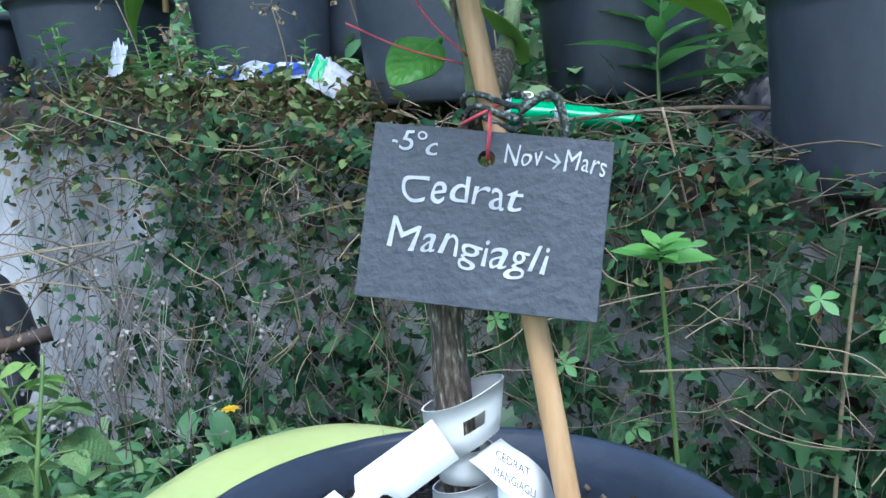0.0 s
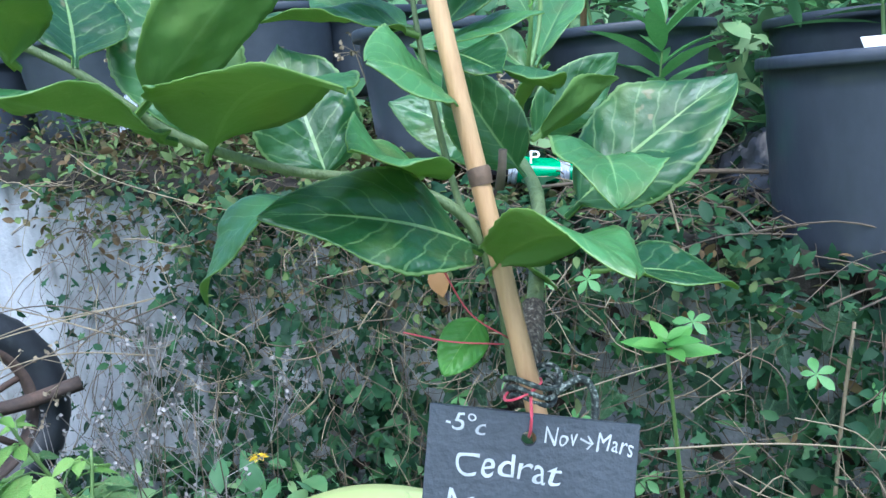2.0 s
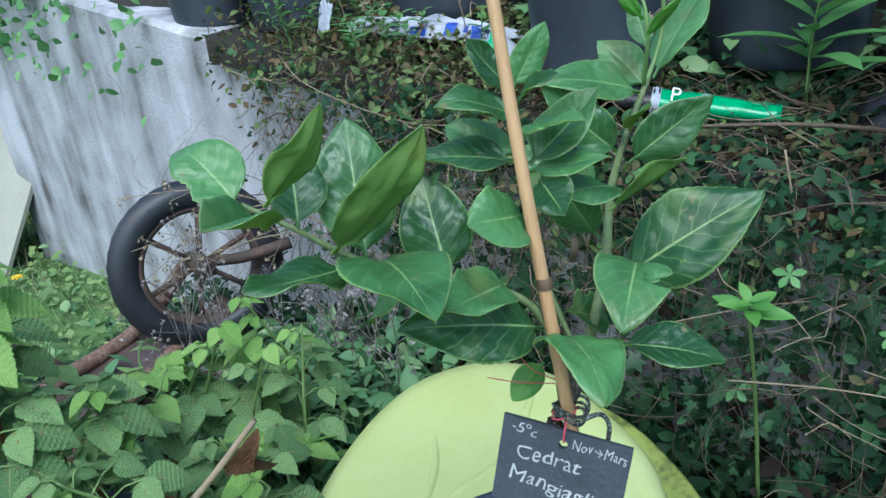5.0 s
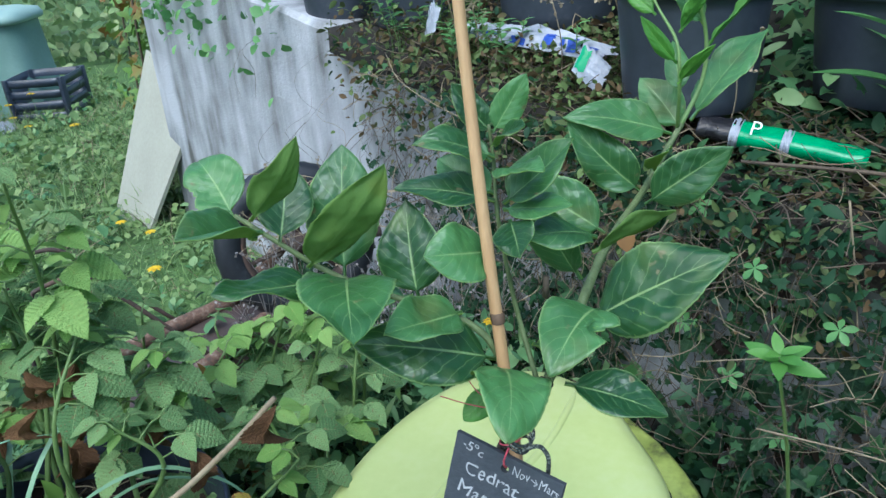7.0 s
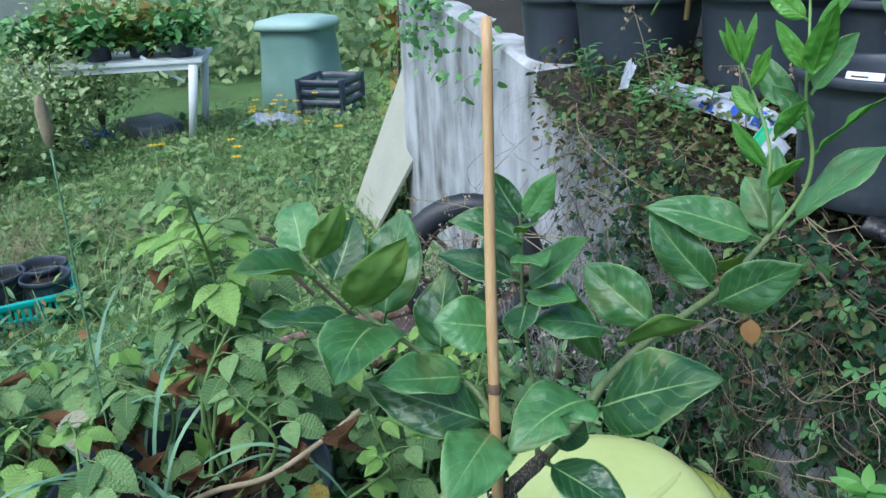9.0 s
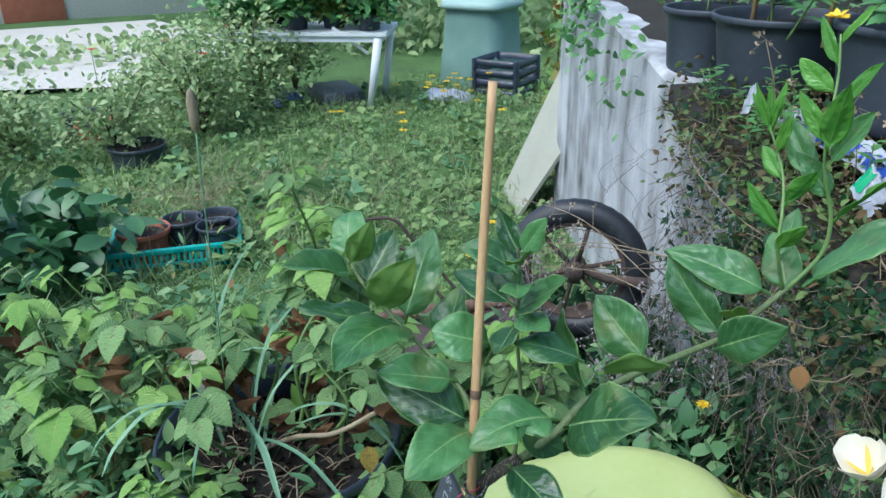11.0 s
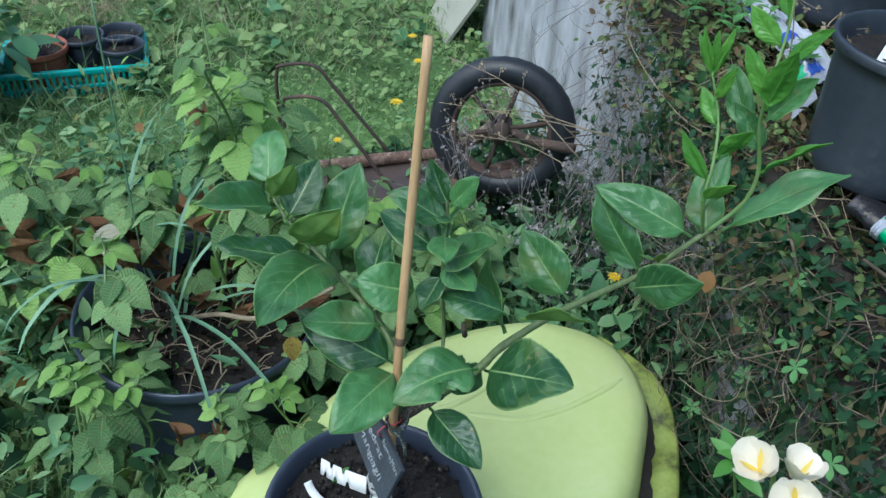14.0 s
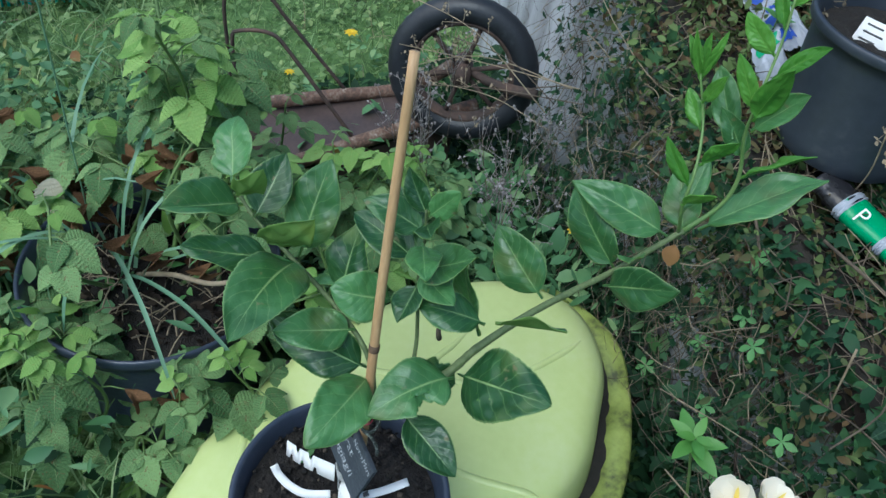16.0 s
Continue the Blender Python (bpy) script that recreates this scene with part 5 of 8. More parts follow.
# ---- pots on the bank ----
def leafy_stem(name, base, height, n, size, shape, material, label, category, r, lean=0.15, tilt=0.9, droop=0.2, start=0.3, parts=True, stem_r=0.003):
    """An upright plant: a stem with leaves set round it."""
    ob = thing(name, tuple(base), label, category)
    top = np.array(base) + np.array((r.uniform(-lean, lean), r.uniform(-lean, lean), 1)) * height
    mid = (np.array(base) + top) / 2 + np.array((r.uniform(-1, 1), r.uniform(-1, 1), 0)) * lean * height * 0.4
    pts = spline([base, mid, top], 6)
    part("stem", tube(pts, [stem_r, stem_r * 0.4], 6), M_STEM, ob)
    me = mesh("leaf", shape[0], shape[1], material)
    for i in range(n):
        u = start + (1 - start) * i / max(1, n - 1)
        p = pts[min(len(pts) - 1, int(u * (len(pts) - 1)))]
        a = i * 2.4 + r.uniform(-0.3, 0.3)
        d = np.array((math.cos(a), math.sin(a), math.tan(tilt * (0.3 + 0.7 * u)) * 0.6 - droop * (1 - u)))
        piece("leaf", me, pose_of(p, d, (0, 0, 1) if u < 0.9 else (math.cos(a), math.sin(a), 0.4), size * r.uniform(0.75, 1.15) * (1.1 - 0.4 * u)), ob)
    return ob


def stake(x, y, z, h, lean=0.02):
    ob = thing("bamboo_cane", (x, y, z), "thin bamboo cane stuck in a pot on the bank", "stake", "canes in the bank pots")
    part("culm", tube([(x, y, z), (x + lean, y, z + h)], [0.006, 0.005], 10), M_BAMBOO, ob)
    part("node", tube([(x + lean * 0.5, y, z + h * 0.5 - 0.003), (x + lean * 0.5, y, z + h * 0.5 + 0.003)], 0.0068, 10), M_BAMBOO_NODE, ob)


rp = random.Random(21)
BANKPOTS = [
    ((0.535, 0.985, 0.512), 0.15, 0.245, 0.84, M_POTRIB, "tall dark ribbed plastic pot on the wall edge", 1),
    ((-0.006, 1.252, 0.65), 0.13, 0.198, 0.8, M_POTBLACK, "dusty grey-black plastic pot on the bank", 0),
    ((-0.346, 1.555, 0.728), 0.15, 0.2, 0.8, M_POTBLACK, "black plastic pot holding a leafy seedling", 0),
    ((-0.7, 1.6, 0.715), 0.158, 0.19, 0.78, M_POTBLACK, "dusty black plastic pot with pale rim", 0),
    ((-0.98, 1.65, 0.72), 0.12, 0.17, 0.8, M_POTBLACK, "black plastic pot near the wall's far end", 0),
    ((-0.14, 1.62, 0.755), 0.13, 0.16, 0.8, M_POTBLACK, "black plastic pot in the back row", 0),
    ((0.3, 1.38, 0.65), 0.15, 0.18, 0.82, M_POTBLACK, "wide black plastic pot in the back row", 0),
    ((0.66, 1.3, 0.62), 0.15, 0.2, 0.82, M_POTBLACK, "black plastic pot behind the ribbed one", 0),
    ((-0.45, 1.85, 0.86), 0.14, 0.15, 0.82, M_POTBLACK, "black plastic pot far back on the bank", 0),
    ((0.95, 1.05, 0.5), 0.15, 0.25, 0.84, M_POTDUSTY, "dusty black pot at the wall's near end", 1),
]
for c, r, h, tp, mt, lb, ribs in BANKPOTS:
    round_pot("plant_pot", c, r, h, tp, mt, lb, 0.01, 0.035, "pots on the bank", None, ribs)

leafy_stem("potted_oleander", (0.53, 0.99, 0.72), 0.26, 26, 0.13, oval_shape(0.2, 6, 0.3, 0.15), M_POTPLANT, "young potted plant with narrow bright green leaves", "potted plant", rp, 0.1, 1.0)
leafy_stem("potted_oleander", (0.6, 1.02, 0.72), 0.3, 26, 0.13, oval_shape(0.2, 6, 0.3, 0.15), M_POTPLANT, "young potted plant with narrow bright green leaves", "potted plant", rp, 0.2, 1.0)
leafy_stem("potted_oleander", (0.316, 1.2, 0.6), 0.24, 22, 0.15, oval_shape(0.27, 6, 0.3, 0.22), M_POTPLANT, "slender plant with whorls of narrow green leaves", "potted plant", rp, 0.1, 1.15)
leafy_stem("potted_citrus", (-0.325, 1.47, 0.87), 0.22, 34, 0.09, OVAL, M_POTPLANT, "leafy young citrus in a black pot", "potted plant", rp, 0.3)
leafy_stem("potted_citrus", (-0.4, 1.5, 0.87), 0.2, 30, 0.08, OVAL, M_POTPLANT, "leafy young citrus in a black pot", "potted plant", rp, 0.4)
leafy_stem("potted_citrus", (-0.66, 1.52, 0.87), 0.24, 36, 0.08, OVAL, M_POTPLANT, "bushy young citrus in a dusty pot", "potted plant", rp, 0.4)
leafy_stem("potted_citrus", (-0.58, 1.48, 0.87), 0.2, 30, 0.07, LANCE, M_POTPLANT, "bushy young plant in a dusty pot", "potted plant", rp, 0.4)
leafy_stem("potted_citrus", (-0.98, 1.72, 0.88), 0.2, 30, 0.08, OVAL, M_POTPLANT, "young plant in a black pot", "potted plant", rp, 0.3)
leafy_stem("potted_citrus", (-0.14, 1.62, 0.88), 0.25, 34, 0.08, OVAL, M_POTPLANT, "young plant in the back row", "potted plant", rp, 0.3)
for x, y, z in ((0.72, 1.2, 0.76), (0.6, 1.36, 0.76), (0.95, 1.05, 0.72), (0.35, 1.4, 0.8), (0.25, 1.35, 0.8), (-0.25, 1.55, 0.86), (-0.75, 1.6, 0.86), (-1.02, 1.68, 0.87)):
    leafy_stem("potted_shrub", (x, y, z), rp.uniform(0.22, 0.34), 34, 0.1, LANCE, M_POTPLANT, "leafy green plant growing in a bank pot", "potted plant", rp, 0.35)
leafy_stem("potted_citrus", (0.66, 1.3, 0.78), 0.3, 36, 0.12, LANCE, M_POTPLANT, "tall plant with narrow leaves behind the ribbed pot", "potted plant", rp, 0.3)
leafy_stem("potted_citrus", (-0.45, 1.85, 0.98), 0.25, 34, 0.08, OVAL, M_POTPLANT, "young plant far back on the bank", "potted plant", rp, 0.3)
for x, y, z, h in ((0.62, 0.97, 0.7, 0.5), (0.24, 1.42, 0.8, 0.45), (-0.52, 1.52, 0.86, 0.4), (-0.7, 1.5, 0.86, 0.35), (0.03, 1.27, 0.79, 0.4), (0.045, 1.29, 0.79, 0.4)):
    stake(x, y, z, h)


def flat_tag(x, y, z, yaw, pitch, size, bars):
    """A white tag with lines of illegible ink."""
    m = pose(x, y, z, pitch, 0, yaw)
    ob = thing("pot_tag", (x, y, z), "white plastic plant tag with dark handwriting stuck in a pot", "plant tag", "tags in the bank pots")
    part("plate", box((-size, -0.001, 0), (size, 0.001, size * 1.5), 0.0008, m), M_LABEL, ob)
    for i in range(bars):
        part("ink_line", box((-size * 0.7, -0.0016, size * (0.35 + 0.4 * i)), (size * (0.2 + 0.2 * (i % 2)), -0.0011, size * (0.45 + 0.4 * i)), 0, m), M_INK, ob)


flat_tag(-0.03, 1.22, 0.805, 10, -30, 0.026, 3)
flat_tag(0.07, 1.21, 0.805, -25, -35, 0.024, 3)
flat_tag(0.5, 0.9, 0.735, 0, -40, 0.03, 2)
yel = thing("yellow_flower", (-0.43, 1.43, 0.915), "small yellow bloom lying over a pot rim", "flower")
h = Heap()
for k in range(14):
    a = k * 0.45
    h.add(OVAL, (-0.43 + 0.004 * math.cos(a), 1.43, 0.935), (math.cos(a), math.sin(a) * 0.4 - 0.3, 0.4), (0, -0.5, 1), 0.022)
part("petals", h.vf(), M_YELLOW, yel)


# ---- plastic bags ----
def crumple(c, a, b, hgt, seed, n=18, fold=0.6, area=(-1, 1, -1, 1), lift=0.0):
    """A crumpled sheet lying on the bank, a and b its half-axes on the ground."""
    a, b = np.array(a, float), np.array(b, float)
    verts = []
    for j in range(n + 1):
        for i in range(n + 1):
            u, v = area[0] + (area[1] - area[0]) * i / n, area[2] + (area[3] - area[2]) * j / n
            e = (1 - u**4) * (1 - v**4)
            q = noise.noise(Vector((u * 2.3 + seed, v * 2.3, seed))) + 0.5 * noise.noise(Vector((u * 6 + seed, v * 6, 1)))
            p = np.array(c) + a * (u + 0.12 * noise.noise(Vector((v * 3, seed, 4)))) + b * (v + 0.12 * noise.noise(Vector((u * 3, seed, 9))))
            verts.append((p[0], p[1] - lift, p[2] + lift + hgt * (0.5 * e + fold * abs(q) * (0.3 + 0.7 * e))))
    k = n + 1
    return verts, [(j * k + i, j * k + i + 1, (j + 1) * k + i + 1, (j + 1) * k + i) for j in range(n) for i in range(n)]


bag = thing("plastic_sack", (-0.22, 1.22, 0.64), "crumpled white and blue plastic sack lying on the bank", "plastic bag")
SACK = ((-0.35, 1.385, 0.718), (0.19, -0.07, -0.008), (0.01, 0.03, 0.006), 0.026, 1)
part("sack_film", crumple(*SACK, 30, 0.9), M_BAGWHITE, bag)
for area in ((0.3, 0.42, -0.9, 0.1), (0.5, 0.56, -0.7, 0.2), (0.6, 0.72, -0.9, -0.2), (-0.1, 0.1, -0.95, -0.75), (-0.5, -0.2, -0.7, -0.55), (0.78, 0.9, -0.8, 0.0)):
    part("blue_print", crumple(*SACK, 8, 0.9, area, 0.0012), M_BAGBLUE, bag, "blue printed stroke")
CORNER = ((-0.172, 1.25, 0.698), (0.028, -0.01, -0.018), (0.008, 0.012, 0.022), 0.016, 5)
part("sack_corner", crumple(*CORNER, 18, 0.8), M_BAGWHITE, bag)
part("green_print", crumple(*CORNER, 8, 0.8, (-0.9, -0.2, -0.8, 0.6), 0.0012), M_BAGGREEN, bag, "green printed patch")
single("plastic_scrap", crumple((-0.554, 1.37, 0.752), (0.016, -0.006, 0.004), (0.004, 0.008, 0.022), 0.03, 6, 14, 1.2), M_BAGWHITE, "scrap of crumpled white plastic film", "plastic scrap")
single("plastic_scrap", crumple((0.42, 1.13, 0.6), (0.04, -0.02, 0.03), (0.0, 0.03, 0.04), 0.04, 16, 12), M_BAGBLACK, "scrap of shiny black plastic film", "plastic scrap")
green = thing("compost_sack", (0.2, 1.12, 0.6), "green and white rolled compost sack lying on the bank", "plastic bag")


def roll_bag(p, q, r0_, r1_, seed, flat=0.65):
    p, q = np.array(p, float), np.array(q, float)
    verts, faces, n, m = [], [], 20, 18
    d, s, n_ = frame_of(q - p, (0, 0, 1))
    for i in range(n + 1):
        u = i / n
        rad = r0_ + (r1_ - r0_) * u
        for k in range(m):
            w = 2 * math.pi * k / m
            rr_ = rad * (1 + 0.14 * noise.noise(Vector((u * 5, math.cos(w) * 1.5, math.sin(w) * 1.5 + seed))))
            verts.append(p + (q - p) * u + s * rr_ * math.cos(w) + n_ * flat * rr_ * math.sin(w))
    for i in range(n):
        for k in range(m):
            j = (k + 1) % m
            faces.append((i * m + k, i * m + j, (i + 1) * m + j, (i + 1) * m + k))
    faces += [tuple(range(m))[::-1], tuple(n * m + k for k in range(m))]
    return verts, faces


GP, GQ = np.array((0.085, 1.16, 0.632)), np.array((0.275, 1.155, 0.607))
part("sack_film", roll_bag(GP, GQ, 0.03, 0.022, 1), M_BAGGREEN, green)
for u in (0.035, 0.42):
    a_, b_ = GP + (GQ - GP) * (u - 0.035), GP + (GQ - GP) * (u + 0.035)
    part("white_band", roll_bag(a_, b_, 0.0318 - 0.008 * u, 0.0318 - 0.008 * u, 1), M_BAGWHITE, green, "white printed band")
e1 = (GQ - GP) / np.linalg.norm(GQ - GP)
nrm = np.array((0.25, -0.75, 0.6))
nrm -= nrm.dot(e1) * e1
nrm /= np.linalg.norm(nrm)
dn = np.cross(e1, nrm)
dn = dn if dn[2] < 0 else -dn
lettering("P", 0.0, 0.0, 0.033, 0, green, M_WHITE, GP + (GQ - GP) * 0.14 + nrm * 0.0285 - dn * (-0.012), e1, dn, nrm, 1.0, 0, 0.005)
part("sack_mouth", roll_bag(GP - e1 * 0.05, GP + e1 * 0.012, 0.024, 0.03, 7), M_BAGBLACK, green, "black inside of the open end")

# loose soil lying over the top of the wall
sv, sf = [], []
for i, s in enumerate(np.linspace(-1.25, 1.4, 60)):
    for d, dz in ((-0.016, -0.05), (-0.014, 0.008), (0.06, 0.011), (0.14, 0.008), (0.24, 0.002)):
        sv.append(on_wall(s, d + 0.003 * noise.noise(Vector((s * 9, d * 9, 2))), max(wall_top(s), bank_z(s, max(0, d))) + dz + 0.005 * noise.noise(Vector((s * 14, d * 14, 0)))))
for i in range(59):
    for k in range(4):
        sf.append((i * 5 + k, i * 5 + k + 1, i * 5 + k + 6, i * 5 + k + 5))
single("soil_crust", (sv, sf), M_DIRT_AND_GAP, "dark loose soil over the top of the wall", "soil", "structure")

# ---- vines on the wall ----
ri = random.Random(33)
ivy = thing("ivy", tuple(on_wall(0.3, 0, 0)), "ivy trailing down the whitewashed wall", "ivy")
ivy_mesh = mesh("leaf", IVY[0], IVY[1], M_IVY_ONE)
ivy_heap, count = Heap(), 0
for _ in range(5200):
    s = ri.uniform(-1.25, 1.25)
    top = wall_top(s)
    z = ri.uniform(-0.02, top + 0.02)
    dens = 0.62 + 0.75 * noise.noise(Vector((s * 3.3, z * 3.3, 7)))
    if s > 0.7:
        dens -= (s - 0.7) * 1.3
    if z > top * 0.75:
        dens += 0.15
    if z < 0.32 and 0.25 < s < 1.05:
        dens += 0.3
    if ri.random() > dens or (((s - 0.39) / 0.1) ** 2 + ((z - 0.2) / 0.15) ** 2 < 1 and ri.random() < 0.8):
        continue
    p = on_wall(s, -ri.uniform(0.006, 0.075) * (1.2 - 0.6 * z / top), z)
    d = np.array((ri.uniform(-0.7, 0.7), ri.uniform(-0.3, 0.1), -1 + ri.uniform(0, 0.9)))
    up = np.array((WN[0], WN[1], 0.35)) + np.array([ri.uniform(-0.55, 0.55) for _ in range(3)])
    size = ri.uniform(0.018, 0.038) * (1 if ri.random() < 0.85 else 1.3)
    if count < 300 and -0.2 < s < 0.75 and z > 0.15:
        piece("leaf", ivy_mesh, pose_of(p, d, up, size), ivy)
        count += 1
    else:
        ivy_heap.add(IVY if ri.random() < 0.75 else OVAL, p, d, up, size)
for _ in range(4200):
    s = ri.uniform(-0.9, 1.3)
    z = wall_top(s) * (1 - ri.random() ** 1.3) + 0.02
    if ri.random() > 0.85 + 0.8 * noise.noise(Vector((s * 4, z * 4, 17))) - max(0, s - 0.7) or (((s - 0.39) / 0.1) ** 2 + ((z - 0.2) / 0.15) ** 2 < 1 and ri.random() < 0.8):
        continue
    ivy_heap.add((OVAL, LANCE, IVY)[ri.randrange(3)], on_wall(s, -ri.uniform(0.01, 0.1), z), rng_dir(ri, 2.4), np.array((WN[0], WN[1], 0.5)) + rng_dir(ri, 2) * 0.6, ri.uniform(0.01, 0.024))
bigv, bigf = IVY
ME_BIG = mesh("broad_leaf", bigv, bigf, M_IVY_BIG, uvs=[(0.5 + y * 0.7, min(1, max(0, x))) for x, y, z in bigv])
for _ in range(80):
    s, d = ri.uniform(-0.95, 0.3), ri.uniform(-0.03, 0.5)
    piece("broad_leaf", ME_BIG, pose_of(on_wall(s, d, bank_z(s, max(0, d)) + ri.uniform(0.02, 0.06)), (ri.uniform(-1, 1), ri.uniform(-1, 0.6), ri.uniform(-0.3, 0.2)), (WN[0] * 0.4 + ri.uniform(-0.4, 0.4), WN[1] * 0.4 + ri.uniform(-0.4, 0.4), 1), ri.uniform(0.03, 0.06)), ivy)
for _ in range(150):
    s = ri.uniform(-0.95, 0.45)
    z = wall_top(s) * ri.uniform(0.15, 1.02)
    piece("broad_leaf", ME_BIG, pose_of(on_wall(s, -ri.uniform(0.02, 0.08), z), (ri.uniform(-0.7, 0.7), ri.uniform(-0.4, 0.1), -0.8), np.array((WN[0], WN[1], 0.9)) + np.array([ri.uniform(-0.4, 0.4) for _ in range(3)]), ri.uniform(0.03, 0.06)), ivy)
for _ in range(1500):
    s, d = ri.uniform(-1.0, 0.45), ri.uniform(-0.05, 0.5)
    ivy_heap.add(IVY if ri.random() < 0.6 else OVAL, on_wall(s, d, bank_z(s, max(0, d)) + ri.uniform(0.01, 0.06)), rng_dir(ri, 1.9), (WN[0] * 0.4 + ri.uniform(-0.5, 0.5), WN[1] * 0.4 + ri.uniform(-0.5, 0.5), 1), ri.uniform(0.016, 0.036))
tagged(part("foliage", ivy_heap.vf(), M_IVY_SHADED, ivy, "dense small ivy leaves, shade put into their green"), kind="stuff")
vines = Heap()
for _ in range(70):
    s, z = ri.uniform(-1.0, 1.2), ri.uniform(0.25, 0.6)
    pts = [on_wall(s, -0.01, z)]
    a = ri.uniform(-1, 1)
    for k in range(4):
        s += ri.uniform(-0.06, 0.06) + a * 0.05
        z -= ri.uniform(0.02, 0.1)
        pts.append(on_wall(s, -ri.uniform(0.01, 0.05), z))
    vines.raw(tube(spline(pts, 3), ri.uniform(0.0005, 0.0012), 5, False), 0 if ri.random() < 0.6 else 1)
for _ in range(300):
    s, z = ri.gauss(0.4, 0.6), ri.uniform(0.2, 0.68)
    z = min(z, wall_top(s) + 0.02)
    pts = [on_wall(s, -0.015, z)]
    for k in range(3):
        s += ri.uniform(-0.022, 0.022)
        z -= ri.uniform(0.03, 0.09)
        pts.append(on_wall(s, -ri.uniform(0.02, 0.11), z))
    vines.raw(tube(spline(pts, 3), ri.uniform(0.0003, 0.0008), 4, False), 0 if ri.random() < 0.9 else 1)
tagged(part("tendril_tangle", vines.vf(), [M_TWIG, M_STRAW], ivy, "bare brown tendrils", slots=vines.slot), kind="stuff")
for pts in ([(0.6, -0.03, 0.5), (0.72, -0.06, 0.44), (0.8, -0.1, 0.4), (0.88, -0.06, 0.41)], [(0.62, -0.02, 0.6), (0.75, -0.08, 0.6), (0.95, -0.12, 0.66), (1.1, -0.06, 0.7)], [(0.55, -0.02, 0.56), (0.5, -0.07, 0.53), (0.62, -0.1, 0.5)]):
    part("tendril", tube(spline([on_wall(*p) for p in pts], 5), [0.0012, 0.0007], 6), M_STRAW, ivy, "pale loose tendril")

# matted dry vine along the top of the wall
mat_ = thing("dry_vine_mat", tuple(on_wall(0.5, 0.05, 0.55)), "matted brown and olive vine along the top of the wall", "vine")
hm, hl = Heap(), Heap()
for _ in range(1000):
    s = ri.uniform(-0.6, 1.2)
    d = ri.uniform(-0.07, 0.3)
    z = bank_z(s, max(0, d)) + ri.uniform(0, 0.05) - (0.12 * ri.random() if d < 0 else 0)
    pts, w = [], ri.uniform(0, 6.28)
    for k in range(4):
        pts.append(on_wall(s, d, z))
        s += 0.045 * math.cos(w)
        d += 0.035 * math.sin(w)
        z += ri.uniform(-0.03, 0.028)
        w += ri.uniform(-0.7, 0.7)
    hm.raw(tube(spline(pts, 2), ri.uniform(0.0004, 0.0013), 4, False), 0 if s < 0.35 and ri.random() < 0.9 or ri.random() < 0.5 else 1)
for _ in range(5600):
    s = ri.gauss(0.6, 0.42)
    d = ri.uniform(-0.09, 0.26)
    if not -0.9 < s < 1.3:
        continue
    z = bank_z(s, max(0, d)) + ri.uniform(0, 0.1 if s > 0.5 else 0.045) - (0.2 * ri.random() ** 1.6 if d < 0 else 0)
    hl.add(OVAL, on_wall(s, d, z), rng_dir(ri, 2.2), rng_dir(ri, 1.2), ri.uniform(0.01, 0.024))
for _ in range(5200):
    s = ri.uniform(-0.95, 1.4)
    d = ri.uniform(-0.05 if s > 0.3 else 0.0, 0.34)
    z = bank_z(s, max(0, d)) + ri.uniform(0, 0.075) * (1.3 if s > 0.45 else 0.55) - (0.14 * ri.random() ** 2 if d < 0 else 0)
    hl.add(OVAL if ri.random() < 0.6 else LANCE, on_wall(s, d, z), rng_dir(ri, 2.2), rng_dir(ri, 1.2), ri.uniform(0.01, 0.027), 1 if ri.random() < (0.93 if s < 0.35 else 0.1) else 0)
tagged(part("twig_tangle", hm.vf(), [M_TWIG, M_STRAW], mat_, "thin dry brown stems", slots=hm.slot), kind="stuff")
tagged(part("foliage", hl.vf(), [M_BROWNLEAF, M_IVY_SHADED], mat_, "small brown and olive leaves", slots=hl.slot), kind="stuff")
for a, b, rad in (((-0.1, 0.12, 0.6), (0.32, 0.02, 0.61), 0.004), ((0.0, 0.05, 0.57), (-0.3, 0.2, 0.58), 0.003), ((0.45, -0.03, 0.6), (0.28, -0.06, 0.52), 0.003)):
    part("stick", tube(spline([on_wall(*a), (on_wall(*a) + on_wall(*b)) / 2 + np.array((0, 0, 0.015)), on_wall(*b)], 5), [rad, rad * 0.6], 7), M_TWIG, mat_, "dry reddish stick")
sprig_me = mesh("leaf", *oval_shape(0.5, 5, 0.25, 0.25), M_POTPLANT)
for k in range(16):
    s0, d0 = ri.uniform(0.35, 1.15), ri.uniform(-0.04, 0.14)
    p = on_wall(s0, d0, bank_z(s0, max(0, d0)) + 0.06)
    top = p + np.array((ri.uniform(-0.03, 0.03), -0.02, ri.uniform(0.05, 0.1)))
    ob = thing("green_sprig", tuple(p), "fresh green sprig growing out of the dry vine mat", "weed", "green sprigs in the mat")
    part("stem", tube([p - np.array((0, 0, 0.04)), p, top], 0.0012, 5), M_STEM, ob)
    for i in range(9):
        q, a = p + (top - p) * (0.25 + 0.75 * i / 8), i * 2.4
        piece("leaf", sprig_me, pose_of(q, (math.cos(a), math.sin(a), 0.5), (0, 0, 1), ri.uniform(0.02, 0.034)), ob)
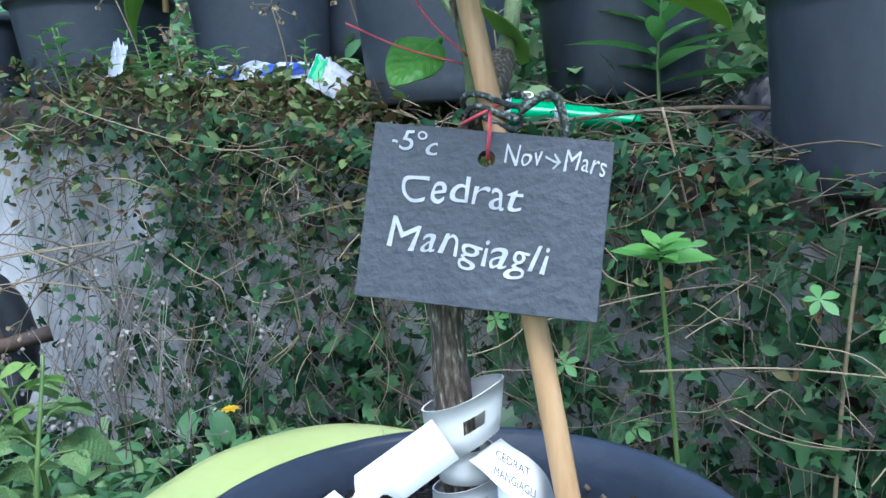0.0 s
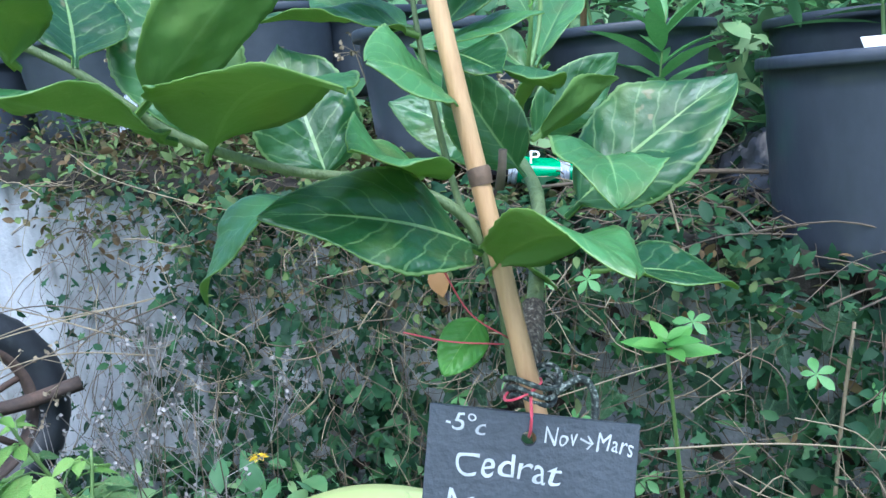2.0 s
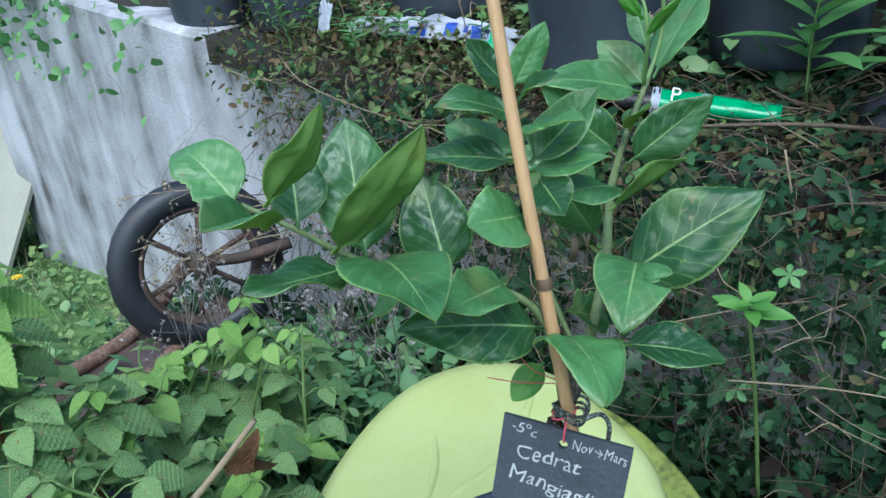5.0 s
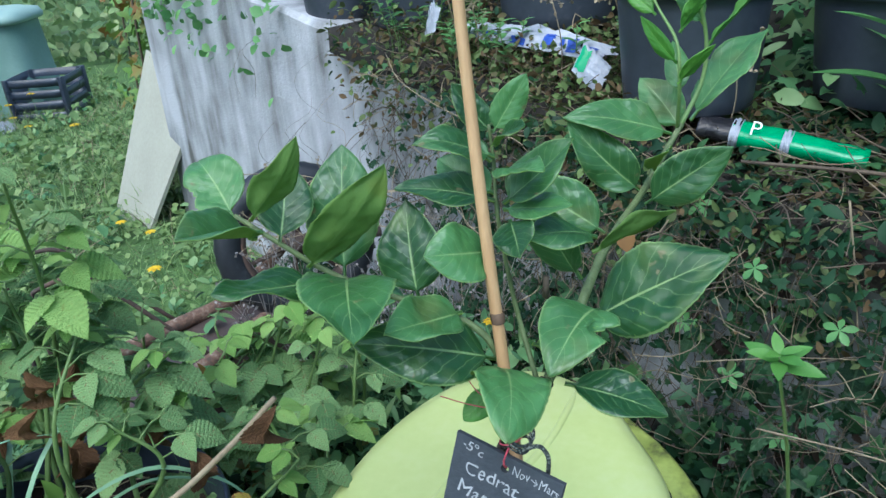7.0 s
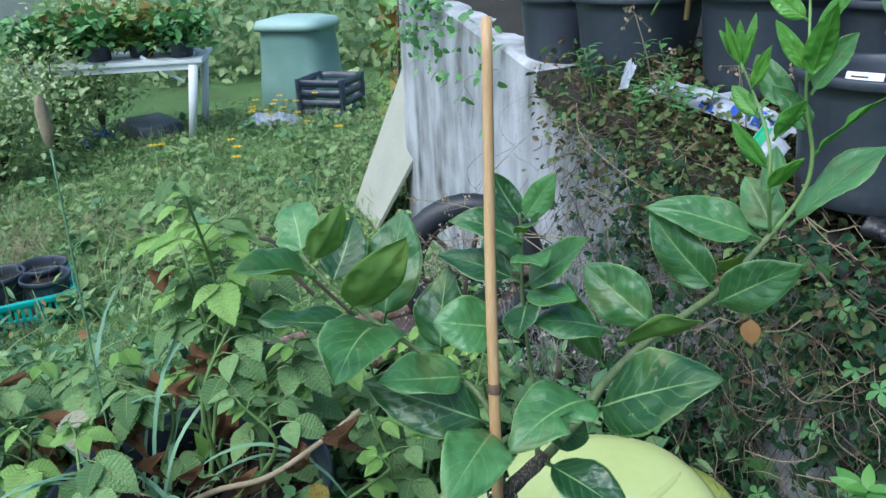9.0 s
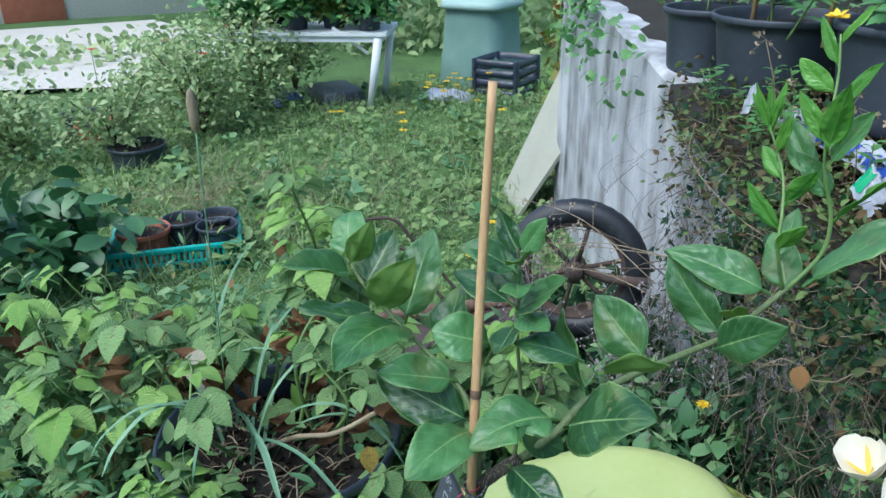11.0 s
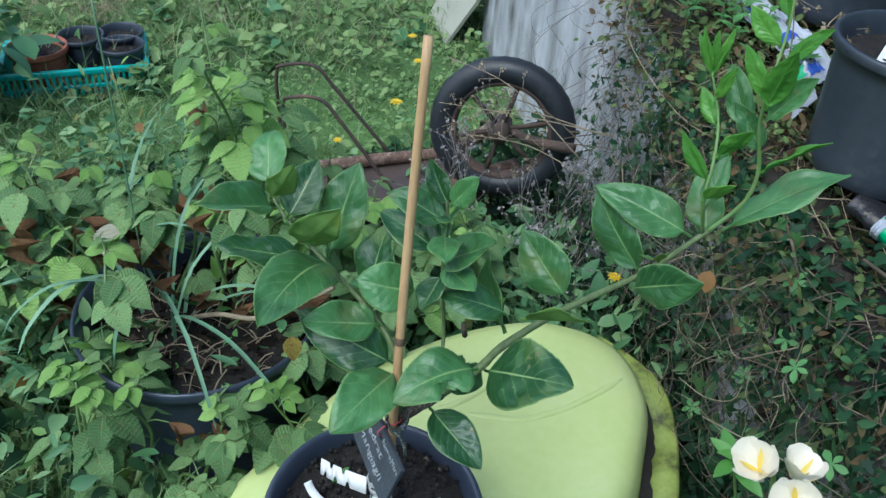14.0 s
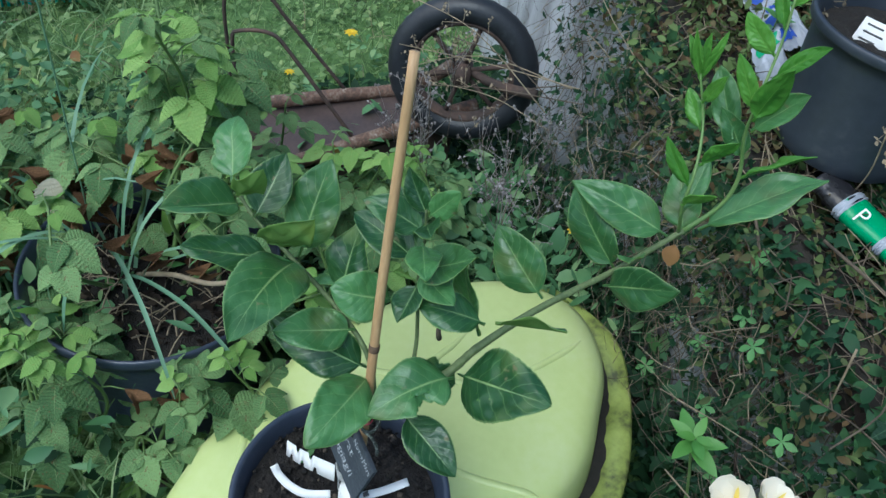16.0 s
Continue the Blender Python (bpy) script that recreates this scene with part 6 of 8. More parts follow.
for s0, d0, z0, hh in ((0.75, 0.1, 0.65, 0.17), (0.95, 0.06, 0.66, 0.14), (0.6, 0.12, 0.62, 0.2), (1.05, 0.1, 0.68, 0.2), (0.4, 0.1, 0.6, 0.16)):
    p = on_wall(s0, d0, z0)
    ob = thing("dry_umbel", tuple(p), "dry weed stalk with grey seed heads", "weed", "dry weed stalks")
    top = p + np.array((ri.uniform(-0.05, 0.02), -0.04, hh))
    part("stalk", tube(spline([p, (p + top) / 2 + np.array((0.01, 0, 0)), top], 4), 0.0012, 5), M_STRAW, ob)
    hh_ = Heap()
    for k in range(9):
        q = top + np.array([ri.uniform(-0.03, 0.03) for _ in range(3)])
        hh_.raw(tube([top, q], 0.0005, 4, False))
        for _ in range(4):
            hh_.add(ROUND, q, rng_dir(ri, 3), rng_dir(ri, 1), 0.008)
    part("seed_head", hh_.vf(), M_STRAW, ob)

for k in range(20):
    x, y = -0.6 + ri.uniform(-0.2, 0.24), 1.05 + ri.uniform(-0.16, 0.06)
    p = np.array((x, y, ground_z(x, y)))
    ob = thing("dry_umbel", tuple(p), "dry weed stalk with grey seed heads before the wheel", "weed", "dry weed stalks")
    top = p + np.array((ri.uniform(-0.1, 0.1), ri.uniform(-0.08, 0.05), ri.uniform(0.25, 0.52)))
    part("stalk", tube(spline([p, (p + top) / 2 + np.array((0.02, 0, 0)), top], 4), 0.0009, 5), M_TWIG, ob)
    hh_ = Heap()
    for _ in range(12):
        q = top + np.array([ri.uniform(-0.05, 0.05) for _ in range(3)])
        hh_.raw(tube([p + (top - p) * ri.uniform(0.7, 1), q], 0.0006, 4, False))
        for _ in range(4):
            hh_.add(ROUND, q + np.array([ri.uniform(-0.004, 0.004) for _ in range(3)]), rng_dir(ri, 3), rng_dir(ri, 1), 0.0068)
    part("seed_head", hh_.vf(), M_SEED, ob)
rd = random.Random(93)
for k in range(7):
    p = np.array((-0.46 + rd.uniform(-0.05, 0.05), 1.14 + rd.uniform(-0.05, 0.03), rd.uniform(0.4, 0.54)))
    top = np.array((rd.uniform(-0.86, -0.56), rd.uniform(0.94, 1.02), rd.uniform(0.27, 0.52)))
    ob = thing("dry_umbel", tuple(p), "dry weed stalk leaning from the wall with pale seed heads", "weed", "dry weed stalks")
    line = spline([p, (p + top) / 2 + np.array((rd.uniform(-0.02, 0.02), 0, rd.uniform(0.0, 0.05))), top], 5)
    part("stalk", tube(line, [0.0014, 0.0007], 5), M_STRAW if k % 3 else M_TWIG, ob)
    seeds = Heap()
    for _ in range(6):
        f0 = line[int(rd.uniform(0.6, 1) * (len(line) - 1))]
        q = f0 + np.array((rd.uniform(-0.045, 0.01), rd.uniform(-0.025, 0.025), rd.uniform(-0.02, 0.045)))
        seeds.raw(tube([f0, q], 0.0006, 4, False))
        for _ in range(4):
            seeds.add(ROUND, q + np.array([rd.uniform(-0.006, 0.006) for _ in range(3)]), rng_dir(rd, 3), rng_dir(rd, 1), 0.0072)
    part("seed_head", seeds.vf(), M_STRAW, ob)
cover = Heap()
for _ in range(5200):
    s, d = ri.uniform(-1.3, 2.6), 0.15 + 1.75 * ri.random() ** 0.7
    z = bank_z(s, d) + ri.uniform(0.0, 0.1) * (1 + d)
    cover.add(IVY if ri.random() < 0.45 else OVAL, on_wall(s, d, z), rng_dir(ri, 2.0), rng_dir(ri, 0.9) + np.array((0, -0.3, 0)), ri.uniform(0.025, 0.06))
for _ in range(3600):
    s, d = ri.uniform(-1.1, 0.7), ri.uniform(0.28, 1.8)
    z = bank_z(s, d) + 0.42 * ri.random() ** 1.6
    cover.add((OVAL, LANCE, IVY)[ri.randrange(3)], on_wall(s, d, z), rng_dir(ri, 2.0), rng_dir(ri, 0.9) + np.array((0, -0.4, 0)), ri.uniform(0.03, 0.07))
single("bank_weeds", cover.vf(), M_HEDGE, "ivy and low weeds growing over the bank", "weeds", "stuff")

# ---- weeds at the foot of the wall and beside the tub ----
rw = random.Random(44)
weeds = Heap()
for _ in range(6500):
    s, d = rw.uniform(-1.2, 1.7), rw.uniform(-0.62, -0.02)
    p = W0 + s * WD - d * WN
    if (p[0] + 0.05) ** 2 / 0.105 + (p[1] - 0.52) ** 2 / 0.2 < 1:
        continue
    lift = max(0, 0.1 + d * 0.15) if p[0] > 0.1 else max(0, 0.2 + 0.25 * d)
    z = ground_z(*p) + lift * rw.random() + 0.01
    shape = OVAL if rw.random() < 0.5 else (IVY if rw.random() < 0.6 else LANCE)
    weeds.add(shape, (p[0], p[1], z), rng_dir(rw, 2.0), rng_dir(rw, 0.9) + np.array((0, -0.35, 0)), rw.uniform(0.02, 0.055))
for _ in range(1300):
    x, y = rw.uniform(0.16, 1.05), rw.uniform(0.3, 1.0)
    if ((x - 0.45) / 0.55) ** 2 + ((y - 0.8) / 0.42) ** 2 > 1 + 0.6 * noise.noise(Vector((x * 4, y * 4, 6))) - 0.3 * rw.random():
        continue
    z = ground_z(x, y) + 0.12 * rw.random() * min(1, max(0, (y - 0.3) / 0.5)) + 0.01
    weeds.add(IVY if rw.random() < 0.5 else OVAL, (x, y, z), rng_dir(rw, 2.0), rng_dir(rw, 0.9), rw.uniform(0.025, 0.05))
for _ in range(2000):
    s = rw.uniform(-0.95, 0.6)
    z = wall_top(s) * rw.random() ** 0.8
    if ((s - 0.39) / 0.1) ** 2 + ((z - 0.2) / 0.15) ** 2 < 1:
        continue
    weeds.add(LANCE if rw.random() < 0.6 else OVAL, on_wall(s, -rw.uniform(0.015, 0.08), z), rng_dir(rw, 1.6), np.array((WN[0], WN[1], 0.8)) + rng_dir(rw, 2) * 0.6, rw.uniform(0.012, 0.034))
for _ in range(1500):
    x, y = rw.gauss(-0.42, 0.2), rw.gauss(1.02, 0.1)
    if (np.array((x, y)) - W0).dot(WN) < 0.02 or (x + 0.05) ** 2 / 0.125 + (y - 0.55) ** 2 / 0.23 < 1:
        continue
    weeds.add((OVAL, LANCE, BLADE)[rw.randrange(3)], (x, y, ground_z(x, y) + 0.24 * rw.random()), rng_dir(rw, 1.5), rng_dir(rw, 0.9) + np.array((0, -0.35, 0)), rw.uniform(0.025, 0.06), 1)
single("weeds", weeds.vf(), [M_WEED_SHADED, M_HEDGE], "ivy and weeds at the foot of the wall, shade put into their dark green", "weeds", "stuff", slots=weeds.slot)
straw = Heap()
for k in range(620):
    s = rw.uniform(-0.5, 1.15) if k % 3 else rw.gauss(0.5, 0.25)
    z = wall_top(s) + 0.09 - (wall_top(s) * 0.9) * rw.random() ** 1.5
    d = rw.uniform(0.0, 0.24) if z > wall_top(s) else -rw.uniform(0.02, 0.14)
    w, q = rw.uniform(-1.1, 1.1), rw.uniform(0.025, 0.07)
    pts = [on_wall(s, d, z)]
    for _ in range(3):
        s, z, d = s + q * math.sin(w), z - q * math.cos(w) * rw.uniform(0.3, 1.0), d + rw.uniform(-0.025, 0.02)
        w += rw.uniform(-0.8, 0.8)
        pts.append(on_wall(s, d, max(z, 0.02)))
    straw.raw(tube(spline(pts, 3), rw.uniform(0.0003, 0.0009), 4, False), 0 if rw.random() < 0.3 else 1)
for _ in range(170):
    s, d = rw.uniform(-0.85, 0.35), rw.uniform(-0.06, 0.5)
    p = on_wall(s, d, bank_z(s, max(0, d)) + rw.uniform(0.01, 0.05))
    w, L = rw.uniform(0, 6.28), rw.uniform(0.06, 0.22)
    q = p + L * np.array((math.cos(w), math.sin(w), rw.uniform(-0.12, 0.12)))
    straw.raw(tube(spline([p, (p + q) / 2 + np.array((rw.uniform(-0.02, 0.02), 0, 0.012)), q], 3), rw.uniform(0.0005, 0.0014), 5, False), 1 if rw.random() < 0.85 else 0)
for _ in range(50):
    x, y = rw.uniform(0.3, 0.9), rw.uniform(0.55, 1.0)
    z = ground_z(x, y) + rw.uniform(0.1, 0.42)
    a = rw.uniform(0, 6.28)
    L = rw.uniform(0.06, 0.2)
    p = np.array((x, y, z))
    q = p + L * np.array((math.cos(a), math.sin(a), rw.uniform(-0.3, 0.4)))
    straw.raw(tube(spline([p, (p + q) / 2 + np.array((0, 0, 0.02)), q], 3), rw.uniform(0.0004, 0.0008), 5, False))
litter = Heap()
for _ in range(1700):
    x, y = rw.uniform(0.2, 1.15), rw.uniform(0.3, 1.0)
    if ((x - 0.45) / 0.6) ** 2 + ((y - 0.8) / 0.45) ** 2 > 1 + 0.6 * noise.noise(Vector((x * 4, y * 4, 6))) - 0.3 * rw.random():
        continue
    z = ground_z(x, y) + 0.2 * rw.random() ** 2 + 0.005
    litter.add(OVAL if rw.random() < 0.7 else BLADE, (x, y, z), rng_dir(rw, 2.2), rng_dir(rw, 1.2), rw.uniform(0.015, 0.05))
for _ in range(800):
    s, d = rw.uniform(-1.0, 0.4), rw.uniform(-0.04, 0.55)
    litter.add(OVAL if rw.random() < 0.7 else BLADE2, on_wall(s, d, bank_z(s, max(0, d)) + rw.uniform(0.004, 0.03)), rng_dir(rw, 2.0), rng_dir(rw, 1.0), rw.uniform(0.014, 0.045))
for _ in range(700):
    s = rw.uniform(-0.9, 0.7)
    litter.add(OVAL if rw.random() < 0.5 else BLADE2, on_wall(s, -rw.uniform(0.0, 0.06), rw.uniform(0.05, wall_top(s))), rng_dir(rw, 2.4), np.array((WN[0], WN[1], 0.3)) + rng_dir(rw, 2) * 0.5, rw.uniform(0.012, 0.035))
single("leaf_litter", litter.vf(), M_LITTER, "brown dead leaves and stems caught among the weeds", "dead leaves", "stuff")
single("dry_grass", straw.vf(), [M_STRAW, M_TWIG], "tangle of dry grass stalks and brown stems over the weeds", "dry grass", "stuff", slots=straw.slot)

ROS = np.array((0.216, 0.78, 0.472))
ros = thing("rosette_plant", (0.226, 0.82, 0.3), "bright lime-green rosette of a young weed before the wall", "weed")
part("stem", tube(spline([(0.26, 0.86, 0.1), (0.24, 0.83, 0.3), tuple(ROS)], 5), [0.003, 0.002], 6), M_STEM, ros)
big_oval = oval_shape(0.42, 7, 0.25, 0.25)
me_ros = mesh("leaf", *big_oval, M_BRIGHT)
for k in range(9):
    a = k * 2.4
    piece("leaf", me_ros, pose_of(ROS + np.array((0, 0, 0.002 * k)), (math.cos(a), math.sin(a) * 0.8 - 0.25, 0.25 + 0.05 * k), (0, -0.5, 1), 0.05 - 0.003 * k), ros)

def daisy(x, y, z, size, label="small yellow dandelion-like bloom on a thin stalk"):
    ob = thing("yellow_flower", (x, y, ground_z(x, y)), label, "flower", "yellow wild flowers")
    part("stalk", tube(spline([(x + 0.01, y + 0.01, ground_z(x, y)), (x - 0.005, y, z * 0.5), (x, y, z)], 4), 0.0012, 5), M_STEM, ob)
    hp = Heap()
    for k in range(16):
        a = k * 0.39
        hp.add(OVAL, (x, y, z), (math.cos(a), math.sin(a), 0.25 + 0.3 * (k % 2)), (0, 0, 1), size * (1 - 0.3 * (k % 2)))
    part("bloom", hp.vf(), M_YELLOW, ob)


for f in ((-0.324, 1.113, 0.226, 0.016), (-1.22, 1.07, 0.2, 0.02), (-1.5, 1.3, 0.16, 0.018), (-1.9, 1.5, 0.05, 0.02), (-1.25, 0.9, 0.1, 0.015)):
    daisy(*f)
brown = thing("fallen_leaf", (0.12, 0.98, 0.62), "single orange-brown dead leaf caught in the vine", "leaf")
hb = Heap()
hb.add(oval_shape(0.8, 5, 0.4, 0.3), (-0.023, 0.96, 0.535), (0.3, -0.4, -0.7), (0.3, -1, 0.5), 0.035)
part("blade", hb.vf(), M_DEADLEAF, brown)

# small weeds with palmate leaves
ME_FINGER = mesh("leaflet", *oval_shape(0.5, 5, 0.2, 0.2, 0.6), M_POTPLANT)
for _ in range(26):
    s = rw.uniform(-0.85, 0.5)
    c = on_wall(s, -rw.uniform(0.05, 0.11), rw.uniform(0.15, wall_top(s)))
    ob = thing("palmate_weed", tuple(c), "small weed with five-fingered green leaves", "weed", "palmate weeds")
    part("stem", tube([c + np.array((0.0, 0.04, -0.06)), c], 0.0008, 5), M_STEM, ob)
    n_ = np.array((WN[0], WN[1], 1.1))
    _, s1, _ = frame_of(n_, (1, 0.2, 0))
    s2 = np.cross(n_ / np.linalg.norm(n_), s1)
    for k in range(5):
        a = k * 1.2566 + 0.4
        piece("leaflet", ME_FINGER, pose_of(c, s1 * math.cos(a) + s2 * math.sin(a), n_, rw.uniform(0.016, 0.024)), ob)
for a, b, rad in (((0.11, 0.86, 0.4), (0.37, 0.93, 0.42), 0.0009), ((0.2, 0.8, 0.36), (0.47, 0.8, 0.34), 0.0013), ((0.31, 0.98, 0.5), (0.48, 1.02, 0.55), 0.0013), ((0.26, 0.95, 0.62), (0.3, 0.93, 0.42), 0.0016)):
    a, b = np.array(a), np.array(b)
    st = thing("dry_stick", tuple(a), "thin dry straw-coloured stick caught in the ivy", "stick", "dry sticks")
    part("stem", tube(spline([a, (a + b) / 2 + np.array((0, 0, 0.008)), b], 5), [rad, rad * 0.6], 6), M_STRAW, st)

STICK_TOP, RED_TOP = np.array((0.438, 0.86, 0.466)), np.array((0.2, 0.967, 0.363))
tall_stick = thing("dry_stick", tuple(on_wall(-0.2, -0.08, 0.1)), "thin pale stick standing against the wall", "stick", "dry sticks")
part("stem", tube(spline([STICK_TOP - np.array((0.018, -0.02, 0.46)), STICK_TOP - np.array((0.01, -0.008, 0.16)), STICK_TOP], 5), [0.0028, 0.002], 7), M_STRAW, tall_stick)
red_stem = thing("woody_stem", tuple(on_wall(0.1, -0.08, 0.1)), "reddish-brown bare vine stem before the wall", "stem")
part("stem", tube(spline([RED_TOP, RED_TOP + np.array((0.022, 0, -0.07)), RED_TOP + np.array((0.055, 0, -0.15)), RED_TOP + np.array((0.06, 0, -0.3))], 5), [0.0018, 0.0028], 7), M_RUST, red_stem)

# ---- cream flowers in the foreground ----
alst = thing("alstroemeria", (0.42, 0.55, -0.02), "cream alstroemeria blooms with yellow throats on tall stems", "flower")


def petal_shape(wide):
    """A cupped petal, narrow at the base and round at the tip."""
    v, f, rows, cols = [], [], 10, 5
    for i in range(rows + 1):
        u = i / rows
        w = wide * (u + 0.04) ** 0.65 * max(0.02, 1 - u**6) ** 0.5
        for k in range(cols):
            y = (-1 + 2 * k / (cols - 1)) * w
            v.append((u, y, 0.22 * u * u + 0.45 * y * y + 0.02 * math.sin(9 * y + 7 * u)))
    for i in range(rows):
        for k in range(cols - 1):
            a = i * cols + k
            f.append((a, a + cols, a + cols + 1, a + 1))
    return np.array(v), f


petal = petal_shape(0.46)
for c, aim, size in (((0.342, 0.535, 0.782), (-0.1, -0.5, 0.85), 0.031), ((0.372, 0.54, 0.778), (0.2, -0.6, 0.75), 0.033), ((0.357, 0.562, 0.772), (-0.05, 0.1, 1.0), 0.028), ((0.46, 0.53, 0.79), (0.5, -0.5, 0.6), 0.03)):
    c, (ax, sx, nx) = np.array(c), frame_of(aim, (0, 0, 1))
    part("stem", tube(spline([(0.42, 0.55, -0.02), (0.41, 0.55, 0.45), tuple(c - ax * 0.06), tuple(c)], 5), [0.003, 0.002], 6), M_STEM, alst)
    for k in range(6):
        a = k * 1.047
        out_ = sx * math.cos(a) + nx * math.sin(a)
        hp = Heap()
        hp.add(petal, c, out_ * 0.7 + ax * 0.72, ax - 0.65 * out_, size * (1 if k % 2 else 0.9))
        bl = part("petal", hp.vf(), M_CREAM, alst)
        if k % 2 == 0:
            hq = Heap()
            hq.add(oval_shape(0.16, 6, 0.1, -0.22), c + ax * 0.0018 - out_ * 0.0005, out_ * 0.64 + ax * 0.78, ax - 0.65 * out_, size * 0.75)
            part("throat_mark", hq.vf(), M_CREAM_MARK, bl, "yellow streaked throat")

# ---- the upturned wheelbarrow ----
HUB = np.array((-0.82, 1.15, 0.305))
wb = thing("wheelbarrow", (-0.95, 0.95, -0.05), "rusty upturned wheelbarrow with a bare rubber tyre", "wheelbarrow")
axle = np.array((0.62, -0.55, 0.12))
axle /= np.linalg.norm(axle)


def torus(c, ax, big, small, n=48, m=14, squash=1.15, tread=0.0):
    a = np.cross(ax, (0, 0, 1))
    a /= np.linalg.norm(a)
    b = np.cross(ax, a)
    verts, faces = [], []
    for i in range(n):
        w = 2 * math.pi * i / n
        rd = a * math.cos(w) + b * math.sin(w)
        for k in range(m):
            q = 2 * math.pi * k / m
            rs = small * (1 + (tread if i % 2 and abs(q) < 1.0 or (i % 2 and q > 5.3) else 0))
            verts.append(c + rd * (big + rs * math.cos(q)) + ax * squash * small * math.sin(q))
    for i in range(n):
        for k in range(m):
            faces.append((i * m + k, i * m + (k + 1) % m, ((i + 1) % n) * m + (k + 1) % m, ((i + 1) % n) * m + k))
    return verts, faces


wheel = part("wheel", torus(HUB, axle, 0.122, 0.011, 48, 10, 2.0), M_RUST, wb, "rusty spoked rim")
part("tyre", torus(HUB, axle, 0.148, 0.032, 72, 16, 1.0, 0.05), M_TYRE, wheel, "black rubber tyre")
part("hub", tube([HUB - axle * 0.05, HUB + axle * 0.05], 0.022, 12), M_RUST, wheel)
ra = np.cross(axle, (0, 0, 1))
ra /= np.linalg.norm(ra)
rb = np.cross(axle, ra)
for k in range(6):
    a = k * 1.047 + 0.3
    part("spoke", tube([HUB + (ra * math.cos(a) + rb * math.sin(a)) * 0.02, HUB + (ra * math.cos(a) + rb * math.sin(a)) * 0.125], 0.006, 8), M_RUST, wheel)
T1, T2 = np.array((-1.13, 0.72, 0.12)), np.array((-1.0, 1.12, 0.15))
T3, T4 = np.array((-0.875, 0.73, 0.12)), np.array((-0.85, 1.17, 0.16))
part("frame_tube", tube(spline([T1, (T1 + T2) / 2, T2, HUB - axle * 0.08], 6), 0.017, 12), M_RUSTPIPE, wb, "flaking rusty tube")
part("frame_tube", tube(spline([T3, (T3 + T4) / 2, T4, T4 + np.array((0.01, 0.06, 0.01))], 6), 0.018, 12), M_RUSTPIPE, wb, "flaking rusty tube")
part("frame_tube", tube(spline([T3, T3 + np.array((0.06, -0.25, -0.04)), T3 + np.array((0.14, -0.42, -0.1))], 6), 0.016, 12), M_RUSTPIPE, wb, "flaking rusty tube")
tv, tf = [], []
for j, u in enumerate(np.linspace(0, 1, 7)):
    for i, w in enumerate(np.linspace(0, 1, 7)):
        p = (T1 * (1 - u) + T2 * u) * (1 - w) + (T3 * (1 - u) + T4 * u) * w
        tv.append(p - np.array((0, 0, 0.02 + 0.01 * noise.noise(Vector((u * 3, w * 3, 2))))))
for j in range(6):
    for i in range(6):
        tf.append((j * 7 + i, j * 7 + i + 1, j * 7 + i + 8, j * 7 + i + 7))
k0 = len(tv)
tv += [np.array(p) - np.array((0, 0, 0.004)) for p in tv[:k0]]
tf += [tuple(i + k0 for i in f)[::-1] for f in tf[:36]]
part("tray_floor", (tv, tf), M_TRAY, wb, "brown sheet steel")
for pts in (
    [(-1.113, 0.706, 0.07), (-1.118, 0.702, 0.2), (-1.12, 0.7, 0.315), (-1.105, 0.712, 0.345), (-1.043, 0.765, 0.36), (-1.0, 0.802, 0.31), (-0.879, 0.904, 0.125)],
    [(-1.262, 0.738, 0.07), (-1.262, 0.738, 0.2), (-1.261, 0.738, 0.33), (-1.245, 0.755, 0.36), (-1.191, 0.817, 0.37), (-1.155, 0.86, 0.31), (-1.05, 0.975, 0.135)],
):
    part("leg", tube(spline(pts, 5), 0.0047, 8), M_RUST, wb, "bent rusty leg")
part("brace", tube(spline([HUB - axle * 0.02, HUB + np.array((0.08, 0.04, 0.0)), HUB + np.array((0.17, 0.09, 0.015))], 4), [0.011, 0.013], 10), M_RUST, wb)
# tray sides hanging down to the grass
for p, q in ((T1, T3), (T1, T2), (T3, T4)):
    d_ = np.array((0, 0, 0.03))
    low1, low2 = np.array((p[0], p[1], ground_z(p[0], p[1]) - 0.01)), np.array((q[0], q[1], ground_z(q[0], q[1]) - 0.01))
    nrm_ = np.cross(q - p, (0, 0, 1))
    nrm_ = nrm_ / np.linalg.norm(nrm_) * 0.004
    vv = [p - d_, q - d_, low2, low1]
    part("tray_side", (vv + [x + nrm_ for x in vv], [(0, 1, 2, 3), (7, 6, 5, 4), (0, 4, 5, 1), (1, 5, 6, 2), (2, 6, 7, 3), (3, 7, 4, 0)]), M_TRAY, wb, smooth=False)

# ---- raspberry in its tub ----
RC = np.array((-0.56, 0.325))
round_pot("large_tub", (RC[0], RC[1], -0.05), 0.218, 0.335, 0.82, M_POTBLUE, "large dark blue plastic tub planted with raspberry", 0.014, 0.07)
rs = random.Random(55)


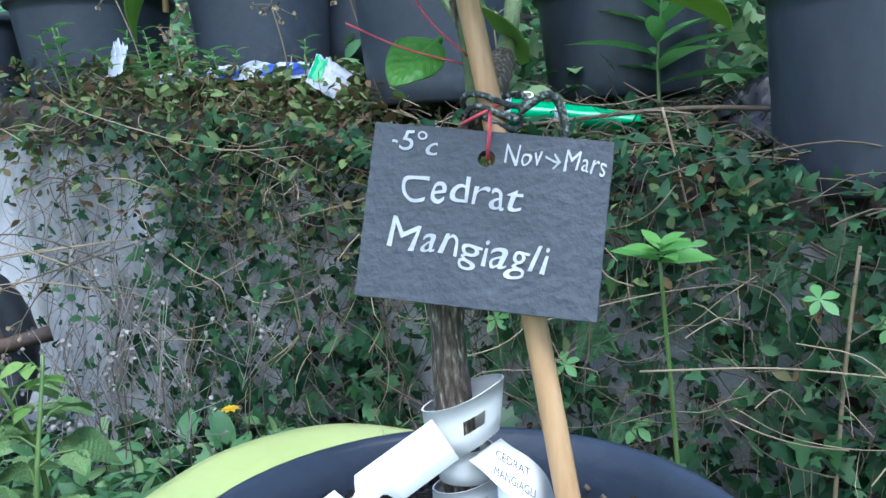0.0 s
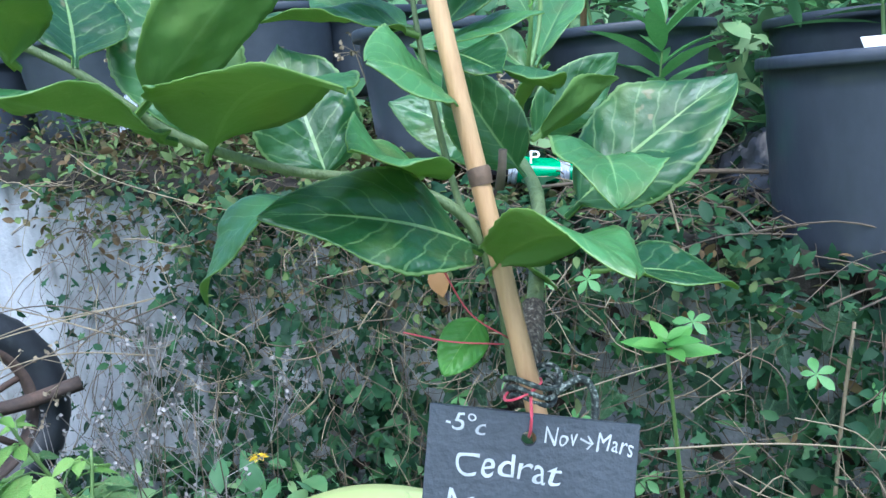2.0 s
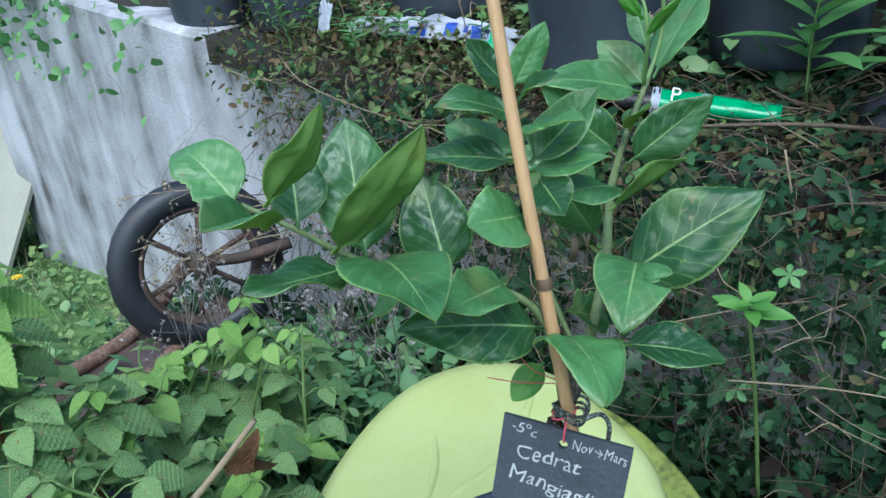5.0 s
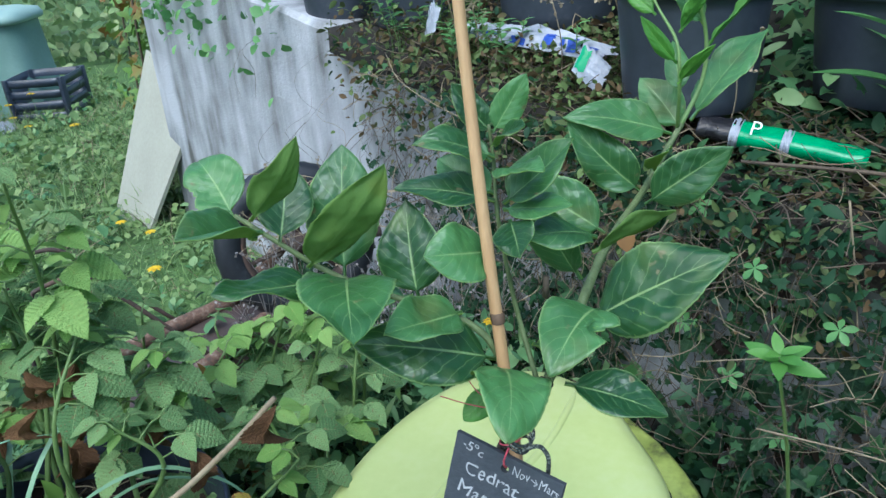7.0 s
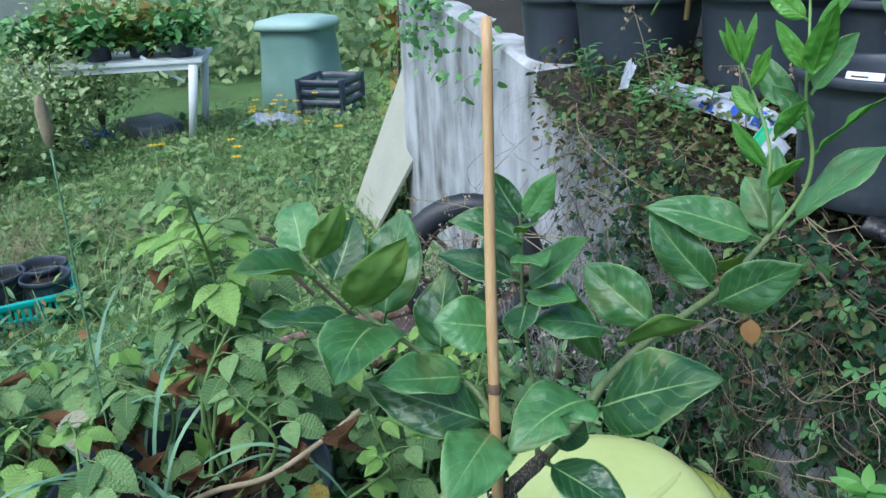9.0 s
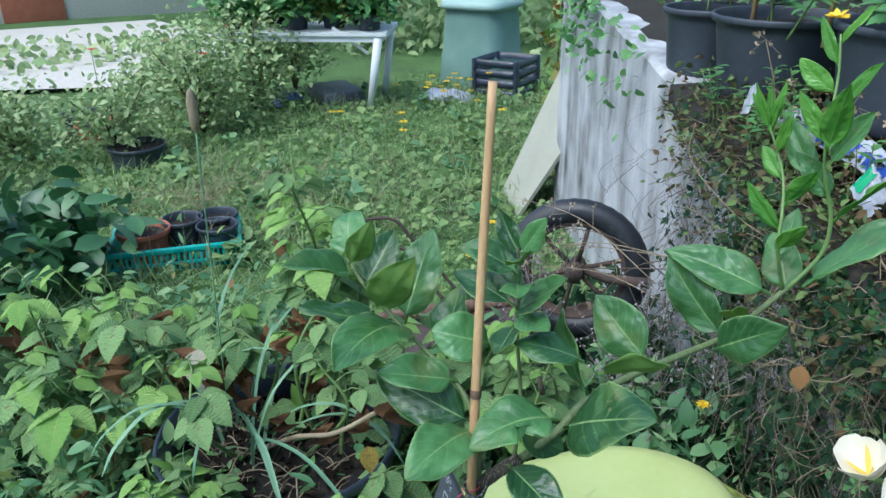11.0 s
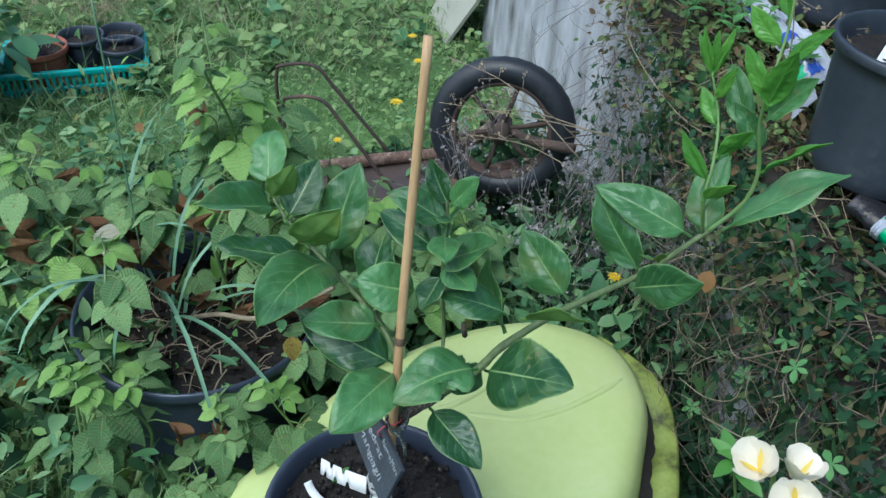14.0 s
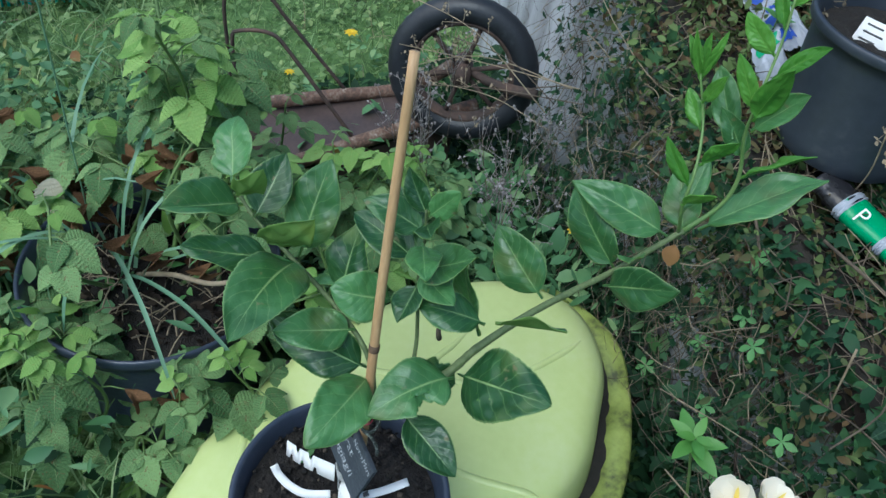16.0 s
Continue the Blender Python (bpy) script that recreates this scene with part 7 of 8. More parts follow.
def berry_leaf():
    """A raspberry leaflet with saw-toothed edges and deep pleats between eleven pairs of veins."""
    rows, cols = 44, 7
    v, uv = [], []
    for i in range(rows + 1):
        u = i / rows
        w = 0.37 * math.sin(math.pi * min(1, u**0.72)) ** 0.9 if 0 < i < rows else 0.004
        tooth = (u * 16) % 1.0
        for k in range(cols):
            y = -1 + 2 * k / (cols - 1)
            edge = (1.05 - 0.15 * tooth) if abs(y) == 1 else 1
            pleat = 0.024 * abs(math.sin((u - abs(y) * 0.275) * math.pi * 11)) * min(1, w / 0.2) * min(1, 3 * abs(y))
            v.append((u, y * w * edge, 0.25 * abs(y * w) - 0.3 * u * u + pleat - 0.1 * y * y * w))
            uv.append(((y + 1) / 2, u))
    f = [(i * cols + k, (i + 1) * cols + k, (i + 1) * cols + k + 1, i * cols + k + 1) for i in range(rows) for k in range(cols - 1)]
    return v, f, uv


bl_v, bl_f, bl_uv = berry_leaf()
ME_RASP = mesh("leaflet", bl_v, bl_f, M_RASP, uvs=bl_uv)
ME_YOUNG = mesh("leaflet", bl_v, bl_f, M_RASP_YOUNG, uvs=bl_uv)
ME_DRY = mesh("withered_leaflet", [(x * 0.8, y * 0.75 + 0.05 * math.sin(11 * x), z + 0.35 * math.sin(3.1 * x) + 1.6 * abs(y) ** 1.3) for x, y, z in bl_v], bl_f, M_RASP_DRY, uvs=bl_uv)
ME_YEL = mesh("yellow_leaflet", bl_v, bl_f, M_RASP_YELLOW, uvs=bl_uv)
ME_PALE = mesh("pale_leaflet", [(x, y, z + 0.5 * y * y) for x, y, z in bl_v], bl_f, M_PALE, uvs=bl_uv)


def raspberry(base, top, n, size, label, dry=0.1, bow=0.08):
    """A cane with stalked leaves of three leaflets."""
    ob = thing("raspberry_cane", tuple(base), label, "raspberry", "raspberry canes")
    b, t = np.array(base, float), np.array(top, float)
    mid = (b + t) / 2 + np.array((rs.uniform(-bow, bow), rs.uniform(-bow, bow), 0.04))
    pts = spline([b, mid, t], 10)
    part("cane", tube(pts, [0.0045, 0.0018], 7), M_STEM, ob)
    for i in range(n):
        first = 0.62 if size < 0.056 else 0.22
        if size < 0.056 and i % 3 == 2:
            continue
        u = first + (1 - first) * i / max(1, n - 1)
        p = pts[int(u * (len(pts) - 1))]
        a = i * 2.3 + rs.uniform(-0.4, 0.4)
        d = np.array((math.cos(a), math.sin(a), 0.35 + 0.5 * (u > 0.9)))
        ln_ = size * (0.8 if u < 0.85 else 0.35)
        q = p + d * ln_
        part("stalk", tube([p, (p + q) / 2 + np.array((0, 0, 0.006)), q], 0.0012, 5, False), M_STEM, ob)
        x = rs.random()
        me = ME_DRY if (x < dry and u < 0.7) else ME_YEL if (x < dry * 1.2 and u < 0.5) else ME_YOUNG if (u > 0.8 and x < 0.6) or (t[2] > 0.62 and x < 0.75) else ME_RASP
        sz = size * rs.uniform(0.8, 1.2) * (1.15 - 0.5 * u * (u > 0.85))
        side = np.cross(d, (0, 0, 1))
        dd = d * np.array((1, 1, 0)) + np.array((0, 0, -0.15 - 0.3 * rs.random()))
        if me is ME_DRY:
            dd = np.array((d[0] * 0.4, d[1] * 0.4, -1))
        upv = np.array((rs.uniform(-0.3, 0.3), rs.uniform(-0.3, 0.3) - 0.15, 1))
        piece("leaflet", me, pose_of(q, dd, upv, sz), ob)
        if me is not ME_DRY or rs.random() < 0.5:
            for sg in (-1, 1):
                piece("leaflet", me, pose_of(q - d * size * 0.12, side * sg + dd * 0.45, upv, sz * 0.78), ob)
    return ob


CANES = [
    ((-0.6, 0.36, 0.2), (-0.5, 0.372, 0.765), 17, 0.053, 0.1),
    ((-0.66, 0.4, 0.2), (-0.86, 0.47, 0.7), 16, 0.057, 0.1),
    ((-0.52, 0.42, 0.2), (-0.46, 0.49, 0.5), 12, 0.053, 0.2),
    ((-0.6, 0.4, 0.2), (-0.56, 0.46, 0.56), 14, 0.052, 0.15),
    ((-0.66, 0.36, 0.2), (-0.66, 0.42, 0.58), 14, 0.055, 0.15),
    ((-0.7, 0.42, 0.2), (-0.76, 0.5, 0.6), 14, 0.055, 0.1),
    ((-0.56, 0.36, 0.2), (-0.46, 0.38, 0.46), 12, 0.05, 0.25),
    ((-0.68, 0.3, 0.2), (-0.78, 0.28, 0.4), 11, 0.06, 0.35),
    ((-0.6, 0.26, 0.2), (-0.62, 0.2, 0.42), 9, 0.052, 0.5),
    ((-0.7, 0.22, 0.2), (-0.9, 0.12, 0.42), 11, 0.065, 0.3),
    ((-0.6, 0.12, -0.05), (-0.52, 0.1, 0.3), 8, 0.055, 0.1),
    ((-0.75, 0.1, -0.05), (-0.7, 0.06, 0.34), 11, 0.056, 0.12),
    ((-0.95, 0.1, -0.06), (-1.0, 0.02, 0.46), 11, 0.073, 0.12),
    ((-1.1, 0.2, -0.06), (-1.15, 0.1, 0.36), 11, 0.077, 0.12),
    ((-1.25, 0.0, -0.08), (-1.3, -0.08, 0.36), 11, 0.077, 0.15),
    ((-0.85, -0.05, -0.06), (-0.85, -0.1, 0.4), 11, 0.069, 0.1),
    ((-1.05, -0.1, -0.06), (-1.15, -0.2, 0.46), 11, 0.073, 0.15),
    ((-0.72, 0.55, -0.05), (-0.62, 0.62, 0.3), 10, 0.052, 0.1),
    ((-0.55, 0.72, -0.05), (-0.5, 0.78, 0.27), 10, 0.052, 0.05),
    ((-0.62, 0.85, -0.05), (-0.6, 0.92, 0.25), 10, 0.052, 0.05),
    ((-0.8, 0.0, -0.06), (-0.76, -0.02, 0.36), 11, 0.082, 0.06),
    ((-0.98, -0.02, -0.06), (-0.95, -0.05, 0.44), 12, 0.09, 0.08),
    ((-1.2, -0.05, -0.08), (-1.1, -0.12, 0.4), 11, 0.09, 0.1),
    ((-0.9, 0.25, -0.06), (-0.95, 0.22, 0.36), 12, 0.069, 0.12),
    ((-0.72, 0.42, 0.0), (-0.72, 0.5, 0.5), 13, 0.055, 0.1),
    ((-0.8, 0.2, -0.05), (-0.74, 0.16, 0.36), 11, 0.065, 0.25),
    ((-0.36, 0.2, -0.03), (-0.26, 0.27, 0.32), 9, 0.05, 0.12),
    ((-0.33, 0.24, -0.03), (-0.265, 0.35, 0.32), 8, 0.052, 0.05),
    ((-0.3, 0.17, -0.03), (-0.22, 0.24, 0.2), 9, 0.054, 0.05),
    ((-0.45, 0.06, -0.03), (-0.41, 0.1, 0.34), 9, 0.055, 0.1),
    ((-0.5, 0.12, -0.03), (-0.45, 0.15, 0.3), 8, 0.055, 0.1),
    ((-0.75, 0.3, 0.1), (-0.82, 0.33, 0.4), 12, 0.065, 0.15),
    ((-0.5, 0.5, 0.0), (-0.4, 0.56, 0.38), 9, 0.055, 0.2),
    ((-0.58, 0.55, 0.0), (-0.52, 0.62, 0.4), 10, 0.058, 0.1),
    ((-0.45, 0.62, -0.03), (-0.4, 0.68, 0.3), 9, 0.057, 0.1),
    ((-0.66, 0.62, -0.03), (-0.62, 0.7, 0.38), 10, 0.058, 0.1),
    ((-0.55, 0.5, 0.0), (-0.5, 0.54, 0.45), 10, 0.057, 0.2),
    ((-0.75, 0.6, -0.03), (-0.74, 0.66, 0.4), 10, 0.058, 0.1),
    ((-0.4, 0.5, 0.0), (-0.33, 0.54, 0.33), 8, 0.057, 0.25),
    ((-0.5, 0.82, -0.05), (-0.48, 0.79, 0.44), 14, 0.044, 0.02),
    ((-0.44, 0.84, -0.05), (-0.4, 0.8, 0.4), 12, 0.044, 0.02),
    ((-0.57, 0.82, -0.05), (-0.55, 0.78, 0.38), 12, 0.044, 0.02),
    ((-0.53, 0.8, -0.05), (-0.52, 0.76, 0.4), 9, 0.057, 0.02),
    ((-0.46, 0.78, -0.05), (-0.44, 0.75, 0.38), 9, 0.057, 0.02),
    ((-0.6, 0.76, -0.05), (-0.6, 0.74, 0.36), 9, 0.058, 0.02),
    ((-0.5, 0.09, -0.03), (-0.455, 0.1, 0.33), 6, 0.057, 0.1),
    ((-0.44, 0.11, -0.03), (-0.394, 0.137, 0.32), 6, 0.057, 0.1),
    ((-0.42, 0.16, -0.03), (-0.382, 0.185, 0.31), 6, 0.0565, 0.25),
    ((-0.28, 0.25, -0.03), (-0.215, 0.275, 0.32), 6, 0.0565, 0.1),
]
for b_, t_, n_, sz_, dry_ in CANES:
    raspberry(b_, t_, n_, sz_, "raspberry cane with toothed green leaves" + (" and withered brown ones" if dry_ > 0.2 else ""), dry_)
pale = thing("dead_leaf", (-0.62, 0.2, 0.42), "pale grey dried leaf hanging in the raspberry", "leaf")
piece("blade", ME_PALE, pose_of(np.array((-0.70, 0.22, 0.40)), (0.6, -0.2, -0.5), (0.4, -0.6, 0.7), 0.075), pale)
for x, y, z in ((-0.56, 0.3, 0.36), (-0.52, 0.34, 0.34), (-0.66, 0.26, 0.36), (-0.47, 0.4, 0.33), (-0.6, 0.38, 0.44)):
    ob = thing("dead_leaf", (x, y, z), "curled rust-brown dead leaf hanging in the raspberry", "leaf", "dead raspberry leaves")
    piece("blade", ME_DRY, pose_of(np.array((x, y, z)), (rs.uniform(-0.4, 0.6), rs.uniform(-0.5, 0.1), -1), (rs.uniform(0, 0.8), -0.8, 0.3), rs.uniform(0.04, 0.055)), ob)
cut = thing("pruned_cane", (-0.5, 0.42, 0.22), "bare tan pruned cane arching from the tub", "cane")
part("cane", tube(spline([(-0.6, 0.3, 0.22), (-0.5, 0.34, 0.3), (-0.392, 0.375, 0.369), (-0.32, 0.42, 0.44), (-0.27, 0.46, 0.5)], 6), [0.005, 0.0032], 8), M_STRAW, cut)
piece("leaflet", ME_YEL, pose_of(np.array((-0.3, 0.4, 0.4)), (0.5, -0.1, -0.6), (0, 0, 1), 0.04), cut)
piece("leaflet", ME_DRY, pose_of(np.array((-0.265, 0.455, 0.495)), (0.3, -0.2, -1), (0, -1, 0.4), 0.06), cut)

# dead stems and crumbs on the tub's soil
bits = Heap()
for _ in range(420):
    a, q = rs.uniform(0, 6.283), 0.185 * math.sqrt(rs.random())
    p = np.array((RC[0] + q * math.cos(a), RC[1] + q * math.sin(a), 0.222 + 0.012 * rs.random()))
    if rs.random() < 0.35:
        e = p + np.array((rs.uniform(-0.05, 0.05), rs.uniform(-0.05, 0.05), rs.uniform(0, 0.03)))
        bits.raw(tube([p, (p + e) / 2 + np.array((0, 0, 0.006)), e], rs.uniform(0.0006, 0.0016), 4, False), 1)
    else:
        bits.add(OVAL, p, rng_dir(rs, 2.2), rng_dir(rs, 0.8), rs.uniform(0.01, 0.035), 0 if rs.random() < 0.8 else 2)
single("tub_litter", bits.vf(), [M_LITTER, M_STRAW, M_POTPLANT], "dead stems and leaf crumbs on the tub's soil", "dead leaves", "stuff", slots=bits.slot)

# broad grass in the tub
gr = thing("grass_tuft", (-0.6, 0.28, 0.21), "tuft of broad blue-green grass growing in the tub", "grass")


def arching_blade(base, a, reach, height, width):
    """A long grass blade with a crease: it rises, arches over and hangs at the tip."""
    out = np.array((math.cos(a), math.sin(a), 0.0))
    side = np.array((-math.sin(a), math.cos(a), 0.0))
    b = np.array(base, float)
    line = spline([b, b + out * reach * 0.22 + (0, 0, height * 0.72), b + out * reach * 0.58 + (0, 0, height), b + out * reach * 0.86 + (0, 0, height * 0.8), b + out * reach + (0, 0, height * 0.5)], 5)
    verts, faces, n = [], [], len(line)
    for k, p in enumerate(line):
        u = k / (n - 1)
        w = width * (0.55 + 0.9 * u) * (1 - u) ** 0.55 + 0.0004
        verts += [p + side * w + np.array((0, 0, w * 0.35)), p, p - side * w + np.array((0, 0, w * 0.35))]
    for k in range(n - 1):
        faces += [(3 * k, 3 * k + 3, 3 * k + 4, 3 * k + 1), (3 * k + 1, 3 * k + 4, 3 * k + 5, 3 * k + 2)]
    return verts, faces


for k in range(15):
    a = k * 2.4 + rs.uniform(-0.3, 0.3)
    b_ = (-0.63 + 0.07 * math.cos(a * 1.7), 0.27 + 0.06 * math.sin(a * 1.3), 0.2)
    part("blade", arching_blade(b_, a, rs.uniform(0.16, 0.36), rs.uniform(0.1, 0.24), rs.uniform(0.004, 0.0068)), M_BLUEGRASS, gr)
sp = thing("timothy_grass", (-0.74, 0.27, 0.2), "tall grass stalk with a pale seed spike", "grass")
part("stalk", tube(spline([(-0.72, 0.26, 0.2), (-0.715, 0.268, 0.5), (-0.7, 0.275, 0.8)], 6), 0.0016, 6), M_BLUEGRASS, sp)
part("seed_spike", lathe([(0.0005, 0.0), (0.006, 0.008), (0.0085, 0.025), (0.0085, 0.05), (0.006, 0.068), (0.001, 0.075)], (-0.7, 0.275, 0.8), 14, lambda w, z: 1 + 0.12 * math.sin(7 * w + z * 900)), M_STRAW, sp)
for a, z in ((0.6, 0.35), (2.5, 0.45)):
    hg = Heap()
    hg.add(BLADE, (-0.715, 0.268, z), (math.cos(a), math.sin(a), 1.2), (0, 0, 1), 0.2)
    part("blade", hg.vf(), M_BLUEGRASS, sp)

# ---- lawn ----
rl = random.Random(66)
lawn = Heap()
for _ in range(60000):
    q = rl.random() ** 1.35
    x = -0.55 - 5.6 * q
    y = rl.uniform(-1.3 - 0.15 * abs(x), 1.1 - 0.6 * x)
    near = 1 if x > -2.2 else 1.6
    w0_ = (np.array((x, y)) - W0).dot(WN)
    if w0_ < 0.03 and (np.array((x, y)) - W0).dot(WD) < 2.55:
        continue
    z = ground_z(x, y)
    patch = noise.noise(Vector((x * 1.5, y * 1.5, 4)))
    if noise.noise(Vector((x * 2.3, y * 2.3, 9))) > 0.12 and rl.random() < 0.5:
        continue
    tuft = noise.noise(Vector((x * 4.5, y * 4.5, 21)))
    if tuft > 0.25 and rl.random() < 0.5:
        lawn.add(OVAL if rl.random() < 0.6 else ROUND, (x, y, z + rl.uniform(0.01, 0.1)), rng_dir(rl, 1.8), rng_dir(rl, 0.7), rl.uniform(0.025, 0.05) * near, 3 if tuft > 0.42 else 0)
    elif tuft < -0.2 and rl.random() < 0.35:
        lawn.add(BLADE2, (x, y, z), rng_dir(rl, 1.4), rng_dir(rl, 1.5), rl.uniform(0.05, 0.13) * near, 2)
    elif rl.random() < 0.45 + 0.3 * patch:
        lawn.add(ROUND, (x, y, z + rl.uniform(0.005, 0.045)), rng_dir(rl, 2.2), rng_dir(rl, 0.6), rl.uniform(0.014, 0.032) * near)
    else:
        lawn.add(BLADE, (x, y, z), rng_dir(rl, 0.75), rng_dir(rl, 1.5), rl.uniform(0.04, 0.11) * near, 1 if rl.random() < 0.4 else 0)
single("grass", lawn.vf(), [M_LAWN, M_GRASS, M_STRAW, M_HEDGE], "rough green lawn of grass and clover", "grass", "stuff", slots=lawn.slot)
tall = Heap()
for _ in range(2600):
    x, y = rl.uniform(-2.6, -0.7), rl.uniform(-0.9, 0.75)
    if rl.random() < 0.5:
        x = rl.uniform(-1.6, -0.25)
        y = rl.uniform(-0.4, 0.3)
    z = ground_z(x, y)
    tall.add(BLADE if rl.random() < 0.6 else BLADE2, (x, y, z), rng_dir(rl, 0.8), rng_dir(rl, 1.5), rl.uniform(0.08, 0.24))
single("tall_grass", tall.vf(), M_GRASS, "longer unmown grass round the tubs", "grass", "stuff")
under = Heap()
for _ in range(3200):
    x, y = rl.uniform(-1.9, -0.12), rl.uniform(-0.75, 0.95)
    if ((x + 0.8) / 0.95) ** 2 + ((y - 0.2) / 0.8) ** 2 > 1 + 0.7 * noise.noise(Vector((x * 3, y * 3, 6))) - 0.3 * rl.random():
        continue
    if (x + 0.05) ** 2 / 0.105 + (y - 0.52) ** 2 / 0.2 < 1 or (x - RC[0]) ** 2 + (y - RC[1]) ** 2 < 0.035:
        continue
    if -1.25 < x < -0.75 and y > 0.6:
        continue
    z = ground_z(x, y) + rl.uniform(0.01, 0.16)
    under.add(OVAL, (x, y, z), rng_dir(rl, 2.0), rng_dir(rl, 0.8), rl.uniform(0.025, 0.06))
fine = Heap()
for _ in range(5200):
    x, y = rl.gauss(-0.95, 0.3), rl.gauss(0.2, 0.24)
    if rl.random() < 0.3:
        x, y = rl.uniform(-0.85, -0.25), rl.uniform(0.55, 1.0)
    if x > -0.28 or (x + 0.05) ** 2 / 0.105 + (y - 0.52) ** 2 / 0.2 < 1:
        continue
    if (x - RC[0]) ** 2 + (y - RC[1]) ** 2 < 0.035 and rl.random() < 0.7:
        continue
    z = ground_z(x, y) + (0.36 * rl.random() ** 0.8 if y < 0.5 else 0.22 * rl.random()) + 0.01
    fine.add((OVAL, LANCE, BLADE)[rl.randrange(3)], (x, y, z), rng_dir(rl, 1.7), rng_dir(rl, 0.9), rl.uniform(0.02, 0.05), 1 if rl.random() < 0.15 else 0)
single("low_greenery", fine.vf(), [M_HEDGE, M_AUTUMN], "mixed fine green and yellowing leaves among the raspberry", "weeds", "stuff", slots=fine.slot)
single("undergrowth", under.vf(), M_WEED_SHADED, "low leafy weeds between tub and lawn", "weeds", "stuff")

# ---- teal crate with pots ----
crate = thing("plastic_crate", (-2.46, 0.4, -0.19), "teal slatted plastic crate standing in the grass with pots in it", "crate")
CM = pose(-2.36, 0.1, 0, 0, 0, 78.5)
CX, CY, CZ0, CZ1 = 0.51, 0.31, -0.19, -0.06
for lo, hi in (((0, 0, CZ1 - 0.022), (CX, 0.02, CZ1)), ((0, CY - 0.02, CZ1 - 0.022), (CX, CY, CZ1)), ((0, 0.02, CZ1 - 0.022), (0.02, CY - 0.02, CZ1)), ((CX - 0.02, 0.02, CZ1 - 0.022), (CX, CY - 0.02, CZ1)), ((0, 0.004, CZ0), (CX, 0.016, CZ0 + 0.03)), ((0.004, 0.016, CZ0), (0.016, CY, CZ0 + 0.03)), ((0.002, 0.006, -0.135), (CX, 0.014, -0.12)), ((0.006, 0.014, -0.135), (0.014, CY, -0.12))):
    part("rail", box(lo, hi, 0.004, CM), M_TEAL, crate)
part("floor", box((0.004, 0.004, CZ0 - 0.004), (CX - 0.004, CY - 0.004, CZ0 + 0.004), 0.002, CM), M_TEAL, crate)
slat_me = mesh("slat", *box((-0.004, -0.005, CZ0 + 0.02), (0.004, 0.005, CZ1 - 0.015), 0.001), M_TEAL)
for k in range(24):
    for y in (0.01, CY - 0.01):
        piece("slat", slat_me, CM @ pose(0.01 + k * (CX - 0.02) / 23, y, 0, 0, 0, 90), crate)
for k in range(19):
    for x in (0.01, CX - 0.01):
        piece("slat", slat_me, CM @ pose(x, 0.01 + k * (CY - 0.02) / 18, 0), crate)
q = CM @ Vector((0.135, 0.135, -0.184))
round_pot("plant_pot", tuple(q), 0.105, 0.17, 0.75, M_TERRA, "terracotta-coloured plastic pot in the teal crate", 0.014, 0.03, "pots in the crate")
for x, y in ((0.28, 0.21), (0.42, 0.1), (0.42, 0.22)):
    q = CM @ Vector((x, y, -0.184))
    round_pot("plant_pot", tuple(q), 0.085, 0.17, 0.78, M_POTBLACK, "small black plastic pot in the teal crate", 0.01, 0.03, "pots in the crate")
mulch = Heap()
for _ in range(900):
    x, y = rl.gauss(-3.15, 0.16), rl.gauss(0.65, 0.3)
    mulch.add(BLADE2, (x, y, ground_z(x, y) + rl.uniform(0, 0.09)), rng_dir(rl, 1.9), rng_dir(rl, 1.5), rl.uniform(0.05, 0.12))
single("straw_heap", mulch.vf(), M_STRAWMULCH, "heap of pale straw mulch behind the crate", "straw", "stuff")


# ---- bushes ----
def bush(name, c, rx, ry, h, n, size, shape, mat_leaf, label, category, r, limbs=7, low=0.1):
    """Limbs from the base and many separate leaves in an uneven crown."""
    c = np.array(c, float)
    ob = thing(name, tuple(c), label, category)
    ends = []
    for k in range(limbs):
        a = k * 2.4
        e = c + np.array((rx * 0.7 * math.cos(a) * r.uniform(0.4, 1), ry * 0.7 * math.sin(a) * r.uniform(0.4, 1), h * r.uniform(0.55, 1)))
        ends.append(e)
        part("limb", tube(spline([c, (c + e) / 2 + np.array((0, 0, h * 0.1)), e], 4), [0.012 * h + 0.003, 0.003], 6), M_TWIG, ob)
    hp = Heap()
    for _ in range(n):
        e = ends[r.randrange(limbs)]
        u = r.random() ** 0.6
        p = c + (e - c) * u + np.array((rx * 0.28 * r.gauss(0, 1), ry * 0.28 * r.gauss(0, 1), h * 0.16 * r.gauss(0, 1)))
        if p[2] < c[2] + low * h:
            continue
        hp.add(shape, p, rng_dir(r, 2.1), rng_dir(r, 1.0), size * r.uniform(0.6, 1.25))
    tagged(part("crown", hp.vf(), mat_leaf, ob), kind="stuff")
    return ob


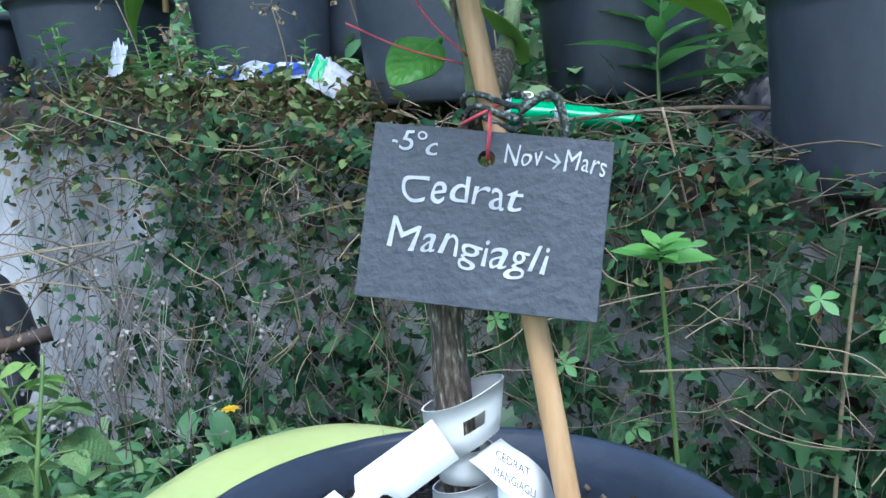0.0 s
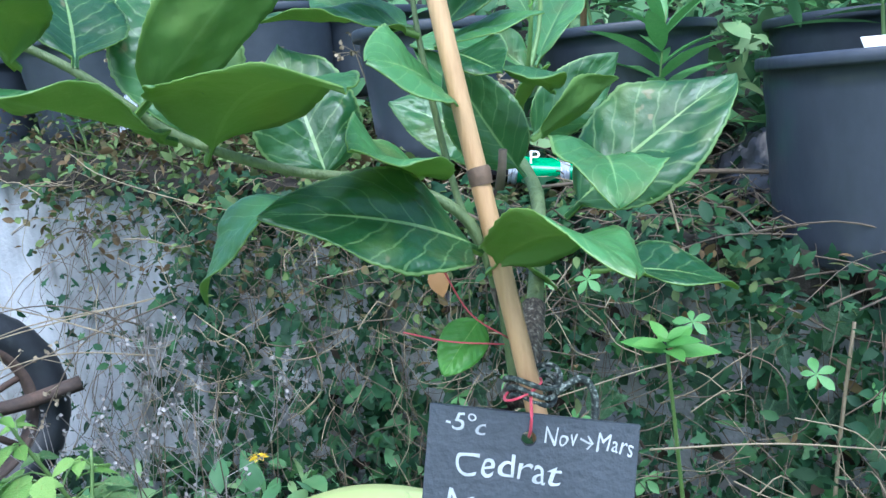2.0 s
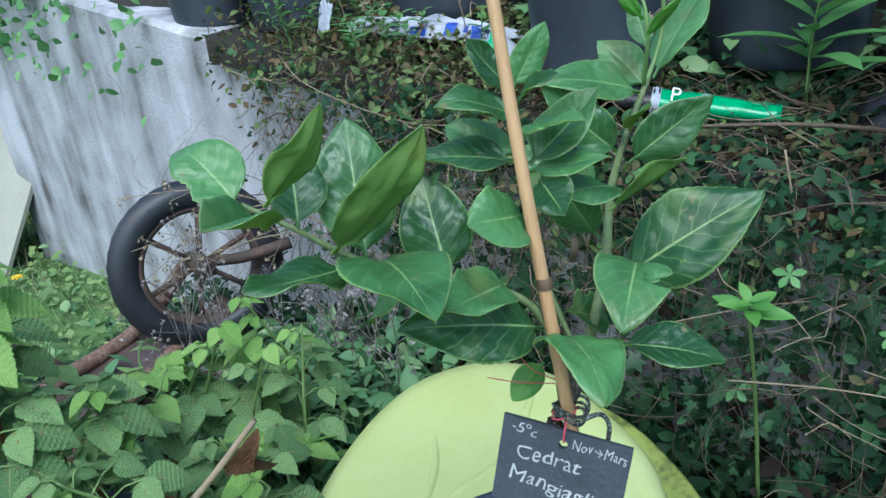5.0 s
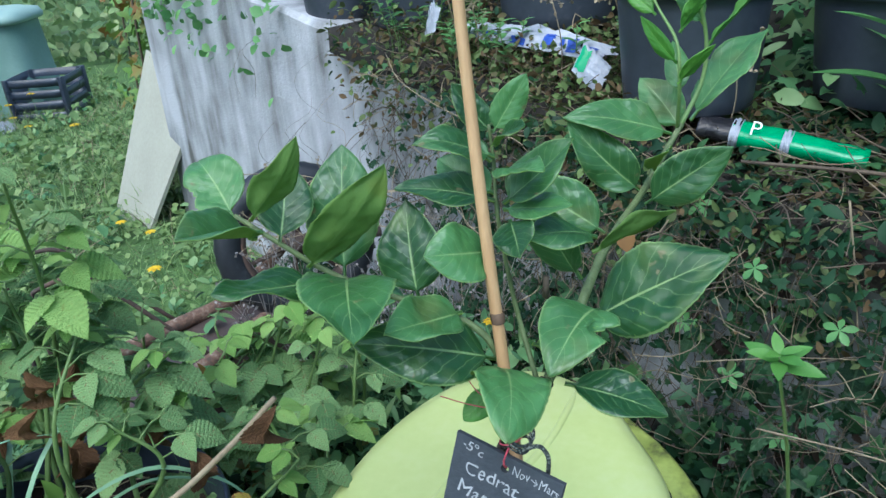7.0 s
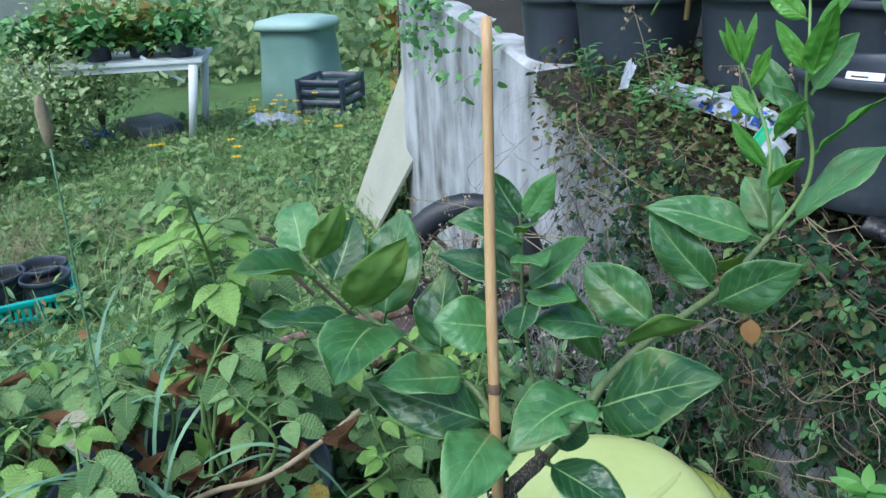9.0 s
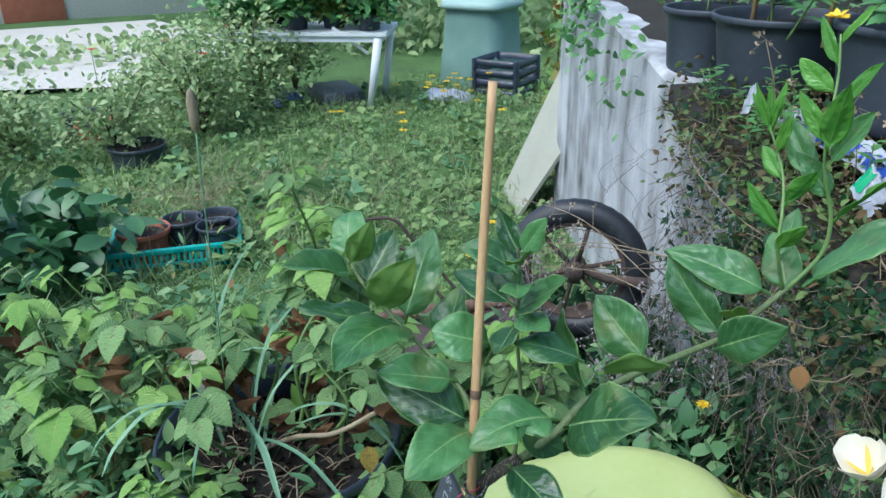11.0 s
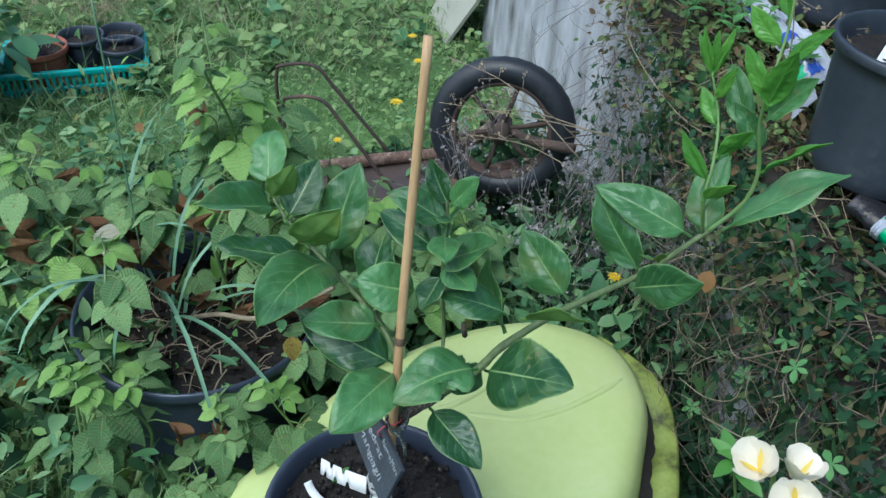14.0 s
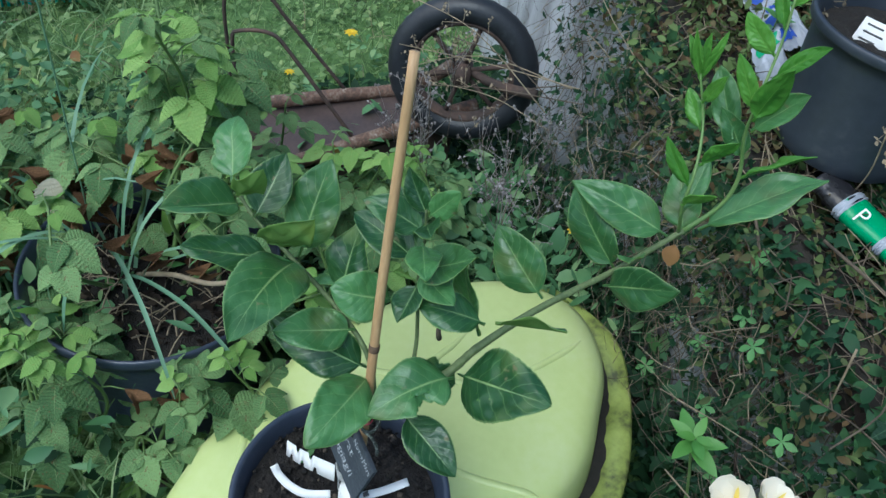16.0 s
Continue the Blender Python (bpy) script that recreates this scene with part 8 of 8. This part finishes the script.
rb_ = random.Random(77)
bush("shrub", (-2.35, -0.12, -0.15), 0.42, 0.42, 0.42, 420, 0.11, OVAL, M_SHRUB, "dense shrub with dark glossy leaves beside the crate", "shrub", rb_, 9)
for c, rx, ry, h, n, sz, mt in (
    ((-4.9, 0.9, -0.3), 0.5, 0.5, 0.75, 2200, 0.05, M_FAR_HAZY),
    ((-5.5, 1.4, -0.35), 0.5, 0.5, 0.8, 2200, 0.05, M_FAR_HAZY),
    ((-4.4, 0.3, -0.27), 0.35, 0.4, 0.45, 1200, 0.05, M_FAR_HAZY),
    ((-5.0, -0.3, -0.3), 0.5, 0.4, 0.4, 1300, 0.05, M_FAR_HAZY),
    ((-6.2, 0.75, -0.4), 0.4, 0.4, 0.55, 1200, 0.06, M_FAR_HAZY),
    ((-6.4, 2.0, -0.4), 0.6, 0.6, 1.1, 2000, 0.06, M_FAR_HAZY),
    ((-4.2, -0.8, -0.27), 0.5, 0.4, 0.6, 1300, 0.06, M_FAR_HAZY),
    ((-3.4, -0.9, -0.2), 0.4, 0.4, 0.55, 1200, 0.06, M_WEED_SHADED),
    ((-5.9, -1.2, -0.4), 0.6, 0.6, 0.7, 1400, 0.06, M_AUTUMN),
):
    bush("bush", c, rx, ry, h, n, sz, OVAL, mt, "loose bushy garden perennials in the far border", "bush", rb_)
for x, y, z in ((-5.2, 0.75, 0.3), (-4.8, 0.95, 0.25), (-5.3, 1.2, 0.35), (-5.6, 0.3, 0.22)):
    ob = thing("red_flower", (x, y, ground_z(x, y)), "small red bloom in the far border", "flower", "red border flowers")
    part("stalk", tube([(x, y, ground_z(x, y)), (x, y, z)], 0.003, 5), M_STEM, ob)
    hp = Heap()
    for k in range(8):
        hp.add(ROUND, (x, y, z), (math.cos(k * 0.8), math.sin(k * 0.8), 0.4), (0, 0, 1), 0.04)
    part("bloom", hp.vf(), M_RED, ob)
for x, y, r, h in ((-4.2, 0.4, 0.17, 0.16), (-5.6, 0.2, 0.2, 0.16)):
    round_pot("plant_pot", (x, y, ground_z(x, y) - 0.01), r, h, 0.8, M_POTBLACK, "black plastic pot standing far off on the lawn", 0.012, 0.03, "pots on the lawn")
round_pot("plant_pot", (-5.3, 0.25, ground_z(-5.3, 0.25) - 0.01), 0.17, 0.14, 0.8, M_TERRA, "reddish plastic pot standing far off on the lawn", 0.012, 0.03, "pots on the lawn")

# ---- white garden table ----
table = thing("garden_table", (-5.4, 2.0, -0.33), "white plastic garden table loaded with potted plants", "table")
A1, A2 = np.array((-4.86, 2.3, 0.0)), np.array((-5.38, 2.63, 0.0))
LL = np.array((-0.72, -1.12, 0.0))
corner = [A1, A2, A2 + LL, A1 + LL]


def slab(pts, z0, z1, shrink=0.0):
    c = sum(pts) / len(pts)
    ring = [c + (p - c) * (1 - shrink) for p in pts]
    v = [(p[0], p[1], z0) for p in ring] + [(p[0], p[1], z1) for p in ring]
    m = len(ring)
    return v, [tuple(range(m))[::-1], tuple(range(m, 2 * m))] + [(i, (i + 1) % m, m + (i + 1) % m, m + i) for i in range(m)]


part("tabletop", slab(corner, 0.255, 0.28), M_WHITE, table, smooth=False)
part("apron", slab(corner, 0.21, 0.258, 0.06), M_WHITE, table, smooth=False)
for p, ft in ((A1, (-4.99, 2.19)), (A2, (-5.45, 2.5)), (A2 + LL, (-6.05, 1.5)), (A1 + LL, (-5.6, 1.2))):
    c = sum(corner) / 4
    tp = c + (p - c) * 0.9
    gz = ground_z(*ft) - 0.02
    part("leg", tube([(ft[0], ft[1], gz), (tp[0], tp[1], 0.24)], [0.026, 0.034], 10), M_WHITE, table)
part("brace", tube([(-5.0, 2.2, 0.12), (-5.2, 2.0, 0.3)], 0.014, 8), M_WHITE, table)
for k, (u, v) in enumerate(((0.12, 0.3), (0.35, 0.5), (0.55, 0.3), (0.7, 0.6), (0.9, 0.4), (0.2, 0.75))):
    p = A1 + LL * u + (A2 - A1) * v
    round_pot("plant_pot", (p[0], p[1], 0.28), 0.1, 0.12, 0.8, M_POTBLACK, "small black pot on the garden table", 0.01, 0.02, "pots on the table")
    bush("potted_strawberry", (p[0], p[1], 0.36), 0.3, 0.3, 0.24, 420, 0.075, ROUND, M_AUTUMN if k % 2 else M_POTPLANT, "low leafy strawberry plant on the table", "potted plant", rb_, 6, -1)
single("blue_tray", crumple((-5.75, 1.75, ground_z(-5.75, 1.75)), (0.12, 0.05, 0), (-0.05, 0.12, 0), 0.12, 30, 10), M_BAGBLUE, "crumpled blue plastic under the table", "plastic scrap")
gt = thing("grey_tray", (-5.6, 2.1, -0.35), "dark grey plastic tray under the table", "tray")
part("tray_body", box((-5.85, 1.95, -0.36), (-5.35, 2.3, -0.24), 0.015), M_POTDUSTY, gt)

# ---- compost bin, crate, bag, board ----
BC = np.array((-5.55, 3.5, -0.36))
binn = thing("compost_bin", tuple(BC), "pale green plastic compost bin with a lid", "compost bin")


def rsquare(c, profile, ang, n=40, p=5.0):
    v, f = [], []
    for r, z in profile:
        for k in range(n):
            w = 2 * math.pi * k / n
            x, y = math.cos(w), math.sin(w)
            q = (abs(x) ** p + abs(y) ** p) ** (-1 / p)
            x, y = x * q * r, y * q * r
            v.append((c[0] + x * math.cos(ang) - y * math.sin(ang), c[1] + x * math.sin(ang) + y * math.cos(ang), c[2] + z))
    for i in range(len(profile) - 1):
        for k in range(n):
            j = (k + 1) % n
            f.append((i * n + k, i * n + j, (i + 1) * n + j, (i + 1) * n + k))
    return v, f


part("bin_body", rsquare(BC, [(0.32, 0.0), (0.32, 0.02), (0.3, 0.3), (0.295, 0.31), (0.27, 0.66), (0.27, 0.7)], 0.55), M_BIN, binn)
part("bin_lid", rsquare(BC, [(0.26, 0.68), (0.305, 0.69), (0.31, 0.72), (0.29, 0.76), (0.18, 0.785), (0.0, 0.79)], 0.55), M_BINLID, binn, "paler domed lid")
dk = thing("dark_crate", (-4.95, 3.4, -0.33), "dark blue-black slatted crate beside the bin", "crate")
for z in (-0.3, -0.22, -0.14, -0.06):
    part("slat", rsquare((-4.95, 3.4, z), [(0.2, 0.0), (0.21, 0.0), (0.21, 0.055), (0.2, 0.055), (0.2, 0.0)], 0.55, 32, 9), M_POTBLUE, dk)
for k in range(4):
    a = 0.55 + 0.785 + k * 1.571
    x, y = -4.95 + 0.27 * math.cos(a), 3.4 + 0.27 * math.sin(a)
    part("post", box((x - 0.02, y - 0.02, -0.35), (x + 0.02, y + 0.02, 0.0), 0.005), M_POTBLUE, dk)
single("plastic_sheet", crumple((-5.0, 2.87, ground_z(-5.0, 2.87) + 0.01), (0.17, 0.13, 0.0), (-0.09, 0.11, 0.0), 0.1, 40), M_BAGWHITE, "white plastic bag lying on the lawn", "plastic bag")
for k in range(26):
    x, y = -4.75 + rb_.gauss(0, 0.16), 2.72 + rb_.gauss(0, 0.14)
    if k > 17:
        x, y = rb_.uniform(-4.6, -3.0), rb_.uniform(1.6, 3.0)
    daisy(x, y, ground_z(x, y) + rb_.uniform(0.08, 0.28), 0.03, "yellow wild flower standing in the lawn")
B = [np.array(p) for p in ((-2.443, 2.225, 0.472), (-1.96, 2.039, 0.38), (-2.202, 1.811, -0.2), (-2.52, 1.92, -0.2))]
bn = np.cross(B[1] - B[0], B[3] - B[0])
bn = bn / np.linalg.norm(bn) * 0.015
bv_ = [tuple(p) for p in B] + [tuple(p + bn) for p in B]
single("board", (bv_, [(0, 1, 2, 3), (7, 6, 5, 4), (0, 4, 5, 1), (1, 5, 6, 2), (2, 6, 7, 3), (3, 7, 4, 0)]), M_BOARD, "weathered beige board leaning against the wall's end", "board", smooth=False)

# climbing vine with autumn leaves at the wall's far end
av = thing("climbing_vine", (-2.6, 2.3, -0.2), "climbing vine with yellowing leaves over the wall's far end", "vine")
ah, atw = Heap(), Heap()
for _ in range(1500):
    s, d = rb_.gauss(3.3, 0.2), rb_.uniform(0.1, 0.6)
    z = rb_.uniform(0.0, 1.25) if s > 3.0 else rb_.uniform(0.75, 1.15)
    ah.add(IVY, on_wall(s, d, z), rng_dir(rb_, 2.2), (WN[0] + rb_.uniform(-0.6, 0.6), WN[1] + rb_.uniform(-0.6, 0.6), 0.4), rb_.uniform(0.035, 0.075))
for _ in range(260):
    s = 2.35 + 0.16 * rb_.gauss(0, 1) if rb_.random() < 0.7 else rb_.uniform(1.6, 2.6)
    z = wall_top(s) + 0.06 - 0.3 * rb_.random() ** 2
    ah.add(OVAL if rb_.random() < 0.5 else ROUND, on_wall(s, -0.02 - 0.04 * rb_.random(), z), rng_dir(rb_, 2.4), (WN[0] + rb_.uniform(-0.5, 0.5), WN[1] + rb_.uniform(-0.5, 0.5), 0.5), rb_.uniform(0.02, 0.045), 1)
for _ in range(30):
    s, d = rb_.gauss(3.25, 0.18), rb_.uniform(0.1, 0.5)
    atw.raw(tube(spline([on_wall(s, d, -0.2), on_wall(s + 0.05, d, 0.4), on_wall(s - 0.05, d, rb_.uniform(0.7, 1.1))], 4), 0.005, 5))
tagged(part("stem_tangle", atw.vf(), M_TWIG, av, "thin woody stems"), kind="stuff")
tagged(part("foliage", ah.vf(), [M_AUTUMN, M_POTPLANT], av, slots=ah.slot), kind="stuff")

# ---- hedge behind the bank and at the garden's end ----
rh = random.Random(88)
hg = Heap()
for _ in range(9000):
    s = rh.uniform(-2.2, 3.4)
    d = 1.75 + 0.5 * rh.random() + 0.2 * noise.noise(Vector((s * 2, 0, 3)))
    z = rh.uniform(0.7, 2.6)
    p = W0 + s * WD - d * WN
    hg.add(IVY if rh.random() < 0.6 else OVAL, (p[0], p[1], z), rng_dir(rh, 2.6), (WN[0] + rh.uniform(-0.6, 0.6), WN[1] + rh.uniform(-0.6, 0.6), 0.5), rh.uniform(0.04, 0.085))
single("hedge", hg.vf(), M_HEDGE, "ivy-covered hedge rising behind the pots", "hedge", "stuff")
# Dark sheet added behind the hedge leaves to close the gaps between them.
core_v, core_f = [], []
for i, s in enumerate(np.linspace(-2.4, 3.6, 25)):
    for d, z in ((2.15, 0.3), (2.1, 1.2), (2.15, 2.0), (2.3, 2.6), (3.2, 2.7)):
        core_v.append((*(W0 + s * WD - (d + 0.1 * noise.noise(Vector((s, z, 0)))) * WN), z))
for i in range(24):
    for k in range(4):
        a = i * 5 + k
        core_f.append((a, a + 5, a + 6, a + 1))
single("hedge_bank", (core_v, core_f), M_DIRT_AND_GAP, "dark sheet standing behind the hedge leaves", "bank", "structure")
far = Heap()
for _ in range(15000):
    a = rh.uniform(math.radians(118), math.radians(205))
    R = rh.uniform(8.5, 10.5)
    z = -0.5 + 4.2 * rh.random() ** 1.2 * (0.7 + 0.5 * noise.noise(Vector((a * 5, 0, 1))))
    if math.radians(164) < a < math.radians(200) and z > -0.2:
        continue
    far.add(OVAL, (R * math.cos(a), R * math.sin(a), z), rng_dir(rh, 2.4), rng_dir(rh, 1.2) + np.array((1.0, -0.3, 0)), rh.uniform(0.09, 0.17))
single("far_hedge", far.vf(), M_FAR_HAZY, "tall mixed hedge at the garden's far end, haze put into its greens", "hedge", "stuff")
yard_v = [(-8.2, -1.6, -0.40), (-7.2, 0.9, -0.40), (-9.5, 2.2, -0.42), (-12.5, 1.5, -0.42), (-12.5, -3.0, -0.42)]
single("gravel_yard", (yard_v, [(0, 1, 2, 3, 4)]), M_GRAVEL, "pale gravel yard beyond the garden", "gravel", "structure", smooth=False)
house = thing("house", (-13.5, -1.0, -0.45), "pale rendered house wall beyond the gravel yard", "house")
part("wall", box((-13.8, -5.0, -0.5), (-13.5, 3.5, 3.0), 0.01), M_GRAVEL, house)
part("door", box((-13.52, -0.6, -0.45), (-13.46, 0.3, 1.6), 0.01), M_TERRA, house, "orange-brown door")
